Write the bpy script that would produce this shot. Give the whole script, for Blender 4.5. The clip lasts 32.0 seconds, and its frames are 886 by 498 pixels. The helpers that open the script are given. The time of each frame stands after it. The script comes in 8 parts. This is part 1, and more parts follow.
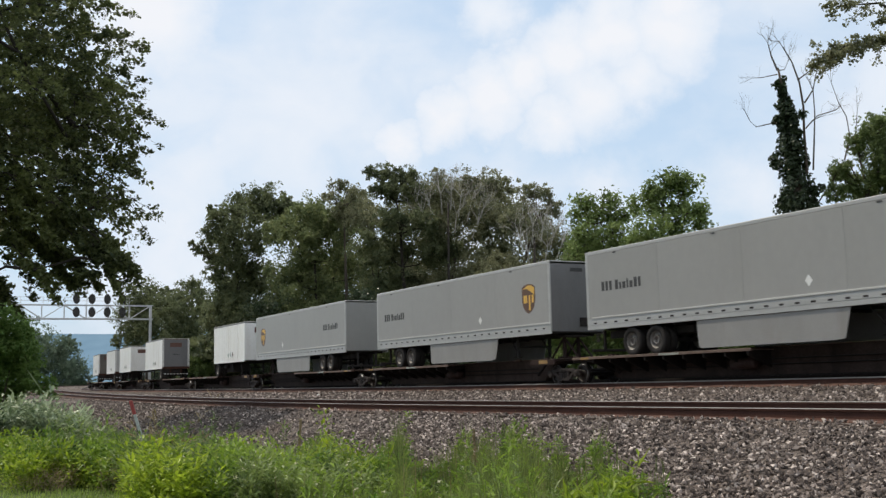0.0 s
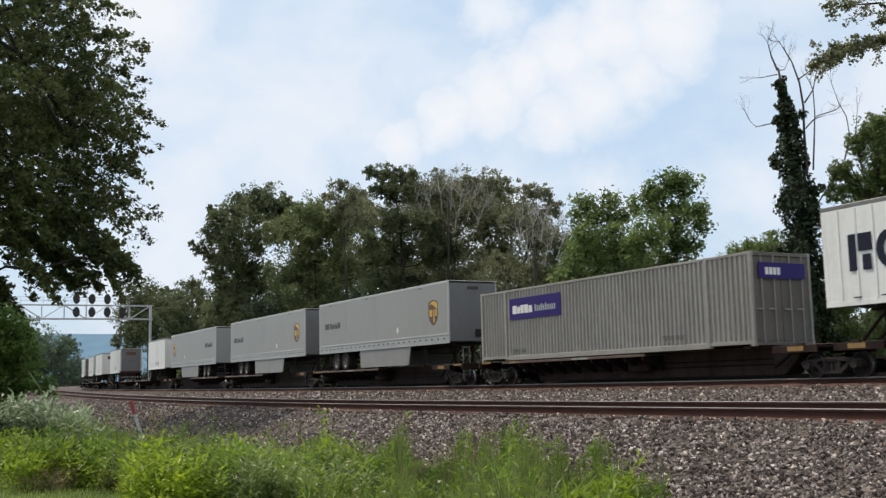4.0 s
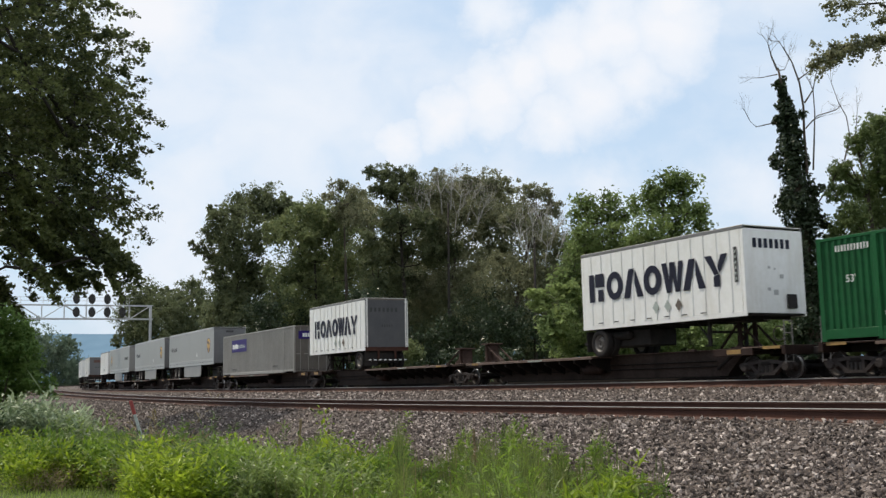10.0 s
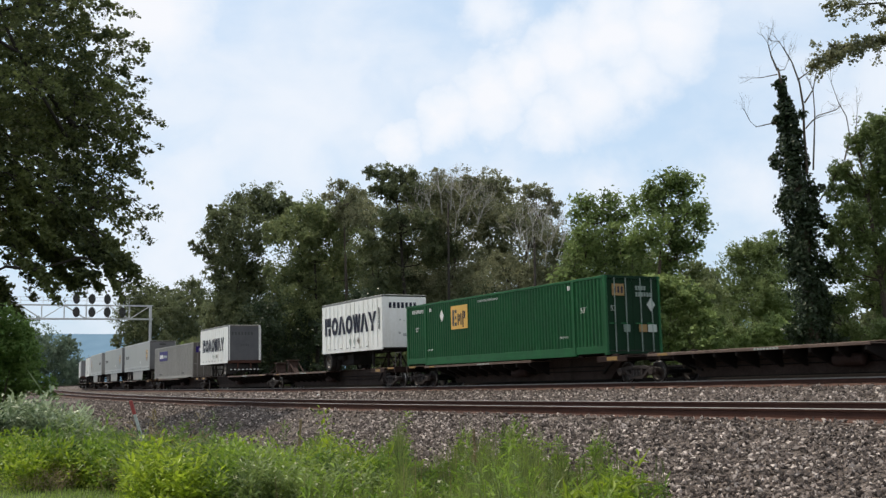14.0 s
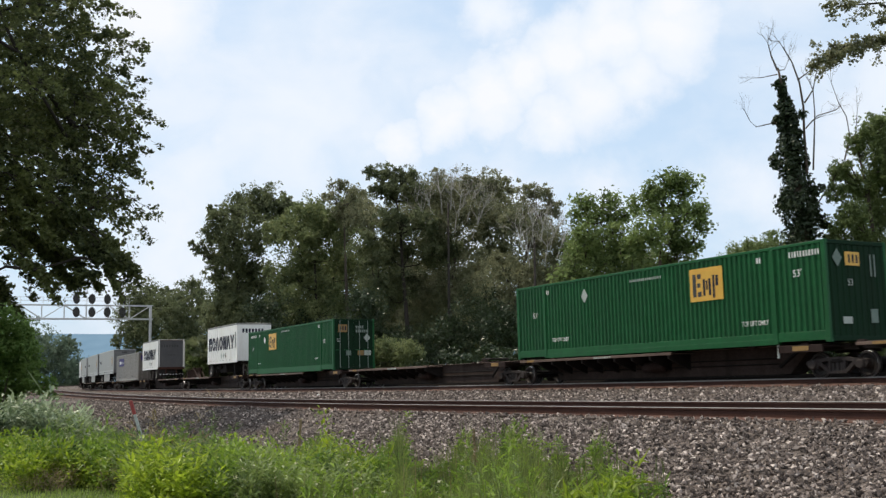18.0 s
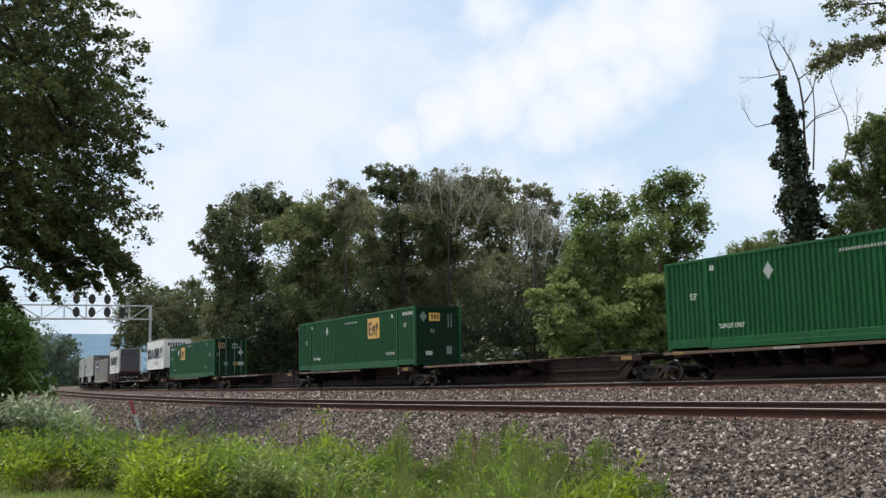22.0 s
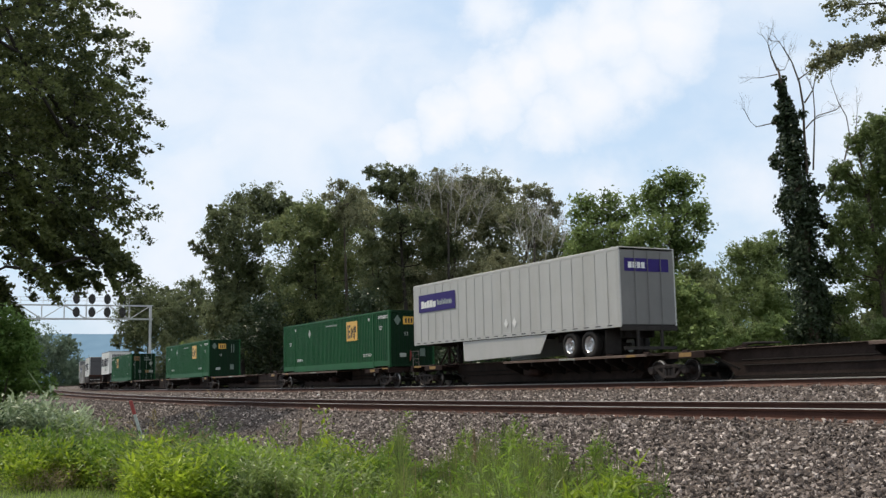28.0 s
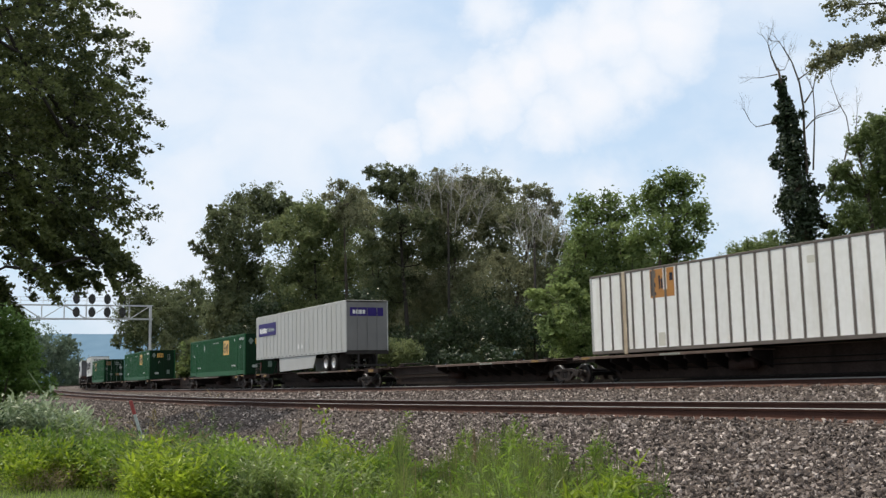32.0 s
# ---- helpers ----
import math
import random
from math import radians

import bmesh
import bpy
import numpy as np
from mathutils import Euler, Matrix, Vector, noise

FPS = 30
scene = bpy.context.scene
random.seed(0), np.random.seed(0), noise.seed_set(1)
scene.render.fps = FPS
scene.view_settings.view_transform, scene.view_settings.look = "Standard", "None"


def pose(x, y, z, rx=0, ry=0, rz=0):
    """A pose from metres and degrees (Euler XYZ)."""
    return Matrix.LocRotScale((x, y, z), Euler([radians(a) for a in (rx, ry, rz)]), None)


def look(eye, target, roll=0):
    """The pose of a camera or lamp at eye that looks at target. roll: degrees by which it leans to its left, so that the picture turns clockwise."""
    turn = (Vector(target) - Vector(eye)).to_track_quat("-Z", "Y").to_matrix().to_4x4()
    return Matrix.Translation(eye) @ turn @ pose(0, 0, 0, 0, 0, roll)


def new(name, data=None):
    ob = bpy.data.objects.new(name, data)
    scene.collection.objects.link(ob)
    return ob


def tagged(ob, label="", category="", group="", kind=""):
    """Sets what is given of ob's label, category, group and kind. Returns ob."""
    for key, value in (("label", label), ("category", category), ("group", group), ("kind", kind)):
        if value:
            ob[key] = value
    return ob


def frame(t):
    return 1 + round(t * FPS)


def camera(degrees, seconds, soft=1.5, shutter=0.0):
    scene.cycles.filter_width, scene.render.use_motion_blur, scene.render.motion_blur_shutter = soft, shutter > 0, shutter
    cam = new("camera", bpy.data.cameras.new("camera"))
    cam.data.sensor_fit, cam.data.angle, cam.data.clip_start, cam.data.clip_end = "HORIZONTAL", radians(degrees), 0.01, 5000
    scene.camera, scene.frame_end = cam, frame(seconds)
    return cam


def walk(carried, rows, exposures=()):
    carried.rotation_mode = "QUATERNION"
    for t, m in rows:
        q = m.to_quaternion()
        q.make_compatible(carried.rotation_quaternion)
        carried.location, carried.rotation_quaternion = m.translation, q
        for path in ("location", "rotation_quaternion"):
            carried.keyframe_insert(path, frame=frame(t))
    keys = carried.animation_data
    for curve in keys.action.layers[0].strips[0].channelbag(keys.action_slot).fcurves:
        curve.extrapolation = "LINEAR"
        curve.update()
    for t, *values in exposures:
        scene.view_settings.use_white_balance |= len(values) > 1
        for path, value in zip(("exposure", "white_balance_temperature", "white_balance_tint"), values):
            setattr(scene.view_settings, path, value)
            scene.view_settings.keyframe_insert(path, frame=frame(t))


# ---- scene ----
cam = camera(44.95, 32.0, soft=1.4, shutter=0.25)
EYE = (0.0, 0.0, 1.65)
LOOK = (0.0, math.cos(0.11692), 1.65 + math.sin(0.11692))
walk(cam, [(0.0, look(EYE, LOOK, -1.04)), (32.0, look(EYE, LOOK, -1.04))],
     exposures=[(0.0, 0.0), (6.0, 0.01), (10.0, 0.03), (14.0, 0.06), (19.0, 0.09), (25.0, 0.09), (32.0, 0.06)])

# ---- world, sun ----
SUN_AZ, SUN_EL = (-0.90, 0.43), 62.0
world = bpy.data.worlds.new("sky")
scene.world = world
world.use_nodes = True
wn, wl = world.node_tree.nodes, world.node_tree.links
wn.clear()


# soft cloud masses: direction, reach, strength
HEAP = ((-0.043, 1, 0.219, 0.034, 0.9), (0.005, 1, 0.24, 0.044, 1.0), (0.044, 1, 0.261, 0.046, 1.0), (0.082, 1, 0.283, 0.042, 1.0), (0.121, 1, 0.302, 0.052, 1.0), (0.165, 1, 0.323, 0.055, 1.0),
        (0.219, 1, 0.322, 0.057, 0.95), (0.146, 1, 0.262, 0.055, 0.9), (0.108, 1, 0.238, 0.04, 0.85), (0.19, 1, 0.284, 0.05, 0.85), (0.051, 1, 0.342, 0.042, 0.75), (0.226, 1, 0.356, 0.04, 0.9))
WISPS = ((0.278, 1, 0.188, 0.05, 0.35), (0.293, 1, 0.165, 0.06, 0.4), (0.159, 1, 0.174, 0.045, 0.45), (-0.21, 1, 0.228, 0.035, 0.42), (-0.165, 1, 0.231, 0.035, 0.4), (-0.12, 1, 0.233, 0.035, 0.4), (-0.075, 1, 0.228, 0.03, 0.42),
         (-0.17, 1, 0.302, 0.06, 0.3), (-0.276, 1, 0.354, 0.08, 1.0), (-0.242, 1, 0.187, 0.10, 0.45), (-0.119, 1, 0.179, 0.08, 0.4), (-0.257, 1, 0.107, 0.10, 0.55), (0.02, 1, 0.13, 0.12, 0.45), (-0.14, 1, 0.27, 0.26, 0.42))
# masses out of view, added to whiten the light from the sky
ROUND = ((0.8, 1, 0.5, 0.5, 0.7), (-0.9, 0.8, 0.6, 0.5, 0.8), (0.2, 0.0, 1.0, 0.8, 0.9), (0.1, -1.0, 0.35, 1.1, 1.0))
CLOUDS = HEAP + WISPS + ROUND


def sky_nodes():
    out = wn.new("ShaderNodeOutputWorld")
    sky = wn.new("ShaderNodeTexSky")
    sky.sky_type, sky.sun_disc = "NISHITA", False
    sky.sun_elevation, sky.sun_rotation = radians(SUN_EL), math.atan2(SUN_AZ[0], SUN_AZ[1])
    sky.dust_density, sky.air_density = 2.0, 1.0
    blue = wn.new("ShaderNodeBackground")
    blue.inputs[1].default_value = 0.15
    wl.new(sky.outputs[0], blue.inputs[0])
    coord = wn.new("ShaderNodeTexCoord")
    mapping = wn.new("ShaderNodeMapping")
    mapping.inputs["Location"].default_value = (0.35, 0.2, 0.62)
    mapping.inputs["Scale"].default_value = (1.0, 1.0, 1.5)
    wl.new(coord.outputs["Generated"], mapping.inputs[0])
    big = wn.new("ShaderNodeTexNoise")
    big.inputs["Scale"].default_value, big.inputs["Detail"].default_value = 11.0, 8.0
    big.inputs["Roughness"].default_value, big.inputs["Distortion"].default_value = 0.52, 0.3
    wl.new(mapping.outputs[0], big.inputs[0])
    # billows: the place looked up for each mass is pushed about by noise
    push = wn.new("ShaderNodeTexNoise")
    push.inputs["Scale"].default_value, push.inputs["Detail"].default_value, push.inputs["Roughness"].default_value = 24.0, 6.0, 0.6
    wl.new(coord.outputs["Generated"], push.inputs[0])
    centred = wn.new("ShaderNodeVectorMath")
    centred.operation = "SUBTRACT"
    centred.inputs[1].default_value = (0.5, 0.5, 0.5)
    wl.new(push.outputs["Color"], centred.inputs[0])
    shift = wn.new("ShaderNodeVectorMath")
    shift.operation = "MULTIPLY_ADD"
    shift.inputs[1].default_value = (0.055, 0.055, 0.055)
    wl.new(centred.outputs[0], shift.inputs[0])
    wl.new(coord.outputs["Generated"], shift.inputs[2])

    def calc(op, a, b):
        m = wn.new("ShaderNodeMath")
        m.operation = op
        for k, val in enumerate((a, b)):
            if isinstance(val, (int, float)):
                m.inputs[k].default_value = val
            else:
                wl.new(val, m.inputs[k])
        return m.outputs[0]

    # heaps of cumulus over a thin veil, each a soft mass broken up by noise
    total = calc("MULTIPLY", big.outputs[0], 0.0)
    for cx, cy, cz, r, power in CLOUDS:
        c = Vector((cx, cy, cz)).normalized()
        sub = wn.new("ShaderNodeVectorMath")
        sub.operation = "DISTANCE"
        wl.new(shift.outputs[0], sub.inputs[0])
        sub.inputs[1].default_value = c
        fall = calc("MAXIMUM", calc("SUBTRACT", 1.0, calc("DIVIDE", sub.outputs["Value"], r)), 0.0)
        total = calc("MAXIMUM", total, calc("MULTIPLY", fall, power))
    veil = calc("ADD", calc("MULTIPLY", total, 0.72), calc("MULTIPLY", calc("SUBTRACT", big.outputs[0], 0.46), 0.6))
    ramp = wn.new("ShaderNodeMapRange")
    ramp.interpolation_type = "SMOOTHSTEP"
    ramp.inputs[1].default_value, ramp.inputs[2].default_value = -0.12, 0.42
    ramp.inputs[3].default_value, ramp.inputs[4].default_value = 0.72, 1.0
    wl.new(veil, ramp.inputs[0])
    tone = wn.new("ShaderNodeValToRGB")
    tone.color_ramp.elements[0].position, tone.color_ramp.elements[0].color = 0.0, (0.615, 0.775, 0.955, 1)
    tone.color_ramp.elements[1].position, tone.color_ramp.elements[1].color = 0.62, (0.90, 0.92, 0.968, 1)
    mid = tone.color_ramp.elements.new(0.25)
    mid.color = (0.785, 0.86, 0.96, 1)
    wl.new(veil, tone.inputs[0])
    white = wn.new("ShaderNodeBackground")
    white.inputs[1].default_value = 0.99
    wl.new(tone.outputs[0], white.inputs[0])
    mix = wn.new("ShaderNodeMixShader")
    wl.new(ramp.outputs[0], mix.inputs[0])
    wl.new(blue.outputs[0], mix.inputs[1])
    wl.new(white.outputs[0], mix.inputs[2])
    wl.new(mix.outputs[0], out.inputs[0])


sky_nodes()
sun = new("sun", bpy.data.lights.new("sun", "SUN"))
sun.data.energy, sun.data.angle, sun.data.color = 3.2, radians(1.5), (1.0, 0.90, 0.74)
SUN_DIR = Vector((SUN_AZ[0], SUN_AZ[1], math.tan(radians(SUN_EL)) * math.hypot(*SUN_AZ)))
sun.matrix_world = look(SUN_DIR * 50, (0, 0, 0))

# ---- materials ----


def mat(name, c1, c2, rough=0.6, metal=0.0, scale=3.0, bump=0.0, fine=40.0, streak=1.0, vary=0.0, grime=None, grime_at=0.62, spec=0.5):
    """A surface of two tones in large and fine noise, with bump, dirt of its own shape, and an object-by-object shift."""
    m = bpy.data.materials.new(name)
    m.use_nodes = True
    n, l = m.node_tree.nodes, m.node_tree.links
    p = n["Principled BSDF"]
    p.inputs["Roughness"].default_value, p.inputs["Metallic"].default_value, p.inputs["Specular IOR Level"].default_value = rough, metal, spec
    co = n.new("ShaderNodeTexCoord")
    mp = n.new("ShaderNodeMapping")
    mp.inputs["Scale"].default_value = (1, 1, streak)
    l.new(co.outputs["Object"], mp.inputs[0])
    a = n.new("ShaderNodeTexNoise")
    a.inputs["Scale"].default_value, a.inputs["Detail"].default_value, a.inputs["Roughness"].default_value = scale, 6.0, 0.65
    b = n.new("ShaderNodeTexNoise")
    b.inputs["Scale"].default_value, b.inputs["Detail"].default_value = fine, 3.0
    l.new(mp.outputs[0], a.inputs[0])
    l.new(mp.outputs[0], b.inputs[0])
    s = n.new("ShaderNodeMath")
    s.operation = "ADD"
    l.new(a.outputs[0], s.inputs[0])
    l.new(b.outputs[0], s.inputs[1])
    h = n.new("ShaderNodeMapRange")
    h.inputs[1].default_value, h.inputs[2].default_value = 0.7, 1.3
    l.new(s.outputs[0], h.inputs[0])
    mix = n.new("ShaderNodeMix")
    mix.data_type = "RGBA"
    mix.inputs[6].default_value, mix.inputs[7].default_value = (*c1, 1), (*c2, 1)
    l.new(h.outputs[0], mix.inputs[0])
    col = mix.outputs[2]
    if grime:
        g = n.new("ShaderNodeTexNoise")
        g.inputs["Scale"].default_value, g.inputs["Detail"].default_value, g.inputs["Roughness"].default_value = scale * 0.6, 8.0, 0.75
        mg = n.new("ShaderNodeMapping")
        mg.inputs["Scale"].default_value, mg.inputs["Location"].default_value = (1.6, 1.6, 0.35), (3, 7, 1)
        l.new(co.outputs["Object"], mg.inputs[0])
        l.new(mg.outputs[0], g.inputs[0])
        r = n.new("ShaderNodeMapRange")
        r.inputs[1].default_value, r.inputs[2].default_value, r.inputs[4].default_value = grime_at - 0.14, grime_at + 0.14, 0.75
        l.new(g.outputs[0], r.inputs[0])
        m2 = n.new("ShaderNodeMix")
        m2.data_type = "RGBA"
        m2.inputs[7].default_value = (*grime, 1)
        l.new(r.outputs[0], m2.inputs[0])
        l.new(col, m2.inputs[6])
        col = m2.outputs[2]
    if vary:
        oi = n.new("ShaderNodeObjectInfo")
        mr = n.new("ShaderNodeMapRange")
        mr.inputs[3].default_value, mr.inputs[4].default_value = 1 - vary, 1 + vary
        l.new(oi.outputs["Random"], mr.inputs[0])
        hs = n.new("ShaderNodeHueSaturation")
        l.new(mr.outputs[0], hs.inputs["Value"])
        l.new(col, hs.inputs["Color"])
        col = hs.outputs[0]
    l.new(col, p.inputs["Base Color"])
    if bump:
        bp = n.new("ShaderNodeBump")
        bp.inputs["Strength"].default_value, bp.inputs["Distance"].default_value = min(1.0, bump), 0.02
        l.new(s.outputs[0], bp.inputs["Height"])
        l.new(bp.outputs[0], p.inputs["Normal"])
    return m


def leaf_mat(name, c1, c2, through_light=0.45, rough=0.65):
    """Leaves that differ one by one and let some light through."""
    m = bpy.data.materials.new(name)
    m.use_nodes = True
    n, l = m.node_tree.nodes, m.node_tree.links
    p = n["Principled BSDF"]
    p.inputs["Roughness"].default_value, p.inputs["Specular IOR Level"].default_value = rough, 0.3
    geo = n.new("ShaderNodeNewGeometry")
    co = n.new("ShaderNodeTexCoord")
    big = n.new("ShaderNodeTexNoise")
    big.inputs["Scale"].default_value, big.inputs["Detail"].default_value = 0.5, 3.0
    l.new(co.outputs["Object"], big.inputs[0])
    add = n.new("ShaderNodeMath")
    add.operation = "MULTIPLY_ADD"
    add.inputs[1].default_value, add.inputs[2].default_value = 0.55, -0.05
    l.new(geo.outputs["Random Per Island"], add.inputs[0])
    add2 = n.new("ShaderNodeMath")
    l.new(add.outputs[0], add2.inputs[0])
    half = n.new("ShaderNodeMapRange")
    half.inputs[1].default_value, half.inputs[2].default_value, half.inputs[4].default_value = 0.35, 0.65, 0.5
    l.new(big.outputs[0], half.inputs[0])
    l.new(half.outputs[0], add2.inputs[1])
    mix = n.new("ShaderNodeMix")
    mix.data_type = "RGBA"
    mix.inputs[6].default_value, mix.inputs[7].default_value = (*c1, 1), (*c2, 1)
    l.new(add2.outputs[0], mix.inputs[0])
    l.new(mix.outputs[2], p.inputs["Base Color"])
    tr = n.new("ShaderNodeBsdfTranslucent")
    l.new(mix.outputs[2], tr.inputs[0])
    ms = n.new("ShaderNodeMixShader")
    ms.inputs[0].default_value = through_light
    l.new(p.outputs[0], ms.inputs[1])
    l.new(tr.outputs[0], ms.inputs[2])
    l.new(ms.outputs[0], n["Material Output"].inputs[0])
    return m


def stone_mat(name, dark, mid, light):
    """Crushed stone whose single pieces differ from near black to pale."""
    m = bpy.data.materials.new(name)
    m.use_nodes = True
    n, l = m.node_tree.nodes, m.node_tree.links
    p = n["Principled BSDF"]
    p.inputs["Roughness"].default_value, p.inputs["Specular IOR Level"].default_value = 0.85, 0.25
    geo = n.new("ShaderNodeNewGeometry")
    ramp = n.new("ShaderNodeValToRGB")
    e = ramp.color_ramp.elements
    e[0].position, e[0].color = 0.0, (*dark, 1)
    e[1].position, e[1].color = 1.0, (*light, 1)
    k = e.new(0.72)
    k.color = (*mid, 1)
    l.new(geo.outputs["Random Per Island"], ramp.inputs[0])
    l.new(ramp.outputs[0], p.inputs["Base Color"])
    return m


def ballast_mat(name):
    m = bpy.data.materials.new(name)
    m.use_nodes = True
    n, l = m.node_tree.nodes, m.node_tree.links
    p = n["Principled BSDF"]
    p.inputs["Roughness"].default_value, p.inputs["Specular IOR Level"].default_value = 0.9, 0.2
    co = n.new("ShaderNodeTexCoord")
    v = n.new("ShaderNodeTexVoronoi")
    v.inputs["Scale"].default_value = 22.0
    l.new(co.outputs["Object"], v.inputs[0])
    sep = n.new("ShaderNodeSeparateColor")
    l.new(v.outputs["Color"], sep.inputs[0])
    ramp = n.new("ShaderNodeValToRGB")
    e = ramp.color_ramp.elements
    e[0].color, e[1].color = (0.012, 0.010, 0.009, 1), (0.24, 0.197, 0.17, 1)
    l.new(sep.outputs[0], ramp.inputs[0])
    big = n.new("ShaderNodeTexNoise")
    big.inputs["Scale"].default_value, big.inputs["Detail"].default_value = 0.35, 6.0
    l.new(co.outputs["Object"], big.inputs[0])
    mix = n.new("ShaderNodeMix")
    mix.data_type, mix.blend_type = "RGBA", "MULTIPLY"
    mix.inputs[0].default_value = 0.6
    r2 = n.new("ShaderNodeValToRGB")
    r2.color_ramp.elements[0].color, r2.color_ramp.elements[1].color = (0.62, 0.55, 0.5, 1), (1, 1, 1, 1)
    r2.color_ramp.elements[0].position, r2.color_ramp.elements[1].position = 0.35, 0.6
    l.new(big.outputs[0], r2.inputs[0])
    l.new(ramp.outputs[0], mix.inputs[6])
    l.new(r2.outputs[0], mix.inputs[7])
    l.new(mix.outputs[2], p.inputs["Base Color"])
    bp = n.new("ShaderNodeBump")
    bp.inputs["Strength"].default_value, bp.inputs["Distance"].default_value = 1.0, 0.06
    l.new(v.outputs["Distance"], bp.inputs["Height"])
    bp.invert = True
    l.new(bp.outputs[0], p.inputs["Normal"])
    return m


ground_mat = mat("meadow_soil", (0.05, 0.075, 0.02), (0.085, 0.11, 0.03), 0.95, scale=0.6, bump=0.6, fine=8.0, grime=(0.10, 0.085, 0.05), grime_at=0.66, spec=0.15)
ballast_bed = ballast_mat("crushed_stone_bed")
stones = stone_mat("crushed_stone", (0.034, 0.0272, 0.0240), (0.186, 0.1497, 0.1302), (0.575, 0.493, 0.436))
rail_rust = mat("rusty_rail_steel", (0.042, 0.020, 0.015), (0.080, 0.038, 0.028), 0.75, 0.1, 2.5, 0.3, 60.0, spec=0.15)
rail_head = mat("worn_rail_head", (0.17, 0.158, 0.148), (0.27, 0.252, 0.238), 0.55, 0.2, 6.0, 0.1, 80.0)
tie_wood = mat("creosoted_tie", (0.035, 0.026, 0.022), (0.075, 0.055, 0.045), 0.9, 0.0, 4.0, 0.6, 30.0, vary=0.25, spec=0.15)
galvanised = mat("galvanised_steel", (0.40, 0.41, 0.42), (0.55, 0.56, 0.57), 0.5, 0.25, 3.0, 0.1)
black_paint = mat("black_paint", (0.012, 0.012, 0.013), (0.025, 0.024, 0.024), 0.55, 0.0, 5.0, 0.1)
lens_dark = mat("dark_signal_lens", (0.02, 0.018, 0.012), (0.05, 0.045, 0.03), 0.15)
car_brown = mat("dusty_brown_car_paint", (0.017, 0.0095, 0.0078), (0.034, 0.020, 0.0165), 0.75, 0.1, 1.4, 0.3, 25.0, vary=0.12, grime=(0.050, 0.035, 0.030), grime_at=0.6, spec=0.15)
car_deck = mat("worn_deck_steel", (0.10, 0.065, 0.05), (0.17, 0.12, 0.095), 0.65, 0.25, 1.6, 0.3, 25.0, grime=(0.06, 0.035, 0.028))
sill_dust = mat("dust_coated_brown_sill", (0.024, 0.0165, 0.0135), (0.052, 0.037, 0.031), 0.8, 0.0, 1.2, 0.3, 20.0, vary=0.2, grime=(0.012, 0.009, 0.008), grime_at=0.6, spec=0.12)
# iron below the decks, its colour darkened to carry the shade there
shade_iron = mat("shade_black_iron", (0.008, 0.0068, 0.0062), (0.019, 0.016, 0.0145), 0.8, 0.0, 3.0, 0.3, 30.0, spec=0.12)
truck_iron = mat("grimy_cast_iron", (0.027, 0.022, 0.0205), (0.056, 0.047, 0.043), 0.75, 0.2, 4.0, 0.4, 40.0, spec=0.15)
rust_brown = mat("rusty_hitch_steel", (0.028, 0.018, 0.015), (0.070, 0.044, 0.035), 0.8, 0.0, 4.0, 0.3, 30.0, spec=0.15)
wheel_steel = mat("worn_wheel_steel", (0.013, 0.010, 0.009), (0.030, 0.024, 0.021), 0.6, 0.4, 5.0, 0.15)
tread_steel = mat("bright_wheel_tread", (0.30, 0.29, 0.28), (0.45, 0.44, 0.43), 0.42, 1.0, 6.0, 0.0)
yellow_paint = mat("faded_yellow_paint", (0.21, 0.125, 0.038), (0.33, 0.20, 0.058), 0.6, 0.0, 5.0, 0.1, grime=(0.15, 0.08, 0.04), grime_at=0.6)
tyre_rubber = mat("tyre_rubber", (0.016, 0.015, 0.015), (0.035, 0.032, 0.030), 0.85, 0.0, 6.0, 0.2, spec=0.15)
alloy_rim = mat("alloy_rim", (0.55, 0.55, 0.56), (0.75, 0.75, 0.76), 0.3, 0.9, 5.0)
steel_rim = mat("dusty_steel_rim", (0.13, 0.12, 0.11), (0.22, 0.205, 0.19), 0.55, 0.3, 5.0)
chassis_black = mat("road_grime_black", (0.018, 0.017, 0.017), (0.045, 0.040, 0.037), 0.8, 0.0, 3.0, 0.2, spec=0.15)
grey_panel = mat("pale_grey_trailer_skin", (0.278, 0.277, 0.267), (0.300, 0.298, 0.286), 0.42, 0.0, 0.4, 0.008, 3.0, vary=0.03, grime=(0.25, 0.246, 0.232), grime_at=0.64)
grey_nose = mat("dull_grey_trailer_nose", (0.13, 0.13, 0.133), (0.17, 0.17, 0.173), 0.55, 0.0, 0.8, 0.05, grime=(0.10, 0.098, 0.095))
grey_rail = mat("light_grey_rail", (0.36, 0.36, 0.35), (0.44, 0.44, 0.43), 0.4, 0.2, 2.0, 0.03)
door_grey = mat("dirty_grey_door", (0.135, 0.135, 0.133), (0.185, 0.183, 0.178), 0.6, 0.0, 0.8, 0.04, grime=(0.13, 0.125, 0.118))
# near black, standing for the shade under the train
shade_stone = mat("shade_dark_stone", (0.007, 0.006, 0.0055), (0.016, 0.014, 0.0125), 0.95, 0.0, 5.0, 0.8, 25.0, spec=0.0)
skirt_grey = mat("grey_side_skirt", (0.22, 0.218, 0.21), (0.28, 0.275, 0.265), 0.5, 0.0, 1.0, 0.03, grime=(0.20, 0.185, 0.17))
white_panel = mat("white_trailer_skin", (0.775, 0.77, 0.735), (0.85, 0.845, 0.82), 0.4, 0.0, 0.8, 0.03, 6.0, vary=0.03, grime=(0.58, 0.54, 0.46), grime_at=0.62)
white_dull = mat("dull_white_skin", (0.41, 0.41, 0.398), (0.475, 0.471, 0.455), 0.5, 0.0, 0.8, 0.03, grime=(0.36, 0.345, 0.31))
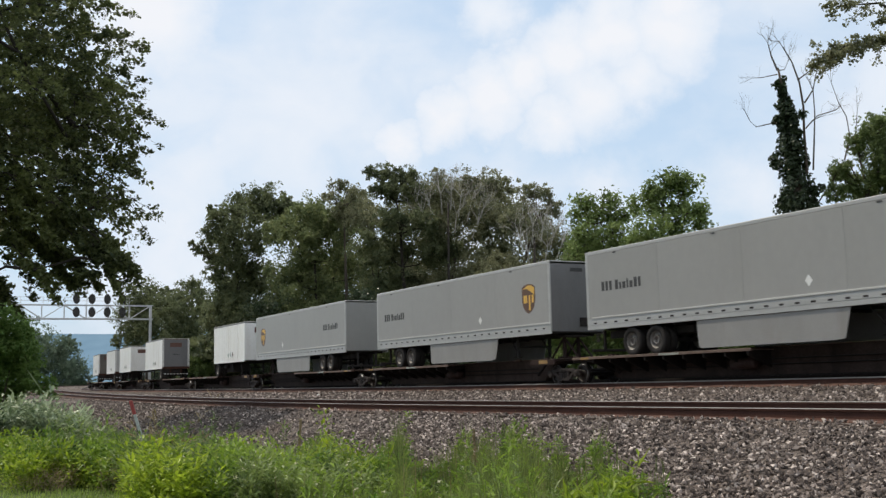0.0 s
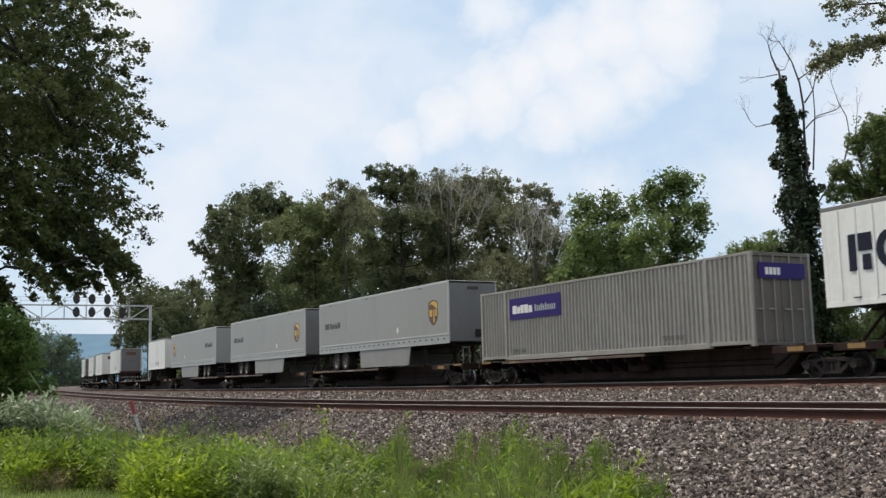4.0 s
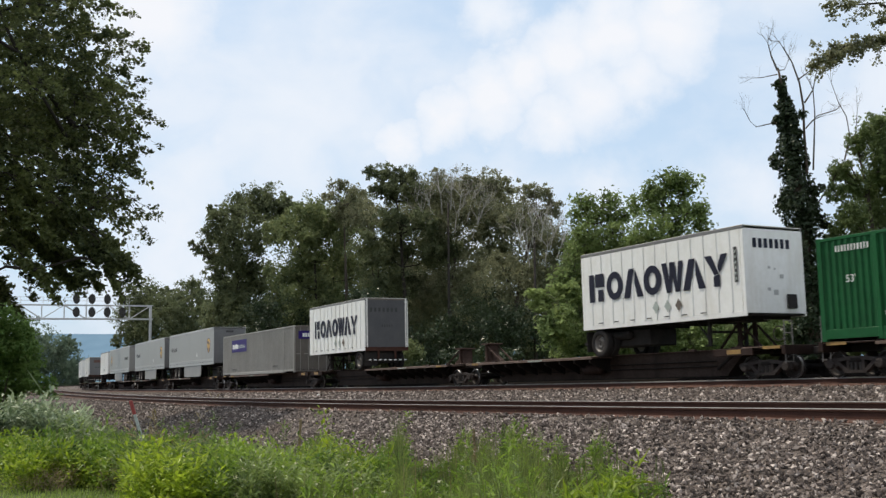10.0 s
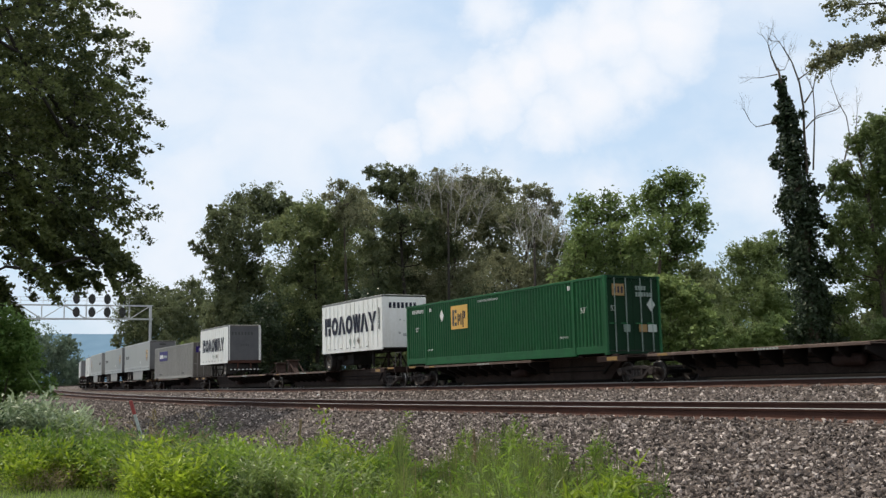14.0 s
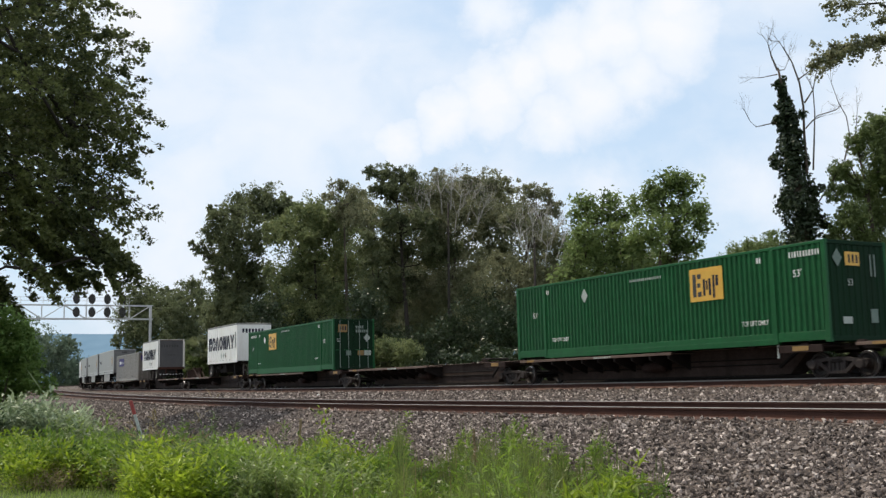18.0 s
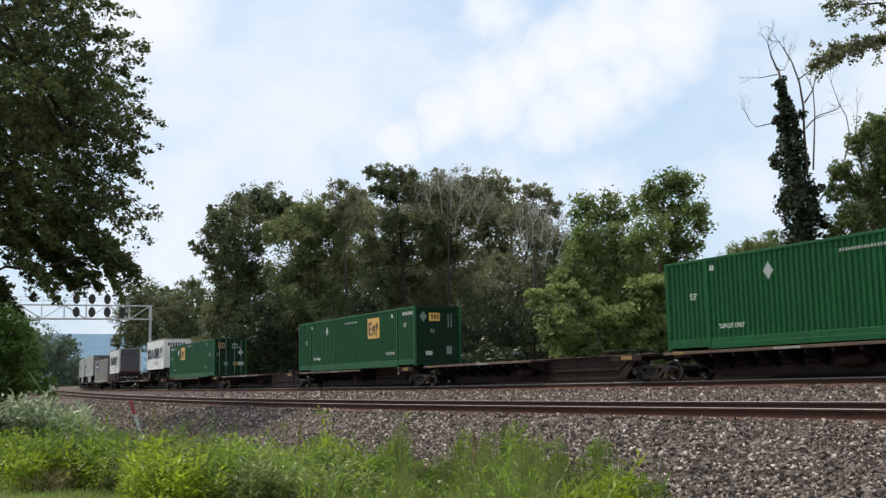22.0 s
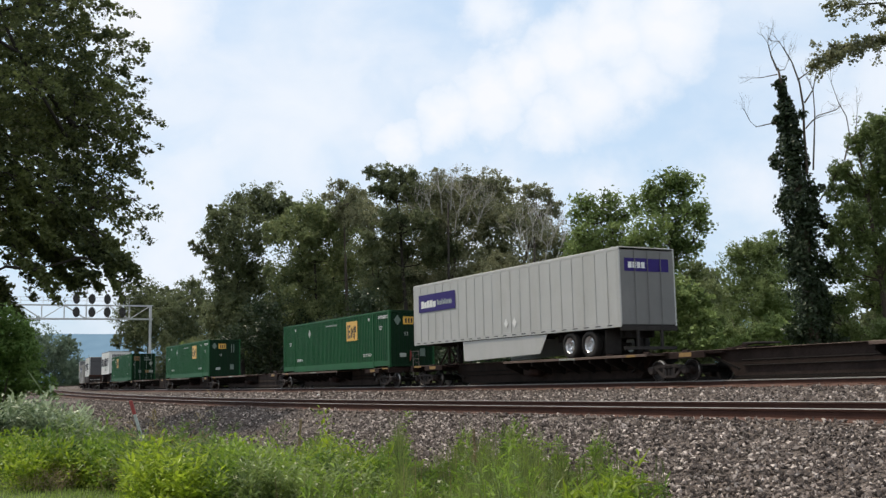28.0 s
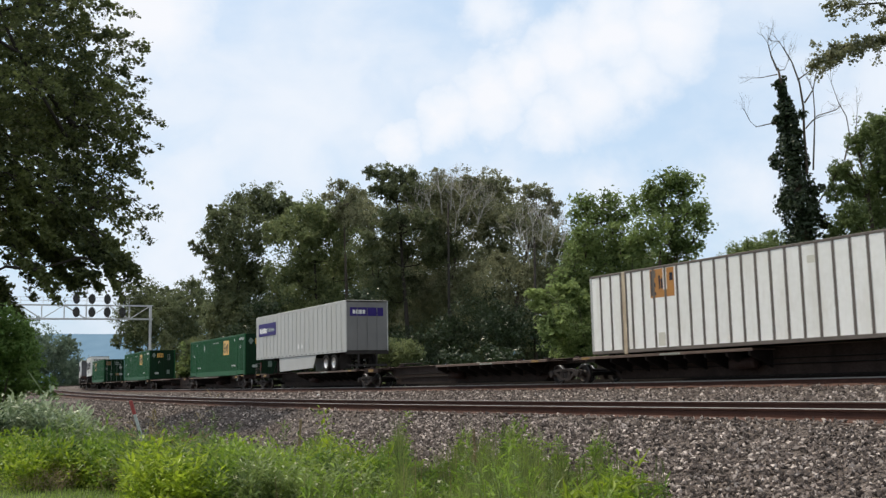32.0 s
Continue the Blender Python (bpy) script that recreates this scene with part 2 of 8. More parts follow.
silver_door = mat("dark_grey_roll_door", (0.06, 0.06, 0.066), (0.095, 0.095, 0.10), 0.6, 0.0, 1.2, 0.05, grime=(0.06, 0.06, 0.062))
roof_metal = mat("bare_aluminium_roof", (0.42, 0.40, 0.36), (0.52, 0.50, 0.46), 0.45, 0.5, 1.5, 0.05)
navy_paint = mat("navy_blue_paint", (0.010, 0.011, 0.024), (0.018, 0.019, 0.038), 0.6, 0.0, 4.0, spec=0.25)
ink_dark = mat("dark_grey_lettering_paint", (0.03, 0.03, 0.032), (0.05, 0.05, 0.05), 0.6)
white_paint = mat("white_marking_paint", (0.66, 0.66, 0.64), (0.78, 0.78, 0.76), 0.5)
dim_mark = mat("dull_grey_marking", (0.10, 0.15, 0.125), (0.16, 0.21, 0.18), 0.6)
old_label = mat("yellowed_label", (0.55, 0.53, 0.45), (0.64, 0.62, 0.54), 0.6)
dull_gold = mat("dull_gold_paint", (0.19, 0.115, 0.035), (0.28, 0.175, 0.06), 0.6, 0.0, 6.0, 0.0)
rod_worn = mat("worn_rods", (0.13, 0.18, 0.155), (0.22, 0.265, 0.235), 0.5, 0.0, 5.0, 0.0, 40.0)
faded_mark = mat("faded_white_marking", (0.30, 0.34, 0.31), (0.42, 0.46, 0.43), 0.6)
purple_paint = mat("deep_purple_paint", (0.02, 0.009, 0.115), (0.028, 0.013, 0.145), 0.5, spec=0.25)
brown_shield = mat("chocolate_brown_paint", (0.085, 0.035, 0.012), (0.11, 0.048, 0.018), 0.4)
gold_paint = mat("golden_yellow_paint", (0.6072, 0.3404, 0.0460), (0.6808, 0.4140, 0.0736), 0.4)
green_paint = mat("green_container_paint", (0.0063, 0.0738, 0.0216), (0.0108, 0.1008, 0.0306), 0.5, 0.0, 0.7, 0.04, 5.0, vary=0.05, grime=(0.012, 0.06, 0.022), grime_at=0.6, spec=0.25)
# the green of the sides, darkened: the ends' shade is in this colour
green_end_shade = mat("shaded_green_end_paint", (0.0036, 0.020, 0.0088), (0.0064, 0.030, 0.0128), 0.7, 0.0, 0.9, 0.05, grime=(0.014, 0.022, 0.015), spec=0.12)
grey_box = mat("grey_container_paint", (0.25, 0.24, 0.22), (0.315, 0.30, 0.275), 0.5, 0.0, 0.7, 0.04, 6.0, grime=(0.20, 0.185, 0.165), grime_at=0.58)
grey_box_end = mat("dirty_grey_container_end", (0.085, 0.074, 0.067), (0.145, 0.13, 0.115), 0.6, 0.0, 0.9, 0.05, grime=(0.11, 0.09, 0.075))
seam_brown = mat("brown_panel_post", (0.10, 0.08, 0.065), (0.16, 0.13, 0.11), 0.6, 0.0, 2.0, 0.1)
cream_chipped = mat("chipped_cream_paint", (0.50, 0.42, 0.29), (0.62, 0.53, 0.38), 0.6, 0.0, 2.5, 0.1, 14.0, grime=(0.22, 0.13, 0.08), grime_at=0.55)
post_brown = mat("rusty_grey_brown_post", (0.085, 0.070, 0.060), (0.155, 0.130, 0.113), 0.7, 0.0, 2.0, 0.1)
orange_fade = mat("faded_orange_decal", (0.36, 0.155, 0.035), (0.47, 0.22, 0.055), 0.6, grime=(0.30, 0.16, 0.06), grime_at=0.66)
faded_door = mat("dull_red_brown_patch", (0.10, 0.045, 0.035), (0.16, 0.08, 0.06), 0.6)
post_red = mat("weathered_red_post", (0.20, 0.025, 0.022), (0.29, 0.045, 0.038), 0.6)
bark = mat("grey_brown_bark", (0.055, 0.042, 0.032), (0.10, 0.08, 0.062), 0.95, 0.0, 3.0, 0.8, 18.0)
bark_pale = mat("bleached_dead_wood", (0.30, 0.28, 0.255), (0.44, 0.415, 0.385), 0.9, 0.0, 3.0, 0.5, 18.0)
leaf_dark = leaf_mat("dark_green_leaves", (0.0620, 0.0813, 0.0455), (0.2020, 0.2242, 0.1071))
leaf_poplar = leaf_mat("poplar_leaves", (0.085, 0.125, 0.050), (0.29, 0.37, 0.125))
leaf_maple = leaf_mat("maple_leaves", (0.028, 0.042, 0.019), (0.195, 0.22, 0.078), 0.5, 0.5)
leaf_mid = leaf_mat("green_leaves", (0.0896, 0.1210, 0.0543), (0.2562, 0.2866, 0.1219))
leaf_olive = leaf_mat("olive_green_leaves", (0.1113, 0.1265, 0.0720), (0.3092, 0.3069, 0.1770))
leaf_bright = leaf_mat("bright_green_leaves", (0.0721, 0.1220, 0.0403), (0.3546, 0.4292, 0.1557), 0.42)
leaf_light = leaf_mat("light_green_leaves", (0.085, 0.16, 0.04), (0.24, 0.345, 0.1), 0.4)
leaf_soft = leaf_mat("grey_green_leaves", (0.1100, 0.1520, 0.0590), (0.2280, 0.2800, 0.1060))
bark_dark = mat("dark_bark", (0.020, 0.016, 0.013), (0.042, 0.034, 0.028), 0.95, 0.0, 3.0, 0.8, 18.0)
# distance haze is put into this pale, greyed leaf colour
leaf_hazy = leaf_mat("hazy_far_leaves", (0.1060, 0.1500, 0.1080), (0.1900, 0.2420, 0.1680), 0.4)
# ivy, and the undergrowth whose shade is put into this dark colour
leaf_vine_shade = leaf_mat("ivy_and_shaded_leaves", (0.0195, 0.0350, 0.0152), (0.0546, 0.0766, 0.0368), 0.25, 0.4)
weed_leaf = leaf_mat("yellow_green_weeds", (0.060, 0.130, 0.0135), (0.42, 0.52, 0.044), 0.5, 0.42)
weed_mid = leaf_mat("fresh_green_weeds", (0.050, 0.1174, 0.0165), (0.305, 0.425, 0.053), 0.45, 0.42)
weed_dark = leaf_mat("deep_green_weeds", (0.040, 0.078, 0.0215), (0.262, 0.335, 0.098), 0.4, 0.40)
stained_stone = mat("rust_stained_stone", (0.060, 0.034, 0.026), (0.15, 0.085, 0.064), 0.9, 0.0, 9.0, 1.0, 30.0, spec=0.15)
weed_pale = leaf_mat("silvery_green_weeds", (0.045, 0.080, 0.034), (0.42, 0.50, 0.30), 0.3, 0.35)
grass_blade = leaf_mat("meadow_grass", (0.042, 0.072, 0.019), (0.265, 0.31, 0.085), 0.35)
lawn_blade = leaf_mat("mown_grass", (0.156, 0.234, 0.047), (0.343, 0.421, 0.094), 0.4)
dry_stem = leaf_mat("dry_stems", (0.16, 0.12, 0.06), (0.30, 0.24, 0.13), 0.2)
flower_pale = leaf_mat("pale_flower_heads", (0.45, 0.42, 0.25), (0.65, 0.62, 0.42), 0.3)

# ---- geometry helpers ----


class Geo:
    """Vertices and faces of one part."""

    def __init__(self):
        self.v, self.f = [], []

    def box(self, x0, x1, y0, y1, z0, z1, c=0.0):
        b = len(self.v)
        if c <= 0:
            self.v += [(x, y, z) for x in (x0, x1) for y in (y0, y1) for z in (z0, z1)]
            for q in ((0, 1, 3, 2), (4, 6, 7, 5), (0, 4, 5, 1), (2, 3, 7, 6), (0, 2, 6, 4), (1, 5, 7, 3)):
                self.f.append(tuple(b + i for i in q))
            return self
        k = {}
        for i, x in enumerate((x0, x1)):
            for j, y in enumerate((y0, y1)):
                for m, z in enumerate((z0, z1)):
                    sx, sy, sz = (c, -c)[i], (c, -c)[j], (c, -c)[m]
                    for a, p in enumerate(((x, y + sy, z + sz), (x + sx, y, z + sz), (x + sx, y + sy, z))):
                        k[i, j, m, a] = len(self.v)
                        self.v.append(p)
                    self.f.append((k[i, j, m, 0], k[i, j, m, 1], k[i, j, m, 2]))
        for i in (0, 1):
            self.f.append((k[i, 0, 0, 0], k[i, 1, 0, 0], k[i, 1, 1, 0], k[i, 0, 1, 0]))
            self.f.append((k[0, i, 0, 1], k[1, i, 0, 1], k[1, i, 1, 1], k[0, i, 1, 1]))
            self.f.append((k[0, 0, i, 2], k[1, 0, i, 2], k[1, 1, i, 2], k[0, 1, i, 2]))
            for j in (0, 1):
                self.f.append((k[i, j, 0, 0], k[i, j, 1, 0], k[i, j, 1, 1], k[i, j, 0, 1]))
                self.f.append((k[i, 0, j, 0], k[i, 1, j, 0], k[i, 1, j, 2], k[i, 0, j, 2]))
                self.f.append((k[0, i, j, 1], k[1, i, j, 1], k[1, i, j, 2], k[0, i, j, 2]))
        return self

    def prism(self, outline, y0, y1):
        """An outline in x and z, drawn out from y0 to y1."""
        b, n = len(self.v), len(outline)
        self.v += [(x, y, z) for y in (y0, y1) for x, z in outline]
        self.f.append(tuple(b + i for i in range(n)))
        self.f.append(tuple(b + n + i for i in reversed(range(n))))
        for i in range(n):
            j = (i + 1) % n
            self.f.append((b + i, b + n + i, b + n + j, b + j))
        return self

    def tube(self, points, radii, n=8):
        """A tapered round bar through the points, closed at its ends."""
        b, pts = len(self.v), [Vector(p) for p in points]
        for i, p in enumerate(pts):
            d = (pts[min(i + 1, len(pts) - 1)] - pts[max(i - 1, 0)]).normalized()
            u = d.orthogonal().normalized()
            w = d.cross(u)
            for a in range(n):
                t = 2 * math.pi * a / n
                self.v.append(tuple(p + (u * math.cos(t) + w * math.sin(t)) * radii[i]))
        for i in range(len(pts) - 1):
            for a in range(n):
                c = (a + 1) % n
                self.f.append((b + i * n + a, b + i * n + c, b + (i + 1) * n + c, b + (i + 1) * n + a))
        self.f.append(tuple(b + a for a in reversed(range(n))))
        self.f.append(tuple(b + (len(pts) - 1) * n + a for a in range(n)))
        return self

    def lathe(self, profile, n=24, axis="y"):
        """A closed ring of (radius, offset along the axis), turned about the axis."""
        b, k = len(self.v), len(profile)
        for a in range(n):
            t = 2 * math.pi * a / n
            for r, o in profile:
                self.v.append((r * math.cos(t), o, r * math.sin(t)) if axis == "y" else (r * math.cos(t), r * math.sin(t), o))
        for a in range(n):
            c = (a + 1) % n
            for i in range(k):
                j = (i + 1) % k
                self.f.append((b + a * k + i, b + a * k + j, b + c * k + j, b + c * k + i))
        return self

    def moved(self, dx=0.0, dy=0.0, dz=0.0):
        self.v = [(x + dx, y + dy, z + dz) for x, y, z in self.v]
        return self

    def mesh(self, name, material, smooth=False):
        me = bpy.data.meshes.new(name)
        me.from_pydata(self.v, [], self.f)
        bm = bmesh.new()
        bm.from_mesh(me)
        bmesh.ops.recalc_face_normals(bm, faces=bm.faces)
        bm.to_mesh(me)
        bm.free()
        if smooth:
            me.polygons.foreach_set("use_smooth", [True] * len(me.polygons))
        me.materials.append(material)
        return me


def part(name, geo, material, parent, label="", smooth=False, at=None):
    """Links a shape as one mesh under a thing or a part."""
    me = geo.mesh(name, material, smooth) if isinstance(geo, Geo) else geo
    ob = new(name, me)
    ob.parent = parent
    if at:
        ob.location = at
    if label:
        tagged(ob, label)
    return ob


def sheet(name, verts, faces, material, smooth=False):
    me = bpy.data.meshes.new(name)
    verts, faces = np.asarray(verts, dtype=np.float32), np.asarray(faces, dtype=np.int32)
    n, k = faces.shape
    me.vertices.add(len(verts))
    me.vertices.foreach_set("co", verts.ravel())
    me.loops.add(n * k)
    me.loops.foreach_set("vertex_index", faces.ravel())
    me.polygons.add(n)
    me.polygons.foreach_set("loop_start", np.arange(0, n * k, k, dtype=np.int32))
    me.polygons.foreach_set("loop_total", np.full(n, k, dtype=np.int32))
    me.polygons.foreach_set("use_smooth", np.full(n, smooth))
    me.update(calc_edges=True)
    me.materials.append(material)
    return me


# ---- the line of the railway ----
S0, S1 = -300, 480
S_ = np.arange(S0, S1 + 1, 1.0)
TURN = 0.50159 - 0.08263 * np.clip(S_, -120, None) / 100 - 0.00447 * (np.clip(S_, 0, None) / 100) ** 2 - 0.10 * (np.clip(S_ - 120, 0, None) / 100) ** 2 - 0.00125 * np.clip(-12 - S_, 0, 28)
_dx, _dy = -np.sin(TURN), np.cos(TURN)
LX = np.concatenate([[0], np.cumsum((_dx[1:] + _dx[:-1]) / 2)])
LY = np.concatenate([[0], np.cumsum((_dy[1:] + _dy[:-1]) / 2)])
LX += 2.142 - LX[-S0]
LY += 48.683 - LY[-S0]
_sc = np.clip(S_, -60, 220) / 100
LZ = 1.1794 - 0.8227 * _sc + 0.1867 * _sc ** 2 + np.interp(S_, [-60, -30, -12, 5, 30, 60], [0.09, 0.05, 0.0, -0.025, -0.025, 0.0])
GAP = 12.0  # between the two tracks
_sn = np.clip(S_, -60, 70) / 100
NEAR_UP = -0.357 + 0.4536 * _sn + 0.713 * _sn ** 2  # near track against far track


def on_line(s, q=0.0, h=0.0, near=False):
    """The place at s metres along the far track, q metres to the camera's side of it and h over its rails (or the near track's)."""
    s = np.asarray(s, dtype=float)
    t = np.interp(s, S_, TURN)
    z = np.interp(s, S_, LZ) + h + (np.interp(s, S_, NEAR_UP) if near else 0.0)
    x, y, z = np.broadcast_arrays(np.interp(s, S_, LX) - np.cos(t) * q, np.interp(s, S_, LY) - np.sin(t) * q, z)
    return np.stack([x, y, z], -1)


def to_line(x, y):
    """s and q of places on the ground."""
    x, y = np.atleast_1d(np.asarray(x, dtype=float)), np.atleast_1d(np.asarray(y, dtype=float))
    s, q = np.empty(len(x)), np.empty(len(x))
    for a in range(0, len(x), 4000):
        dx, dy = x[a:a + 4000, None] - LX[None, ::4], y[a:a + 4000, None] - LY[None, ::4]
        i = np.argmin(dx ** 2 + dy ** 2, 1) * 4
        ex, ey = x[a:a + 4000] - LX[i], y[a:a + 4000] - LY[i]
        s[a:a + 4000] = S_[i] - np.sin(TURN[i]) * ex + np.cos(TURN[i]) * ey
        q[a:a + 4000] = -np.cos(TURN[i]) * ex - np.sin(TURN[i]) * ey
    return s, q


def ground_z(x, y):
    s, q = to_line(x, y)
    zf = np.interp(s, S_, LZ)
    zn = zf + np.interp(s, S_, NEAR_UP)
    low = zf - 1.18
    low_near = np.minimum(low, 0.0)
    near_foot = np.maximum(low_near - 0.32, zn - 1.42)
    z = np.where(q < 0, np.interp(q, [-30, -8, -4.5, 0], [-0.25, -0.15, 0.1, 0.35]) + low, 0.0)
    f = np.clip(q / GAP, 0, 1)
    z = np.where(q >= 0, (low + 0.35) * (1 - f) + (zn - 0.75) * f, z)
    g = np.clip((q - GAP - 2) / 3.6, 0, 1)
    z = np.where(q > GAP + 2, (zn - 0.75) * (1 - g) + near_foot * g, z)
    e = np.clip((q - GAP - 5.6) / 5, 0, 1)
    z = np.where(q > GAP + 5.6, near_foot * (1 - e) + low_near * e, z)
    return z + 0.05 * np.sin(x * 0.7) * np.cos(y * 0.53) * (np.abs(q) > GAP + 6)


def build_ground():
    def axis(lo, hi, step, far):
        mid = list(np.arange(lo, hi, step))
        up, a, d = [], hi, step
        while a < far:
            up.append(a)
            d *= 1.28
            a += d
        down, a, d = [], lo, step
        while a > -far:
            d *= 1.28
            a -= d
            down.append(a)
        return np.array(down[::-1] + mid + up + [far])
    xs, ys = axis(-60, 45, 1.0, 4400), axis(2, 130, 1.0, 4400)
    gx, gy = np.meshgrid(xs, ys)
    x, y = gx.ravel(), gy.ravel()
    z = ground_z(x, y)
    nx, ny = len(xs), len(ys)
    i = np.arange(nx * ny).reshape(ny, nx)
    f = np.stack([i[:-1, :-1], i[:-1, 1:], i[1:, 1:], i[1:, :-1]], -1).reshape(-1, 4)
    ob = new("ground", sheet("ground", np.stack([x, y, z], 1), f, ground_mat, True))
    tagged(ob, "grassy uneven ground beside the railway", "ground", kind="structure")


build_ground()


def strip(s_list, rows):
    """A band along the line: rows of (q, h, near) across it."""
    v = np.stack([on_line(s_list, q, h, near) for q, h, near in rows], 1)
    n, k = len(s_list), len(rows)
    i = np.arange(n * k).reshape(n, k)
    f = np.stack([i[:-1, :-1], i[1:, :-1], i[1:, 1:], i[:-1, 1:]], -1).reshape(-1, 4)
    return v.reshape(-1, 3), f


def bed_height(q):
    """Top of the crushed stone across the bed, over the far rails, and over the near rails past the middle."""
    return np.interp(q, BED_Q, BED_H)


BED_Q = [-4.8, -2.5, -1.9, 1.9, 2.7, GAP / 2, GAP - 2.6, GAP - 1.9, GAP + 1.24, GAP + 1.36, GAP + 6.6]
BED_H = [-1.05, -0.24, -0.19, -0.24, -0.31, -0.34, -0.27, -0.19, -0.20, -0.265, -1.58]


def build_bed():
    s = np.concatenate([np.arange(-300, -45, 5.0), np.arange(-45, 90, 0.5), np.arange(90, 430, 4.0)])
    rows = []
    for q in np.concatenate([np.arange(-4.8, 2.8, 0.5), np.arange(3.0, GAP - 2.6, 0.8), np.arange(GAP - 2.6, GAP + 1.2, 0.28), [GAP + 1.24, GAP + 1.36], np.arange(GAP + 1.6, GAP + 6.6, 0.28), [GAP + 6.6]]):
        rows.append((q, float(bed_height(q)), q > GAP / 2))
    v, f = strip(s, rows)
    mid = np.clip((np.tile([r[0] for r in rows], len(s)) - 2.7) / (GAP - 5.3), 0, 1)
    lift = np.repeat(np.interp(s, S_, NEAR_UP), len(rows))
    near = np.tile([r[2] for r in rows], len(s))
    v[:, 2] += lift * (mid - near)
    rng = np.random.default_rng(3)
    v[:, 2] += rng.normal(0, 0.012, len(v))
    ob = new("track_bed", sheet("track_bed", v, f, ballast_bed, True))
    tagged(ob, "bed of grey crushed stone under the two tracks", "track bed", kind="structure")
    return ob


bed = build_bed()


def bed_z(s, q):
    mid = np.clip((q - 2.7) / (GAP - 5.3), 0, 1)
    return np.interp(s, S_, LZ) + np.interp(s, S_, NEAR_UP) * mid + bed_height(q)


def build_rails(label, q0, near):
    thing = tagged(new("railway_track"), label, "track", "railway tracks", "structure")
    s = np.concatenate([np.arange(-300, -60, 5.0), np.arange(-60, 120, 1.0), np.arange(120, 440, 4.0)])
    for side, lift in ((-0.752, 0.045 if near else 0.0), (0.752, -0.015 if near else 0.0)):
        web = [(q0 + side + a, h + lift, near) for a, h in
               ((0.075, -0.185), (0.072, -0.168), (0.014, -0.145), (0.010, -0.05), (0.034, -0.042), (0.036, -0.012), (0.03, -0.003),
                (-0.03, -0.003), (-0.036, -0.012), (-0.034, -0.042), (-0.010, -0.05), (-0.014, -0.145), (-0.072, -0.168), (-0.075, -0.185))]
        v, f = strip(s, web)
        rail = part("rail", sheet("rail", v, f, rail_rust), None, thing, "rusty steel rail with a worn top")
        v, f = strip(s, [(q0 + side + a, h + lift, near) for a, h in (((0.0385, -0.012),) if near else ((0.0375, -0.036), (0.0385, -0.012))) + ((0.031, -0.001), (-0.031, -0.001))])
        part("rail_head", sheet("rail_head", v, f, rail_head), None, rail, "shiny worn running surface")
    return thing


far_track = build_rails("far track of rusty rails that the train runs on", 0.0, False)
near_track = build_rails("empty near track of rusty rails on wooden ties", GAP, True)


def stained_shoulder():
    """The rust-stained stone close outside the near rail, up to the tie ends."""
    s = np.arange(-60, 110, 0.35)
    v, f = strip(s, [(GAP + q, h, True) for q, h in ((0.83, -0.186), (0.92, -0.180), (1.02, -0.186), (1.10, -0.20), (1.14, -0.25))])
    v += np.random.default_rng(8).normal(0, 0.012, v.shape)
    v2, f2 = strip(s, [(q, h, False) for q, h in ((0.83, -0.183), (0.95, -0.172), (1.2, -0.178), (1.5, -0.190), (1.74, -0.225))])
    v2 += np.random.default_rng(18).normal(0, 0.012, v2.shape)
    v, f = np.concatenate([v, v2]), np.concatenate([f, f2 + len(v)])
    tagged(new("stained_shoulder", sheet("stained_shoulder", v, f, stained_stone)), "rust-stained stone shoulder beside the rails", "track bed", kind="structure")


stained_shoulder()


def shaded_bed():
    """A dark strip between and beyond the far rails; its colour holds the cars' shade."""
    s = np.arange(-60, 130, 0.5)
    v, f = strip(s, [(q, h, False) for q, h in ((-1.9, -0.16), (-1.3, -0.155), (-0.86, -0.165), (-0.64, -0.165), (-0.2, -0.15), (0.3, -0.155), (0.66, -0.168))])
    v[:, 2] += np.random.default_rng(28).normal(0, 0.010, len(v))
    tagged(new("shaded_bed", sheet("shaded_bed", v, f, shade_stone)), "dark strip between the far rails, shade under the cars in its colour", "track bed", kind="structure")


shaded_bed()


def added_bank():
    """An added low bank beyond the far track, dark to close the gap under the cars."""
    s = np.arange(-60, 200, 0.8)
    v, f = strip(s, [(-1.5, -0.21, False), (-1.9, -0.02, False), (-2.3, 0.13, False), (-2.8, 0.16, False), (-3.4, 0.02, False), (-4.6, -0.9, False)])
    v[:, 2] += np.random.default_rng(15).normal(0, 0.025, len(v))
    tagged(new("added_bank", sheet("added_bank", v, f, shade_stone, True)), "low added bank beyond the far track, darkened like shade under the cars", "bank", kind="structure")


added_bank()

# ---- signal gantry, marker post, far hill ----


def bar(geo, a, b, w=0.05):
    """A square bar between two places."""
    geo.tube([a, b], [w, w], 4)


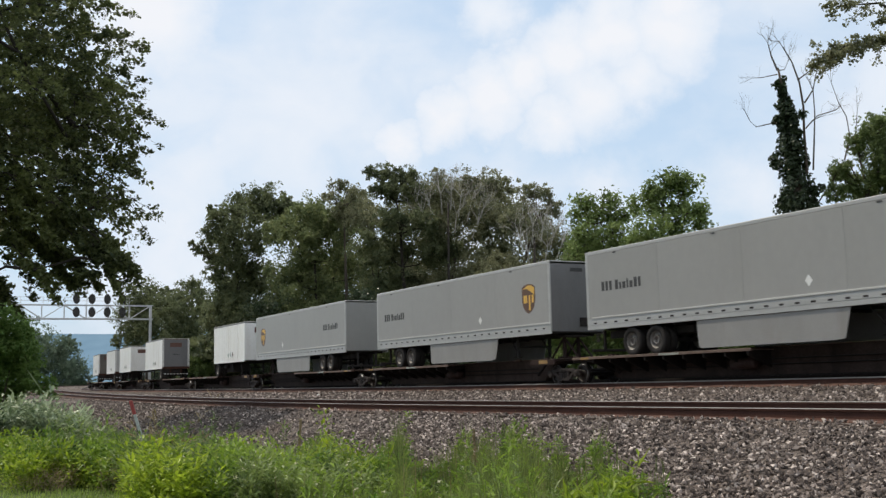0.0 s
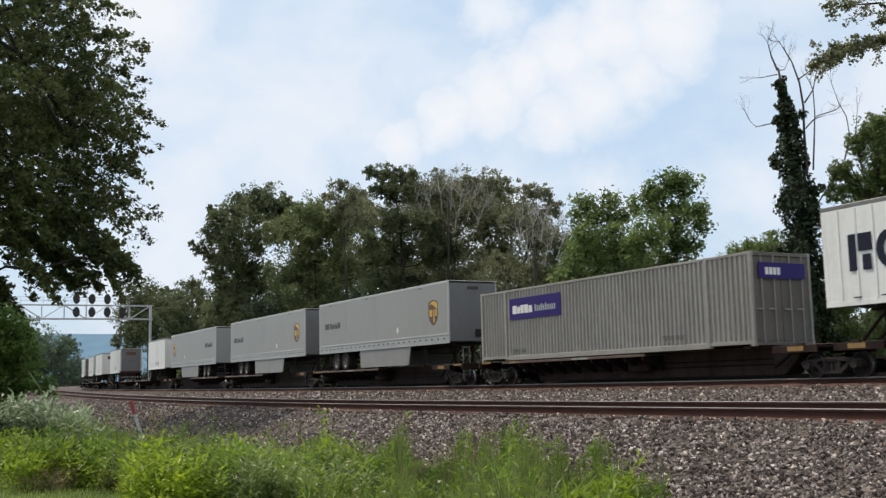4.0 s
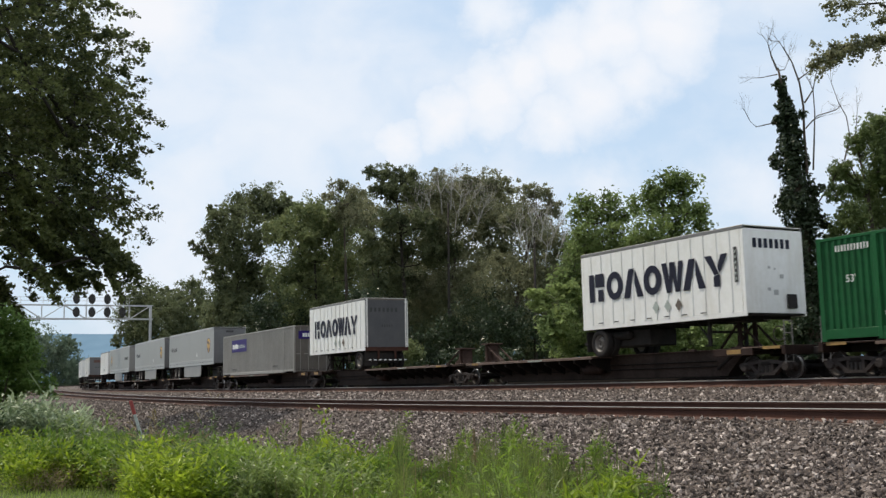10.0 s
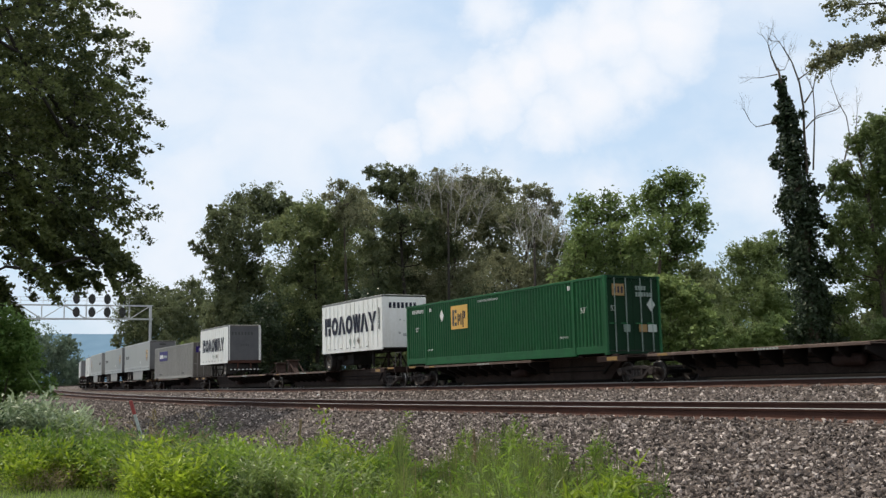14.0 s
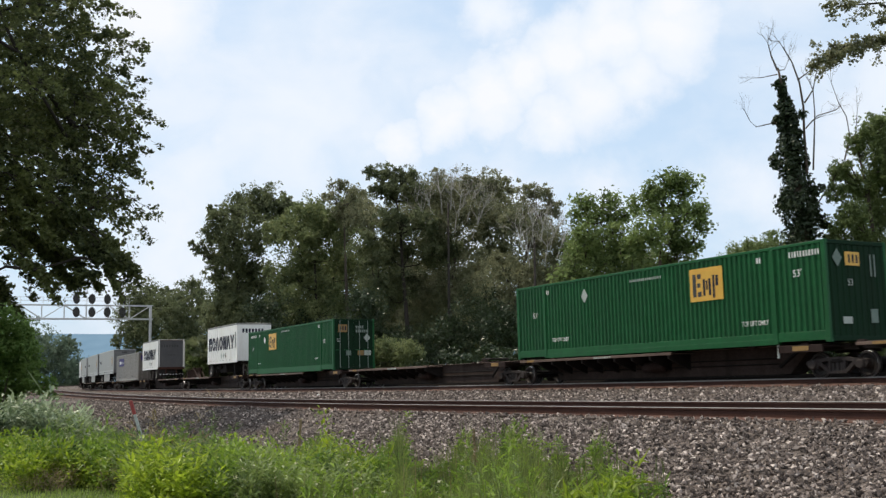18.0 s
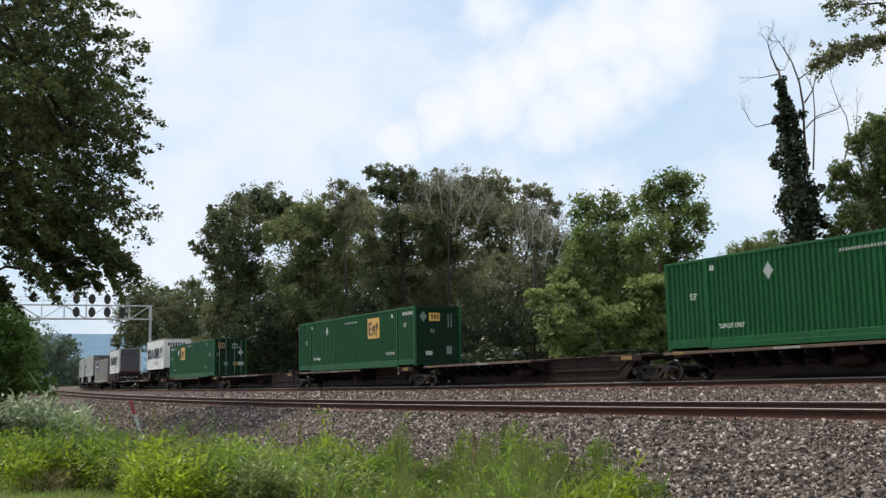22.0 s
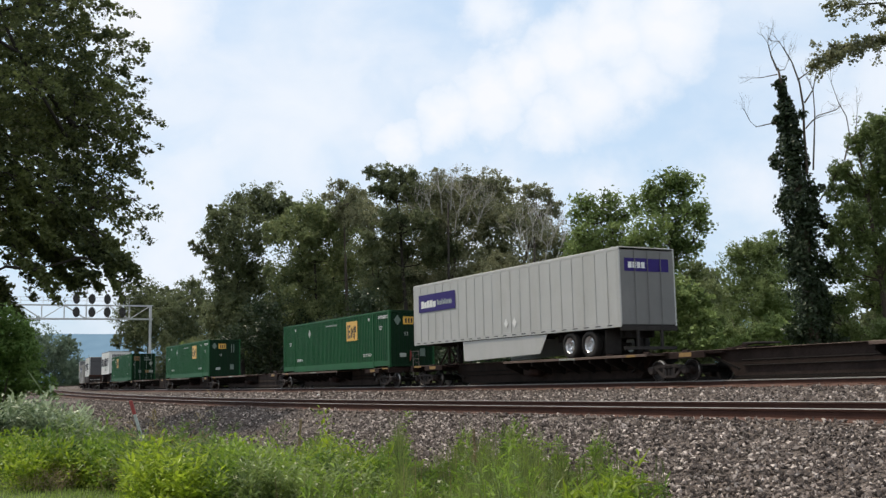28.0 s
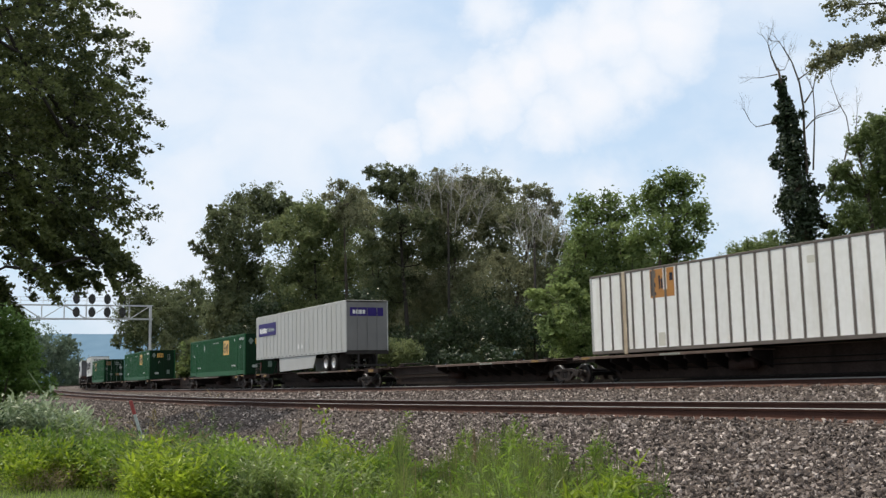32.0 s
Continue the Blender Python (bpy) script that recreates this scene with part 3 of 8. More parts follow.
def build_gantry():
    s0 = 91.0
    thing = tagged(new("signal_gantry"), "galvanised truss signal gantry over the railway with eight signals", "signal gantry")
    base = on_line(s0, -2.7, -0.7)
    t = float(np.interp(s0, S_, TURN))
    thing.matrix_world = Matrix.Translation(base) @ Matrix.Rotation(t, 4, "Z")
    # local x points away from the camera's side; the truss runs along -x
    low, top, span = 9.15, 10.8, 20.0
    for x, y in ((0, -0.35), (0, 0.35)):
        g = Geo()
        bar(g, (x, y, 0), (x, y, top), 0.13)
        part("mast", g, galvanised, thing)
    for x, y in ((-span, -0.35), (-span, 0.35)):
        g = Geo()
        bar(g, (x, y, 0), (x, y, top), 0.13)
        part("mast", g, galvanised, thing)
    for y in (-0.4, 0.4):
        for z in (low, top):
            g = Geo()
            bar(g, (0.25, y, z), (-span - 0.2, y, z), 0.085)
            part("chord", g, galvanised, thing)
        for i in range(8):
            x = -i * 2.5
            g = Geo()
            bar(g, (x, y, low if i % 2 else top), (x - 2.5, y, top if i % 2 else low), 0.055)
            bar(g, (x - 2.5, y, low), (x - 2.5, y, top), 0.05)
            part("diagonal", g, galvanised, thing)
    g = Geo()
    for i in range(9):
        bar(g, (-i * 2.5, -0.4, low), (-i * 2.5, 0.4, low), 0.04)
    g.box(-span, 0, -0.3, 0.3, low + 0.06, low + 0.1)
    part("walkway", g, galvanised, thing)
    for z in (top + 0.9, top + 0.5):
        g = Geo()
        bar(g, (-2.5, -0.45, z), (-span, -0.45, z), 0.03)
        part("handrail", g, galvanised, thing)
    for i in range(8):
        g = Geo()
        bar(g, (-2.6 - i * 2.45, -0.45, top), (-2.6 - i * 2.45, -0.45, top + 0.92), 0.03)
        part("handrail_post", g, galvanised, thing)
    for i in range(4):
        x = -3.38 - i * 1.77
        for z in (top + 0.72, low + 0.80):
            head = part("signal_head", Geo().lathe([(0.0, -0.02), (0.36, -0.02), (0.47, -0.01), (0.47, 0.03), (0.0, 0.03)], 20).moved(0, 0, 0), black_paint, thing, "black oval signal target", at=(x, -0.62, z))
            head.scale = (0.86, 1, 1.3)
            part("housing", Geo().box(-0.2, 0.2, 0.03, 0.25, -0.42, 0.42, 0.03), black_paint, head)
            for lx, lz in ((0, 0), (0, 0.24), (0, -0.24), (0.2, 0.14), (-0.2, -0.14)):
                part("lens", Geo().lathe([(0.0, -0.05), (0.07, -0.05), (0.08, -0.02), (0.0, -0.02)], 10).moved(lx, 0, lz), lens_dark, head)
            part("bracket", Geo().box(-0.05, 0.05, 0.25, 0.6, -0.05, 0.05), galvanised, head)
    # ladder on the far mast
    for y in (-0.62, -0.95):
        g = Geo()
        bar(g, (0.0, y, 0), (0.0, y, top), 0.03)
        part("ladder_rail", g, galvanised, thing)
    for i in range(24):
        part("ladder_rung", Geo().box(-0.015, 0.015, -0.95, -0.62, 0.5 + i * 0.38, 0.53 + i * 0.38), galvanised, thing)
    return thing


build_gantry()


def build_marker():
    z = float(ground_z(-6.45, 22.4)[0])
    thing = tagged(new("marker_post"), "leaning marker post with red top among the weeds", "marker post")
    thing.matrix_world = pose(-6.07, 22.3, z, -4, -18, 8)
    part("lower_post", Geo().box(-0.03, 0.03, -0.012, 0.012, -0.05, 1.12, 0.004), faded_mark, thing, "dirty white post")
    part("reflector_sleeve", Geo().box(-0.036, 0.036, -0.02, 0.02, 1.12, 1.42, 0.008), post_red, thing, "weathered red sleeve")
    stake = tagged(new("wooden_stake", Geo().box(-0.025, 0.025, -0.02, 0.02, -0.1, 0.72, 0.006).mesh("wooden_stake", dry_stem)), "weathered wooden stake at the foot of the stone slope", "stake")
    p = on_line(-17.6, GAP + 4.2)
    stake.matrix_world = pose(p[0], p[1], float(bed_z(-17.6, GAP + 4.2)), 3, 2, 30)


build_marker()


def build_hill():
    n = 90
    x = np.linspace(-4200, 4200, n)
    ridge = 150 + 16 * np.sin(x / 610.0 + 1.0) + 9 * np.sin(x / 233.0) + 4 * np.sin(x / 71.0)
    v, f = [], []
    for i in range(n):
        d = 0.00006 * (x[i] ** 2) * 0.2
        v += [(x[i], 3050 - d, -5), (x[i], 3150 - d, ridge[i] * 0.55), (x[i], 3330 - d, ridge[i])]
    for i in range(n - 1):
        for k in (0, 1):
            f.append((i * 3 + k, i * 3 + 3 + k, i * 3 + 4 + k, i * 3 + 1 + k))
    # the ridge glows; the blue of distance haze is its emission colour
    m = bpy.data.materials.new("glowing_haze_ridge")
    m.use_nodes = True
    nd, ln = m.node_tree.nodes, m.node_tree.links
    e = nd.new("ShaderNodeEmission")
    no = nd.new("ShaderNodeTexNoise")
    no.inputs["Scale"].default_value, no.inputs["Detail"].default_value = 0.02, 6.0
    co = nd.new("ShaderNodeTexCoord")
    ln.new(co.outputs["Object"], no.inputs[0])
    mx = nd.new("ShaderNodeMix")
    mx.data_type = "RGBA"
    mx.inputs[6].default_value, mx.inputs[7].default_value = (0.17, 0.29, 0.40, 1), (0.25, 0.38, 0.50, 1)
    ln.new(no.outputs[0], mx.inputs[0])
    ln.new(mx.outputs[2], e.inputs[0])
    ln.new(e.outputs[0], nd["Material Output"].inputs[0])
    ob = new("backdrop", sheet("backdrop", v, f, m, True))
    tagged(ob, "glowing wooded ridge, the blue of far haze in its colour", "hill", kind="structure")


build_hill()

# ---- the train ----
SPEED, SLOW = 6.4868, -0.01854
MOVERS = []  # (thing, front, rear) on the line at 13 s


def gone(t):
    """Metres the train has gone since 13 s."""
    return SPEED * (t - 13) + 0.5 * SLOW * (t - 13) ** 2


def line_pose(front, rear):
    a, b = on_line(front), on_line(rear)
    m = (a + b) / 2
    d = a - b
    return Matrix.Translation(m) @ Euler((0, -math.atan2(d[2], math.hypot(d[0], d[1])), math.atan2(d[1], d[0]))).to_matrix().to_4x4()


def rolling(thing, front, rear):
    MOVERS.append((thing, front, rear))
    thing.matrix_world = line_pose(front + gone(0), rear + gone(0))
    return thing


WHEEL_R = 0.36
WHEELSETS = []


def side_frame(y0, y1):
    """A cast side frame: arched top chord, hanging bottom, two jaws over the bearings, open three-cornered windows between."""
    g = Geo()
    g.prism([(-1.20, 0.42), (-1.16, 0.53), (-1.02, 0.58), (-0.62, 0.60), (-0.35, 0.66), (0.35, 0.66), (0.62, 0.60), (1.02, 0.58), (1.16, 0.53), (1.20, 0.42), (0.98, 0.47), (0.66, 0.47), (0.34, 0.53), (-0.34, 0.53), (-0.66, 0.47), (-0.98, 0.47)], y0, y1)
    g.prism([(-0.38, 0.08), (0.38, 0.08), (0.44, 0.18), (-0.44, 0.18)], y0 - 0.01, y1 + 0.01)
    for s in (-1, 1):
        g.prism([(s * 0.36, 0.09), (s * 0.46, 0.17), (s * 0.78, 0.48), (s * 0.62, 0.50), (s * 0.28, 0.18)], y0 + 0.005, y1 - 0.005)
        g.prism([(s * 0.24, 0.16), (s * 0.33, 0.16), (s * 0.33, 0.56), (s * 0.24, 0.56)], y0 + 0.01, y1 - 0.01)
        g.prism([(s * 0.66, 0.52), (s * 0.70, 0.30), (s * 0.78, 0.27), (s * 0.80, 0.52)], y0, y1)
        g.prism([(s * 1.00, 0.52), (s * 0.98, 0.27), (s * 1.10, 0.29), (s * 1.19, 0.44), (s * 1.18, 0.52)], y0, y1)
    g.v = [(x * 0.92, y, 0.05 + z * 0.80) for x, y, z in g.v]
    return g


def truck_meshes():
    frame_a = side_frame(0.93, 1.07)
    frame_b = side_frame(-1.07, -0.93)
    k = {}
    k["fa"], k["fb"] = frame_a.mesh("side_frame", truck_iron), frame_b.mesh("side_frame", truck_iron)
    k["bolster"] = Geo().box(-0.20, 0.20, -1.08, 1.08, 0.40, 0.56, 0.04).mesh("bolster", shade_iron)
    k["spring"] = Geo().tube([(0, 0, 0.18), (0, 0, 0.42)], [0.07, 0.07], 8).mesh("spring", wheel_steel)
    k["cap"] = Geo().lathe([(0.0, 0.0), (0.10, 0.0), (0.13, -0.02), (0.13, -0.10), (0.0, -0.10)], 14).mesh("bearing_cap", truck_iron)
    k["axle"] = Geo().tube([(0, -1.0, 0), (0, 1.0, 0)], [0.08, 0.08], 12).mesh("axle", shade_iron)
    ring = [(0.06, 0.70), (0.25, 0.69), (0.29, 0.665), (0.385, 0.668), (0.390, 0.69), (0.365, 0.70), (WHEEL_R, 0.72), (WHEEL_R - 0.004, 0.80), (0.30, 0.805), (0.27, 0.76), (0.16, 0.735), (0.11, 0.80), (0.06, 0.80)]
    k["wa"] = Geo().lathe(ring, 28).mesh("wheel", wheel_steel)
    k["wb"] = Geo().lathe([(r, -o) for r, o in ring], 28).mesh("wheel", wheel_steel)
    tread = [(WHEEL_R + 0.001, 0.722), (WHEEL_R + 0.001, 0.796), (WHEEL_R - 0.006, 0.797), (WHEEL_R - 0.006, 0.721)]
    k["ta"] = Geo().lathe(tread, 28).mesh("tread", tread_steel, True)
    k["tb"] = Geo().lathe([(r, -o) for r, o in tread], 28).mesh("tread", tread_steel, True)
    k["rod"] = Geo().tube([(-0.8, 0.0, 0.30), (0.8, 0.0, 0.30)], [0.03, 0.03], 6).mesh("brake_rod", shade_iron)
    k["shoe"] = Geo().box(-0.05, 0.05, 0.70, 0.80, 0.24, 0.48, 0.02).mesh("brake_shoe", shade_iron)
    return k


TRUCK = truck_meshes()


def build_truck(s):
    thing = tagged(new("railway_truck"), "grimy cast iron railway truck with two worn wheelsets", "railway truck", "trucks under the train")
    k = TRUCK
    for q in ("fa", "fb"):
        part("side_frame", k[q], None, thing)
    part("bolster", k["bolster"], None, thing)
    for y in (-1.0, 1.0):
        for x in (-0.16, 0.0, 0.16):
            part("spring", k["spring"], None, thing, at=(x, y, 0))
    part("brake_rod", k["rod"], None, thing)
    for x in (-0.84, 0.84):
        ws = part("wheelset", k["axle"], None, thing, at=(x, 0, WHEEL_R))
        for a, b in (("wa", "ta"), ("wb", "tb")):
            wheel = part("wheel", k[a], None, ws)
            part("tread", k[b], None, ws, "polished steel tread")
        cap = part("bearing_cap", k["cap"], None, thing, at=(x, 1.15, WHEEL_R))
        WHEELSETS.append((ws, x))
        part("brake_shoe", k["shoe"], None, thing, at=(x * 0.46, 0, 0.0))
    return rolling(thing, s + 0.84, s - 0.84)


def build_unit(front, rear, platform, end_front=False, end_rear=False):
    """One spine of an articulated flat car: +x is the way it runs, platform +1 at its front or -1 at its rear."""
    L = front - rear
    h = L / 2
    thing = tagged(new("spine_car"), "dusty brown articulated spine flat car with yellow marker strips", "flat car", "spine cars of the train")
    k = float(platform)

    def X(a, b):
        return min(a * k, b * k), max(a * k, b * k)
    # centre sill, deep in its middle, shallow over the trucks
    out = [(-h + 0.35, 0.98), (h - 0.35, 0.98), (h - 0.35, 0.80), (h - 1.7, 0.78), (h - 2.4, 0.13), (-h + 2.4, 0.13), (-h + 1.7, 0.78), (-h + 0.35, 0.80)]
    sill = part("centre_sill", Geo().prism(out, -0.33, 0.33), sill_dust, thing, "deep boxed brown centre sill")
    part("sill_flange", Geo().box(-h + 2.7, h - 2.7, -0.42, 0.42, 0.10, 0.13, 0.005), shade_iron, sill)
    part("sill_flange", Geo().box(-h + 0.4, h - 0.4, -0.46, 0.46, 0.981, 1.0, 0.005), car_deck, sill)
    # wheel platform
    p0, p1 = h - 0.9, h - 10.2
    a, b = X(p0, p1)
    deck = part("platform_deck", Geo().box(a, b, -1.28, 1.28, 0.90, 0.93, 0.005), car_deck, thing, "worn steel trailer platform")
    for y in (-1.30, 1.24):
        part("side_rail", Geo().box(a, b, y, y + 0.06, 0.865, 0.955, 0.008), car_deck, deck)
    for i in range(9):
        x = k * (h - 2.2 - i * 0.98)
        for sgn in (-1, 1):
            g = Geo()
            g.v += [(x - 0.04, sgn * 0.33, 0.35), (x + 0.04, sgn * 0.33, 0.35), (x + 0.04, sgn * 1.28, 0.74), (x - 0.04, sgn * 1.28, 0.74),
                    (x - 0.04, sgn * 0.33, 0.90), (x + 0.04, sgn * 0.33, 0.90), (x + 0.04, sgn * 1.28, 0.90), (x - 0.04, sgn * 1.28, 0.90)]
            g.f += [(0, 1, 2, 3), (4, 5, 6, 7), (0, 1, 5, 4), (1, 2, 6, 5), (2, 3, 7, 6), (3, 0, 4, 7)]
            part("cross_bearer", g, shade_iron, thing)
    # short end platform with the hitch
    a, b = X(-h + 0.3, -h + 2.0)
    end = part("end_platform", Geo().box(a, b, -1.25, 1.25, 0.88, 0.93, 0.006), car_brown, thing)
    part("end_sill", Geo().box(a, b, 1.2, 1.27, 0.74, 0.955, 0.008), car_brown, end)
    part("end_sill", Geo().box(a, b, -1.27, -1.2, 0.74, 0.955, 0.008), car_brown, end)
    # container pedestals and locks
    for x in (-h + 1.0, h - 1.0, -h + 3.1, h - 3.1):
        for y in (-1.2, 1.08):
            part("pedestal", Geo().box(x - 0.14, x + 0.14, y, y + 0.12, 0.93, 1.02, 0.01), car_brown, thing)
    # yellow marker strips, plates of unreadable data, tank and pipes
    for x, w in ((h - 1.7, 0.5),):
        part("marker_strip", Geo().box(k * x - w / 2, k * x + w / 2, 1.301, 1.306, 0.87, 0.95), yellow_paint, thing, "faded yellow strip")
    part("marker_strip", Geo().box(-k * (h - 1.1) - 0.3, -k * (h - 1.1) + 0.3, 1.271, 1.276, 0.79, 0.93), yellow_paint, thing, "faded yellow strip")
    for i in range(8):
        x = k * (h - 6.0) - i * 0.13
        part("stencil_bar", Geo().box(x, x + 0.08, 1.301, 1.305, 0.875, 0.94), faded_mark, thing)
    tank = part("air_tank", Geo().tube([(-0.1 * k - 0.55, 0.62, 0.50), (-0.1 * k - 0.5, 0.62, 0.50), (-0.1 * k + 0.5, 0.62, 0.50), (-0.1 * k + 0.55, 0.62, 0.50)], [0.1, 0.19, 0.19, 0.1], 12), car_brown, thing, "grimy brake air tank", True)
    part("pipe", Geo().tube([(-h + 2.8, 0.40, 0.62), (h - 2.8, 0.40, 0.62)], [0.022, 0.022], 6), shade_iron, thing)
    part("pipe", Geo().tube([(-h + 2.8, 0.38, 0.45), (h - 2.8, 0.38, 0.45)], [0.022, 0.022], 6), shade_iron, thing)
    part("brace", Geo().tube([(k * (h - 1.55), 0.75, 0.86), (k * (h - 2.7), 0.45, 0.35)], [0.05, 0.05], 4), shade_iron, thing)
    part("brace", Geo().tube([(-k * (h - 1.55), 0.75, 0.86), (-k * (h - 2.7), 0.45, 0.35)], [0.05, 0.05], 4), shade_iron, thing)
    if end_front or end_rear:
        for on, sg in ((end_front, 1), (end_rear, -1)):
            if on:
                part("coupler", Geo().box(min(sg * h, sg * (h + 1.45)), max(sg * h, sg * (h + 1.45)), -0.13, 0.13, 0.72, 0.95, 0.03), truck_iron, thing, "cast iron coupler")
                part("end_beam", Geo().box(min(sg * (h + 0.9), sg * (h + 1.05)), max(sg * (h + 0.9), sg * (h + 1.05)), -1.3, 1.3, 0.72, 1.0, 0.01), car_brown, thing)
                part("end_deck", Geo().box(min(sg * (h - 0.8), sg * (h + 0.9)), max(sg * (h - 0.8), sg * (h + 0.9)), -1.25, 1.25, 0.955, 0.985, 0.005), car_deck, thing)
                part("marker_strip", Geo().box(min(sg * (h + 0.1), sg * (h + 0.8)), max(sg * (h + 0.1), sg * (h + 0.8)), 1.25, 1.256, 0.90, 0.99), yellow_paint, thing, "faded yellow strip")
                for y in (1.22, 0.9):
                    part("ladder_post", Geo().tube([(sg * (h + 0.98), y, 0.45), (sg * (h + 0.98), y, 1.75)], [0.018, 0.018], 6), steel_rim, thing)
                for z in (0.5, 0.75, 1.35, 1.72):
                    part("grab_rung", Geo().tube([(sg * (h + 0.98), 0.9, z), (sg * (h + 0.98), 1.22, z)], [0.016, 0.016], 6), steel_rim, thing)
                part("brake_wheel", Geo().lathe([(0.20, -0.012), (0.23, -0.012), (0.23, 0.012), (0.20, 0.012)], 16).moved(sg * (h + 0.7), 1.15, 1.35), truck_iron, thing)
    return rolling(thing, front, rear)


def add_hitch(unit, x, up=True):
    """The folding trailer hitch of a spine car."""
    hitch = part("hitch", Geo().box(x - 0.35, x + 0.35, -0.45, 0.45, 1.001, 1.06, 0.01), car_brown, unit, "brown folding trailer hitch")
    top = 1.84
    if up:
        part("hitch_plate", Geo().box(x - 0.42, x + 0.42, -0.5, 0.5, top, top + 0.06, 0.015), truck_iron, hitch)
        for y in (-0.38, 0.30):
            part("hitch_leg", Geo().box(x - 0.09, x + 0.09, y, y + 0.08, 1.06, top, 0.01), car_brown, hitch)
            for sg in (-1, 1):
                part("hitch_strut", Geo().tube([(x + sg * 0.9, y + 0.04, 1.02), (x + sg * 0.12, y + 0.04, top - 0.1)], [0.045, 0.045], 4), car_brown, hitch)
    else:
        part("hitch_plate", Geo().box(x - 0.55, x + 0.2, -0.5, 0.5, 1.12, 1.18, 0.015), truck_iron, hitch)
        part("hitch_strut", Geo().tube([(x + 0.9, 0.2, 1.02), (x + 0.1, 0.2, 1.14)], [0.05, 0.05], 4), car_brown, hitch)


CARS = [
    (214.2, 195.6, 177.0, 158.4),
    (155.0, 136.3, 117.3, 98.0, 78.85, 60.58),
    (57.13, 39.06, 20.6, 1.97),
    (-1.37, -17.93, -35.58, -52.47, -69.92, -86.08),
    (-90.71, -108.37, -127.02, -145.1),
]
PLATFORM_REAR = {117.3, 39.06, -90.71, -108.37, 155.0, 214.2}
UNITS = {}
for car in CARS:
    for s in car:
        build_truck(s)
    for a, b in zip(car[:-1], car[1:]):
        UNITS[a] = build_unit(a, b, -1 if a in PLATFORM_REAR else 1, a == car[0], b == car[-1])


def add_jacks():
    """Raised brown trailer hitches standing either side of the joint of two spine cars."""
    for u, x, top, way in ((UNITS[39.06], -9.1 + 1.25, 1.72, 1), (UNITS[20.6], 9.2 - 0.93, 1.84, -1)):
        hitch = part("hitch", Geo().box(x - 0.30, x + 0.30, -0.4, 0.4, 0.99, 1.04, 0.01), rust_brown, u, "raised rusty brown trailer hitch")
        part("hitch_plate", Geo().prism([(x - 0.30, top - 0.02), (x - 0.27, top + 0.025), (x + 0.27, top + 0.025), (x + 0.30, top - 0.02), (x + 0.2, top - 0.05), (x - 0.2, top - 0.05)], -0.40, 0.40), rust_brown, hitch)
        for y in (-0.34, 0.26):
            part("hitch_leg", Geo().prism([(x - 0.08, 1.04), (x + 0.08, 1.04), (x + 0.05, top - 0.05), (x - 0.05, top - 0.05)], y, y + 0.07), rust_brown, hitch)
            part("hitch_strut", Geo().tube([(x + way * 1.25, y + 0.035, 1.02), (x + way * 0.08, y + 0.035, top - 0.12)], [0.042, 0.042], 5), rust_brown, hitch)
        part("hitch_web", Geo().prism([(x - 0.24, 1.04), (x + 0.24, 1.04), (x + 0.15, 1.25), (x + 0.13, top - 0.06), (x - 0.13, top - 0.06), (x - 0.15, 1.25)], -0.24, 0.24), rust_brown, hitch)
        part("hitch_gusset", Geo().prism([(x + way * 0.15, 1.05), (x + way * 0.9, 1.05), (x + way * 0.12, top - 0.3)], -0.1, 0.1), rust_brown, hitch)


add_jacks()


def end_fittings():
    """Red uncoupling lever, hose and second ladder where two cars meet."""
    u = UNITS[-69.92]
    x = -(-69.92 + 86.08) / 2 - 0.95
    part("uncoupling_lever", Geo().tube([(x - 0.15, 0.10, 1.30), (x - 0.22, 0.10, 1.58), (x - 0.12, 0.06, 1.85)], [0.03, 0.05, 0.03], 8), post_red, u, "red painted lever")
    part("air_hose", Geo().tube([(x - 0.1, 0.5, 0.8), (x - 0.35, 0.5, 0.45), (x - 0.8, 0.5, 0.42), (x - 1.1, 0.5, 0.75)], [0.03, 0.03, 0.03, 0.03], 8), tyre_rubber, u, "black rubber air hose", True)


end_fittings()


# ---- trailers and containers: x = 0 at the middle, +x the way the train runs, +y the camera's side ----
TYRE = [(0.30, -0.13), (0.44, -0.14), (0.49, -0.12), (0.50, -0.08), (0.50, 0.08), (0.49, 0.12), (0.44, 0.14), (0.30, 0.13)]
TYRE_MESH = Geo().lathe(TYRE, 28).mesh("tyre", tyre_rubber, True)
RIM = [(0.0, 0.02), (0.10, 0.02), (0.11, 0.10), (0.14, 0.11), (0.16, 0.03), (0.25, 0.01), (0.28, 0.10), (0.305, 0.125), (0.305, -0.10), (0.0, -0.10)]
RIM_ALLOY = Geo().lathe(RIM, 24).mesh("rim", alloy_rim)
RIM_STEEL = Geo().lathe(RIM, 24).mesh("rim", steel_rim)


def road_wheel(parent, x, y, z, rim, outward):
    w = part("wheel", TYRE_MESH, None, parent, at=(x, y, z))
    part("rim", rim, None, w, "bright alloy rim" if rim is RIM_ALLOY else "dusty steel rim")
    if outward < 0:
        w.rotation_euler = (0, 0, math.pi)
    return w


def plate(x0, x1, z0, z1, y, thick=0.006):
    return Geo().box(min(x0, x1), max(x0, x1), min(y, y + thick), max(y, y + thick), min(z0, z1), max(z0, z1))


def quad_plate(pts, y, thick=0.006):
    return Geo().prism(pts, min(y, y + thick), max(y, y + thick))


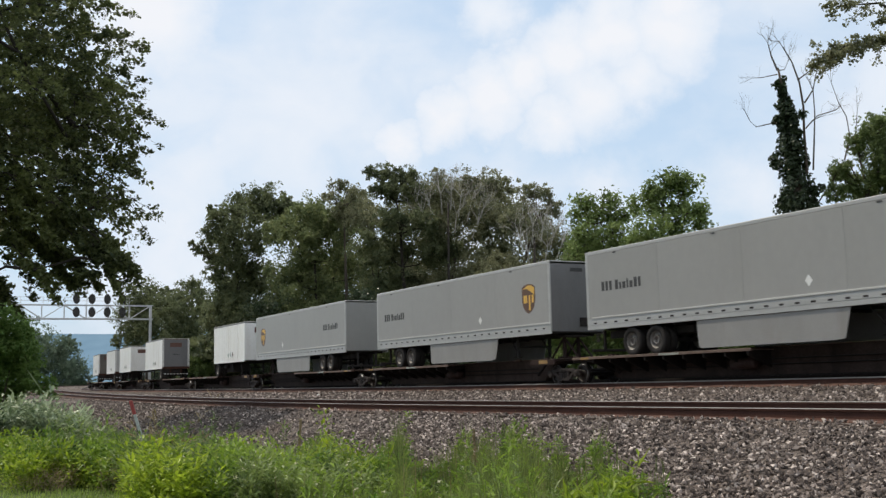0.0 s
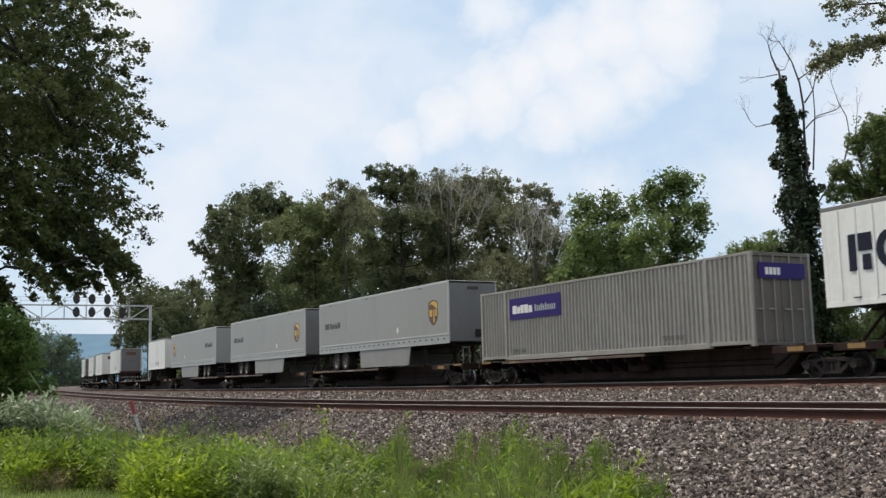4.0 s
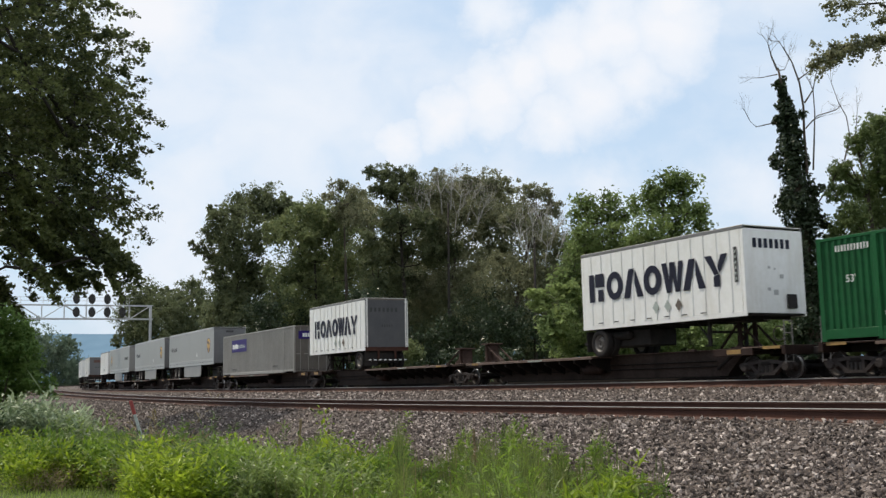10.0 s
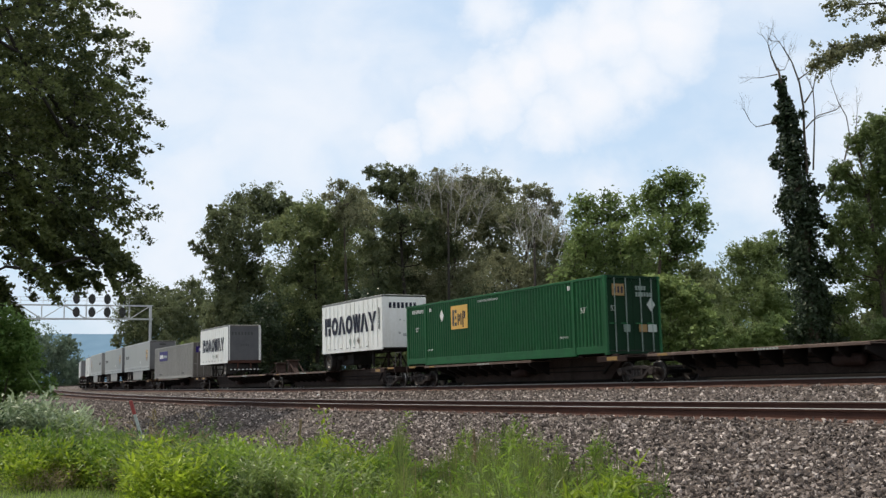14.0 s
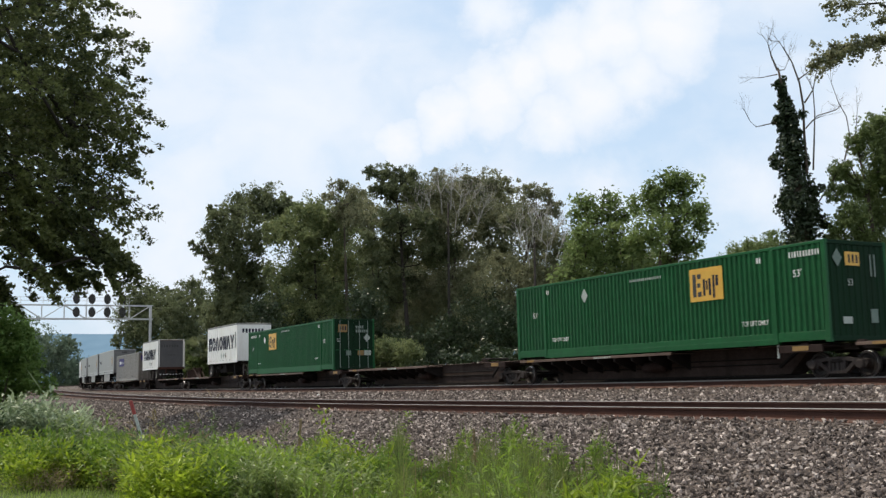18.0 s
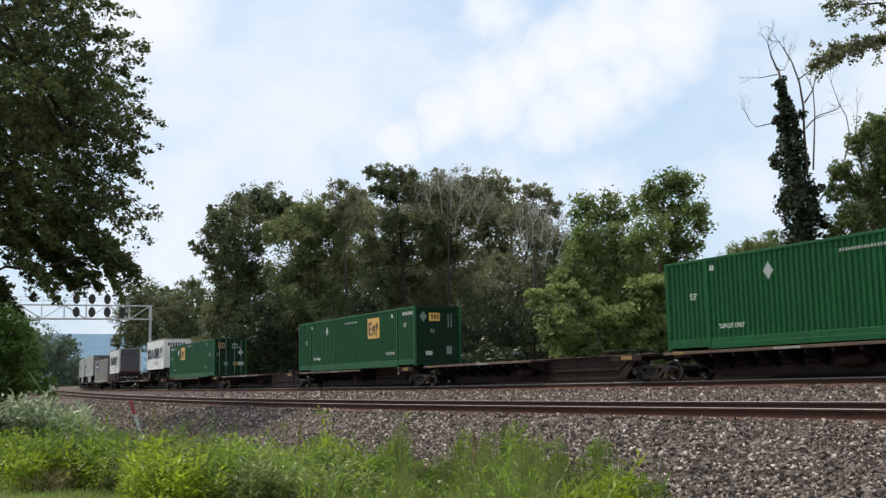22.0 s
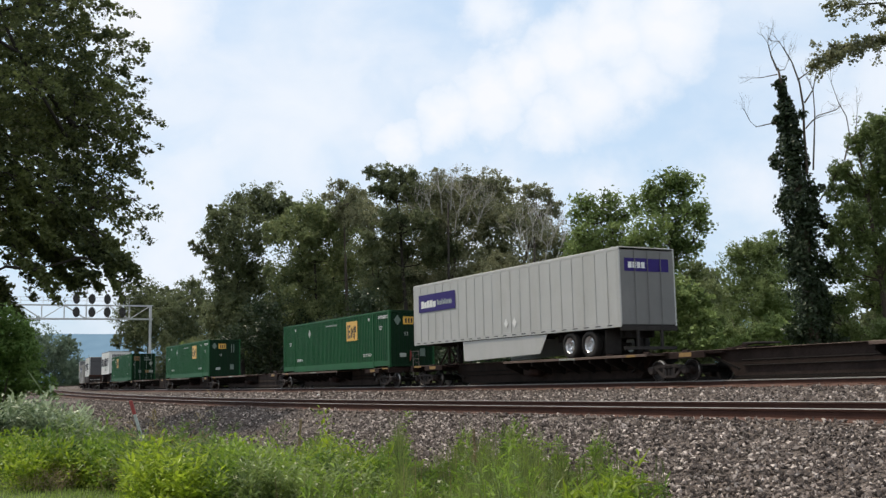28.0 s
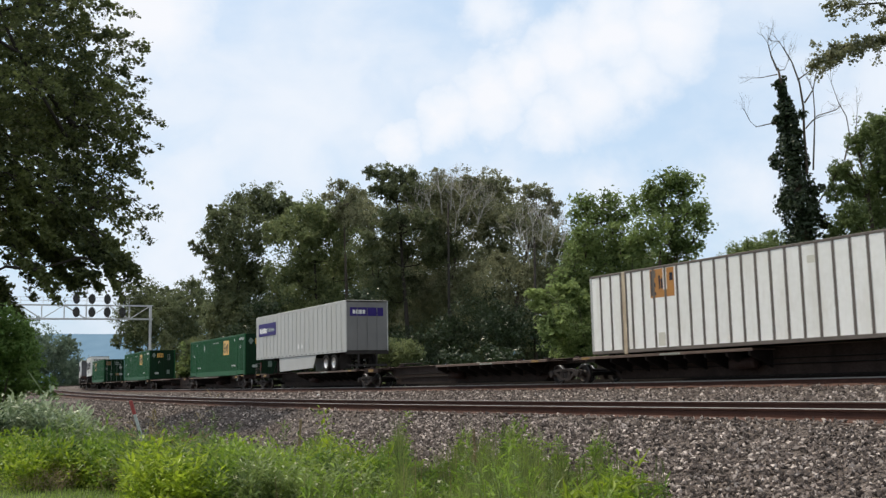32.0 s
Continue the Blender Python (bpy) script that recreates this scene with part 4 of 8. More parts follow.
def trailer_body(thing, L, W, z0, z1, skin, end_front, end_rear, rail_m, panels, roof_m=None, top_m=None):
    """The box of a road trailer: sides in joined panels, rails, corner posts, roof and ends."""
    h, w = L / 2, W / 2
    step = (L - 0.3) / panels
    for i in range(panels):
        a = -h + 0.15 + i * step
        part("side_panel", Geo().box(a + 0.004, a + step - 0.004, w - 0.03, w - 0.004, z0 + 0.16, z1 - 0.12), skin, thing)
    part("side_panel", Geo().box(-h + 0.15, h - 0.15, -w + 0.004, -w + 0.03, z0 + 0.16, z1 - 0.12), skin, thing)
    for y in (w - 0.05, -w):
        part("bottom_rail", Geo().box(-h, h, y, y + 0.05, z0, z0 + 0.16, 0.008), rail_m, thing)
        part("top_rail", Geo().box(-h, h, y, y + 0.05, z1 - 0.12, z1, 0.012), top_m or rail_m, thing)
    for x in (-h, h - 0.15):
        for y in (w - 0.07, -w):
            part("corner_post", Geo().box(x, x + 0.15, y, y + 0.07, z0 + 0.16, z1 - 0.12, 0.015), rail_m, thing)
    part("roof", Geo().box(-h + 0.02, h - 0.02, -w + 0.03, w - 0.03, z1 - 0.03, z1 + 0.012, 0.01), roof_m or roof_metal, thing, "bare metal roof")
    part("front_wall" if end_front is not silver_door else "rear_door", Geo().box(h - 0.04, h - 0.008, -w + 0.06, w - 0.06, z0 + 0.1, z1 - 0.1), end_front, thing)
    part("rear_wall", Geo().box(-h + 0.008, -h + 0.04, -w + 0.06, w - 0.06, z0 + 0.1, z1 - 0.1), end_rear, thing)
    part("floor", Geo().box(-h + 0.05, h - 0.05, -w + 0.06, w - 0.06, z0 + 0.04, z0 + 0.10), chassis_black, thing)
    for i in range(int(L / 1.2)):
        part("floor_beam", Geo().box(-h + 0.6 + i * 1.2, -h + 0.68 + i * 1.2, -w + 0.08, w - 0.08, z0 - 0.06, z0 + 0.035), chassis_black, thing)


def underframe(thing, x0, x1):
    """Dark rails, air tanks and lines below a trailer's floor."""
    for y in (-0.55, 0.45):
        part("frame_rail", Geo().box(min(x0, x1), max(x0, x1), y, y + 0.1, 1.62, 1.90, 0.01), chassis_black, thing)
    m = (x0 + x1) / 2
    part("air_reservoir", Geo().tube([(m - 0.5, 0.75, 1.7), (m - 0.45, 0.75, 1.7), (m + 0.45, 0.75, 1.7), (m + 0.5, 0.75, 1.7)], [0.08, 0.15, 0.15, 0.08], 10), chassis_black, thing)


def landing_gear(thing, x, z0):
    g = part("landing_gear", Geo().box(x - 0.05, x + 0.05, -0.9, 0.9, z0 - 0.42, z0 - 0.34, 0.01), chassis_black, thing)
    for y in (-0.85, 0.75):
        part("gear_leg", Geo().box(x - 0.06, x + 0.06, y, y + 0.11, 1.12, z0, 0.012), chassis_black, g)
        part("gear_foot", Geo().box(x - 0.14, x + 0.14, y - 0.06, y + 0.17, 1.10, 1.13, 0.008), chassis_black, g)
        part("gear_brace", Geo().tube([(x + 0.05, y + 0.05, 1.35), (x + 0.6, y + 0.05, z0)], [0.03, 0.03], 4), chassis_black, g)


def ups_style_trailer(front, rear, nose, label):
    """A smooth grey 53 ft van; nose +1 when it faces the way the train runs."""
    L, W, z0, z1 = front - rear, 2.6, 1.95, 4.86
    h, w = L / 2, 1.3
    thing = tagged(new("road_trailer"), label, "trailer", "road trailers on the train")
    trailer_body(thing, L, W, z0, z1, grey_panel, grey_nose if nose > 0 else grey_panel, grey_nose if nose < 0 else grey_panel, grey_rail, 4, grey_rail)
    # ledge and row of tie-down slots low on the side
    part("side_ledge", Geo().box(-h + 0.02, h - 0.3, w - 0.004, w + 0.03, z0 + 0.40, z0 + 0.46, 0.006), white_dull, thing)
    part("lower_band", Geo().box(-h + 0.02, h - 0.02, w - 0.004, w + 0.006, z0 + 0.165, z0 + 0.40), grey_rail, thing)
    for i in range(26):
        x = -h + 0.5 + i * (L - 1.0) / 25
        part("tie_slot", Geo().box(x - 0.09, x + 0.09, w + 0.006, w + 0.009, z0 + 0.20, z0 + 0.26), chassis_black, thing)
    # marks: words of a brand become plain bars, the emblem a plain shield
    rear_x = -nose * h
    word = [0.16, 0.14, 0.14, 0.0, 0.16, 0.1, 0.16, 0.08, 0.16, 0.16, 0.12]
    x = rear_x + nose * 0.95 if nose < 0 else rear_x + 0.95 + 2.5
    for i, b in enumerate(word):
        if b:
            part("lettering_bar", plate(x, x - b, 3.34, 3.68 if i in (0, 1, 2, 4, 7, 9, 10) else 3.58, w - 0.003), ink_dark, thing)
        x -= b + 0.08 if b else 0.12
    sx, sz = (-nose * -1) * (h - 1.55), 3.50
    shield = [(sx + a, sz + b) for a, b in ((-0.48, 0.42), (-0.3, 0.52), (0.0, 0.56), (0.3, 0.52), (0.48, 0.42), (0.48, -0.15), (0.40, -0.38), (0.22, -0.56), (0.0, -0.66), (-0.22, -0.56), (-0.40, -0.38), (-0.48, -0.15))]
    em = part("emblem", quad_plate(shield, w - 0.003, 0.007), brown_shield, thing, "brown shield emblem with gold marks")
    part("emblem_band", quad_plate([(sx - 0.43, sz + 0.38), (sx - 0.2, sz + 0.49), (sx + 0.05, sz + 0.50), (sx + 0.43, sz + 0.36), (sx + 0.1, sz + 0.36), (sx - 0.43, sz + 0.10)], w + 0.004, 0.004), gold_paint, em)
    for a, b, c in ((-0.38, -0.24, -0.22), (-0.14, -0.02, -0.52), (0.10, 0.22, -0.22), (0.24, 0.36, -0.22)):
        part("emblem_bar", plate(sx + a, sx + b, sz + 0.10, sz + c, w + 0.004, 0.004), gold_paint, em)
    dm = nose * 2.6
    part("placard", quad_plate([(dm - 0.14, 2.80), (dm, 2.98), (dm + 0.14, 2.80), (dm, 2.62)], w - 0.003), white_paint, thing)
    for dx in (-5.2, 1.2, 6.3):
        part("marker_lamp", Geo().box(dx - 0.09, dx + 0.09, w - 0.002, w + 0.012, z1 - 0.19, z1 - 0.14, 0.004), ink_dark, thing)
    # wheels, skirt, gear
    for dx in (2.5, 3.78):
        x = rear_x + nose * dx
        part("axle", Geo().tube([(x, -1.0, 1.43), (x, 1.0, 1.43)], [0.07, 0.07], 8), chassis_black, thing)
        for y, o in ((1.12, 1), (0.80, 1), (-1.12, -1), (-0.80, -1)):
            road_wheel(thing, x, y, 1.43, RIM_STEEL, o)
    part("bogie_frame", Geo().box(min(rear_x + nose * 1.2, rear_x + nose * 5.0), max(rear_x + nose * 1.2, rear_x + nose * 5.0), -0.6, 0.6, 1.62, 1.89, 0.02), chassis_black, thing)
    a, b = rear_x + nose * 5.85, rear_x + nose * 12.05
    part("side_skirt", Geo().prism([(a, 1.94), (b, 1.94), (b - nose * 0.25, 1.08), (b - nose * 0.6, 1.04), (a + nose * 0.15, 1.04), (a + nose * 0.05, 1.12)], 1.235, 1.255), skirt_grey, thing, "grey aerodynamic side skirt")
    part("side_skirt", Geo().prism([(a, 1.94), (b, 1.94), (b - nose * 0.25, 1.08), (a + nose * 0.05, 1.06)], -1.255, -1.235), skirt_grey, thing, "grey aerodynamic side skirt")
    underframe(thing, rear_x + nose * 0.4, rear_x + nose * 6.0)
    landing_gear(thing, rear_x + nose * 12.9, z0)
    for y in (0.5, -0.6):
        part("underride_post", Geo().box(rear_x + nose * 0.06 - 0.04, rear_x + nose * 0.06 + 0.04, y, y + 0.1, 1.25, 1.95, 0.01), chassis_black, thing)
    part("underride_bar", Geo().box(rear_x + nose * 0.05 - 0.04, rear_x + nose * 0.05 + 0.04, -1.15, 1.15, 1.15, 1.25, 0.01), chassis_black, thing)
    # end fittings on the nose
    nx = nose * h
    part("air_box", Geo().box(nx - 0.01 if nose > 0 else nx - 0.06, nx + 0.06 if nose > 0 else nx + 0.01, -0.55, -0.1, 2.25, 2.6, 0.01), chassis_black, thing)
    part("nose_mark", Geo().box(nx if nose > 0 else nx - 0.004, nx + 0.004 if nose > 0 else nx, -0.3, 0.3, 4.45, 4.60), ink_dark, thing)
    return rolling(thing, front, rear)


def pup_trailer(front, rear, rear_dir, label, door=None, lettered=True, skin=None, fade=False):
    """A 28 ft white van with one axle; rear_dir is the way of its doors: +1 the way the train runs."""
    L, W, z0, z1 = front - rear, 2.6, 1.95, 4.80
    h, w = L / 2, 1.3
    skin = skin or white_panel
    thing = tagged(new("short_trailer"), label, "trailer", "road trailers on the train")
    d = door or silver_door
    trailer_body(thing, L, W, z0, z1, skin, d if rear_dir > 0 else skin, d if rear_dir < 0 else skin, skin, 1, None, door_grey)
    n = int(round(L / 0.6))
    for i in range(1, n):
        x = -h + i * L / n
        part("side_post", Geo().box(x - 0.035, x + 0.035, w - 0.006, w + 0.022, z0 + 0.16, z1 - 0.12, 0.008), skin, thing)
    if lettered:
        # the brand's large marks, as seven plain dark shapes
        g0, gw = (h - 0.92, 0.92) if rear_dir < 0 else (h - 0.5, 1.04)
        za = 2.90 if rear_dir < 0 else 2.96
        w1, yy = gw * 0.90, w + 0.0225
        for i in range(7):
            a = g0 - i * gw
            if i == 0:
                for u0, u1, v0, v1 in ((0.0, 0.32, 0.0, 1.0), (0.40, 0.95, 0.52, 1.0), (0.55, 0.9, 0.0, 0.42)):
                    part("lettering_block", plate(a - u0 * w1, a - u1 * w1, za + v0 * 1.02, za + v1 * 1.02, yy, 0.005), navy_paint, thing)
            elif i in (1, 3):
                ring = [(0.5 + 0.5 * math.cos(t) * (1 if i == 1 or math.cos(t) < 0 else 1), 0.5 + 0.5 * math.sin(t)) for t in np.linspace(0, 2 * math.pi, 20, endpoint=False)]
                for k in range(20):
                    (u0, v0), (u1, v1) = ring[k], ring[(k + 1) % 20]
                    s0 = 0.42
                    part("lettering_block", quad_plate([(a - u0 * w1, za + v0 * 1.02), (a - u1 * w1, za + v1 * 1.02), (a - (0.5 + (u1 - 0.5) * s0) * w1, za + (0.5 + (v1 - 0.5) * s0 * 1.25) * 1.02), (a - (0.5 + (u0 - 0.5) * s0) * w1, za + (0.5 + (v0 - 0.5) * s0 * 1.25) * 1.02)], yy, 0.005), navy_paint, thing)
            elif i in (2, 5):
                for p4 in (((-0.08, 0.0), (0.28, 0.0), (0.58, 1.0), (0.26, 1.0)), ((1.08, 0.0), (0.72, 0.0), (0.58, 0.5), (0.62, 0.98))):
                    part("lettering_block", quad_plate([(a - u * w1, za + v * 1.02) for u, v in p4], yy, 0.005), navy_paint, thing)
            elif i == 4:
                for p4 in (((-0.08, 1.0), (0.20, 1.0), (0.36, 0.0), (0.16, 0.0)), ((0.36, 1.0), (0.62, 1.0), (0.40, 0.0), (0.28, 0.1)), ((0.42, 1.0), (0.64, 1.0), (0.76, 0.0), (0.62, 0.0)), ((1.08, 1.0), (0.82, 1.0), (0.70, 0.0), (0.86, 0.0))):
                    part("lettering_block", quad_plate([(a - u * w1, za + v * 1.02) for u, v in p4], yy + 0.001 * (p4[0][0] > 0.3), 0.005), navy_paint, thing)
            else:
                for p4 in (((-0.06, 1.0), (0.28, 1.0), (0.62, 0.40), (0.40, 0.36)), ((1.06, 1.0), (0.74, 1.0), (0.56, 0.62), (0.66, 0.42)), ((0.36, 0.34), (0.66, 0.38), (0.66, 0.0), (0.36, 0.0))):
                    part("lettering_block", quad_plate([(a - u * w1, za + v * 1.02) for u, v in p4], yy, 0.005), navy_paint, thing)
        for i in range(7):
            x = h - 1.0 - i * 0.9
            part("reflector_dash", plate(x, x - 0.26, z0 + 0.2, z0 + 0.235, w + 0.0225, 0.004), ink_dark, thing)
    for i, x in enumerate((-0.6, -1.15, 0.0)):
        part("placard", quad_plate([(x - 0.17, 2.52), (x, 2.74), (x + 0.17, 2.52), (x, 2.30)], w + 0.0225, 0.004), (faded_mark, seam_brown, faded_mark)[i], thing)
    rx = rear_dir * h
    part("axle", Geo().tube([(rx - rear_dir * 0.9, -1.0, 1.43), (rx - rear_dir * 0.9, 1.0, 1.43)], [0.07, 0.07], 8), chassis_black, thing)
    for y, o in ((1.12, 1), (0.80, 1), (-1.12, -1), (-0.80, -1)):
        road_wheel(thing, rx - rear_dir * 0.9, y, 1.43, RIM_STEEL, o)
    part("bogie_frame", Geo().box(min(rx - rear_dir * 0.2, rx - rear_dir * 3.0), max(rx - rear_dir * 0.2, rx - rear_dir * 3.0), -0.62, 0.62, 1.28, 1.89, 0.04), chassis_black, thing)
    part("mud_flap", Geo().box(min(rx - rear_dir * 0.14, rx - rear_dir * 0.12), max(rx - rear_dir * 0.14, rx - rear_dir * 0.12), 0.5, 1.25, 1.15, 1.9), chassis_black, thing)
    underframe(thing, rx - rear_dir * 0.3, rx - rear_dir * 3.0)
    landing_gear(thing, -rx + rear_dir * 2.2, z0)
    # rear frame: bumper with chequered tape, door frame, rods
    for y in (0.45, -0.55):
        part("underride_post", Geo().box(rx - 0.05, rx + 0.05, y, y + 0.1, 1.45, 1.95, 0.01), rail_rust, thing)
    bumper = part("underride_bar", Geo().box(rx - 0.05, rx + 0.05, -1.2, 1.2, 1.40, 1.50, 0.01), chassis_black, thing)
    e = rx + rear_dir * 0.052
    for i in range(8):
        part("tape_dash", Geo().box(min(e, e + rear_dir * 0.004), max(e, e + rear_dir * 0.004), -1.15 + i * 0.3, -1.0 + i * 0.3, 1.42, 1.48), white_paint, bumper)
    q = rx + rear_dir * 0.006
    for y in (-1.2, 1.12):
        part("door_frame", Geo().box(min(rx, q), max(rx, q), y, y + 0.08, z0 + 0.02, z1 - 0.02), skin, thing)
    part("door_frame", Geo().box(min(rx, q), max(rx, q), -1.12, 1.12, z1 - 0.1, z1 - 0.02), seam_brown, thing)
    part("rear_sill", Geo().box(min(rx, q + rear_dir * 0.03), max(rx, q + rear_dir * 0.03), -1.28, 1.28, z0 - 0.02, z0 + 0.2, 0.004), rail_rust, thing, "rusty red-brown sill")
    for i in range(5):
        part("lettering_bar", Geo().box(min(rx, q), max(rx, q), 0.22 - i * 0.14, 0.28 - i * 0.14, 3.22, 3.36), ink_dark, thing)
    for i in range(7 if lettered else 0):
        part("lettering_bar", Geo().box(min(rx, q), max(rx, q), 0.85 - i * 0.25, 0.98 - i * 0.25, 4.05, 4.28), ink_dark if d is silver_door else navy_paint, thing)
    # nose fittings
    nx, nd = -rx, -rear_dir
    nq = nx + nd * 0.006
    for i in range(7 if lettered else 0):
        part("lettering_bar", Geo().box(min(nx, nq), max(nx, nq), 0.75 - i * 0.24, 0.9 - i * 0.24, 4.1, 4.4), navy_paint, thing)
    if lettered and rear_dir > 0:
        strip_a = part("side_strip", plate(-h + 0.42, -h + 0.28, 3.02, 4.14, w + 0.0225, 0.004), ink_dark, thing, "narrow dark strip with pale dashes")
        for i in range(6):
            part("strip_dash", plate(-h + 0.385, -h + 0.315, 3.1 + i * 0.17, 3.18 + i * 0.17, w + 0.0265, 0.003), faded_mark, strip_a)
        for yy, zz, ww in ((0.30, 3.45, 0.10), (0.05, 3.42, 0.07), (-0.2, 3.15, 0.16), (0.35, 2.75, 0.12), (0.1, 2.62, 0.2)):
            part("scuff", Geo().box(nq, nx, yy - ww, yy, zz, zz + ww * 0.8), white_dull, thing)
    if not lettered:
        back = rx if rear_dir < 0 else nx
        k = back - 0.006
        part("faded_mark", Geo().box(k, back, -0.55, 0.55, 4.0, 4.4), faded_door, thing, "dull reddish brand patch")
    part("air_box", Geo().box(min(nx, nx + nd * 0.07), max(nx, nx + nd * 0.07), -0.85, -0.45, 2.2, 2.65, 0.01), chassis_black, thing)
    return rolling(thing, front, rear)


def fleet_trailer(front, rear, label):
    """A white ribbed 53 ft van with purple panels, facing the way the train runs."""
    L, W, z0, z1 = front - rear, 2.6, 1.97, 4.88
    h, w = L / 2, 1.3
    thing = tagged(new("road_trailer"), label, "trailer", "road trailers on the train")
    trailer_body(thing, L, W, z0, z1, white_dull, white_dull, door_grey, white_dull, 1)
    n = 22
    for i in range(1, n):
        x = -h + i * L / n
        part("side_post", Geo().box(x - 0.04, x + 0.04, w - 0.006, w + 0.016, z0 + 0.16, z1 - 0.12, 0.006), white_dull, thing)
    panel = part("brand_panel", plate(h - 0.6, h - 4.2, 3.52, 4.36, w + 0.0165, 0.006), purple_paint, thing, "purple panel with white bars")
    x = h - 0.86
    for b, top in ((0.30, 4.06), (0.24, 4.0), (0.24, 4.06), (0.30, 4.06), (0.26, 4.0)):
        part("lettering_bar", plate(x, x - b, 3.72, top, w + 0.0225, 0.004), white_paint, panel)
        x -= b + 0.03
    for i in range(10):
        part("lettering_bar", plate(x - 0.12 - i * 0.145, x - 0.20 - i * 0.145, 3.78, 3.98 + 0.06 * (i in (0, 3, 5)), w + 0.0225, 0.004), faded_mark, panel)
    for dx in (-0.4, -1.05):
        part("placard", quad_plate([(dx - 0.16, 2.55), (dx, 2.76), (dx + 0.16, 2.55), (dx, 2.34)], w + 0.0165, 0.004), white_paint, thing)
    for i in range(22):
        xx = -h + 0.5 + i * 0.72
        part("reflector_dash", plate(xx, xx + 0.3, z0 + 0.06, z0 + 0.10, w + 0.001, 0.004), ink_dark, thing)
    for dx in (12.95, 14.2):
        x = h - dx
        part("axle", Geo().tube([(x, -1.0, 1.43), (x, 1.0, 1.43)], [0.07, 0.07], 8), chassis_black, thing)
        for y, o in ((1.12, 1), (0.80, 1), (-1.12, -1), (-0.80, -1)):
            road_wheel(thing, x, y, 1.43, RIM_ALLOY, o)
    part("bogie_frame", Geo().box(h - 15.4, h - 11.6, -0.6, 0.6, 1.62, 1.9, 0.02), chassis_black, thing)
    part("side_skirt", Geo().prism([(h - 4.7, 1.95), (h - 11.45, 1.95), (h - 10.9, 1.20), (h - 4.8, 1.07)], 1.235, 1.255), white_dull, thing, "pale aerodynamic side skirt")
    part("side_skirt", Geo().prism([(h - 4.7, 1.95), (h - 11.45, 1.95), (h - 10.9, 1.20), (h - 4.8, 1.07)], -1.255, -1.235), white_dull, thing, "pale aerodynamic side skirt")
    underframe(thing, -h + 0.4, -h + 5.0)
    landing_gear(thing, h - 3.5, z0)
    # rear: purple panel, bumper, lamps
    q = -h
    rp = part("brand_panel", Geo().box(q - 0.006, q + 0.006, -1.0, 1.05, 4.0, 4.48), purple_paint, thing, "purple panel with white bars")
    for i in range(4):
        part("lettering_bar", Geo().box(q - 0.010, q - 0.006, 0.72 - i * 0.2, 0.88 - i * 0.2, 4.12, 4.34), white_paint, rp)
    part("underride_bar", Geo().box(q - 0.05, q + 0.05, -1.2, 1.2, 1.15, 1.27, 0.01), chassis_black, thing)
    for y in (0.5, -0.6):
        part("underride_post", Geo().box(q - 0.04, q + 0.06, y, y + 0.1, 1.27, 1.97, 0.01), chassis_black, thing)
    part("rear_sill", Geo().box(q - 0.02, q + 0.1, -1.29, 1.29, 1.84, 2.02, 0.01), chassis_black, thing)
    part("mud_flap", Geo().box(h - 15.2, h - 15.18, 0.55, 1.25, 1.05, 1.9), chassis_black, thing)
    for y in (-0.6, 0.0, 0.6):
        part("lock_rod", Geo().tube([(q - 0.03, y, 2.05), (q - 0.03, y, 4.75)], [0.016, 0.016], 6), door_grey, thing)
    return rolling(thing, front, rear)


def corrugated(x0, x1, y, z0, z1, pitch, depth, inward):
    """A wall of upright trapezoid corrugations."""
    g = Geo()
    n = max(2, int(round((x1 - x0) / pitch)))
    p = (x1 - x0) / n
    pts = []
    for i in range(n):
        a = x0 + i * p
        pts += [(a, 0.0), (a + p * 0.36, 0.0), (a + p * 0.50, depth), (a + p * 0.86, depth)]
    pts.append((x1, 0.0))
    for a, d in pts:
        g.v += [(a, y - inward * d, z0), (a, y - inward * d, z1)]
    for i in range(len(pts) - 1):
        g.f.append((2 * i, 2 * i + 1, 2 * i + 3, 2 * i + 2))
    return g


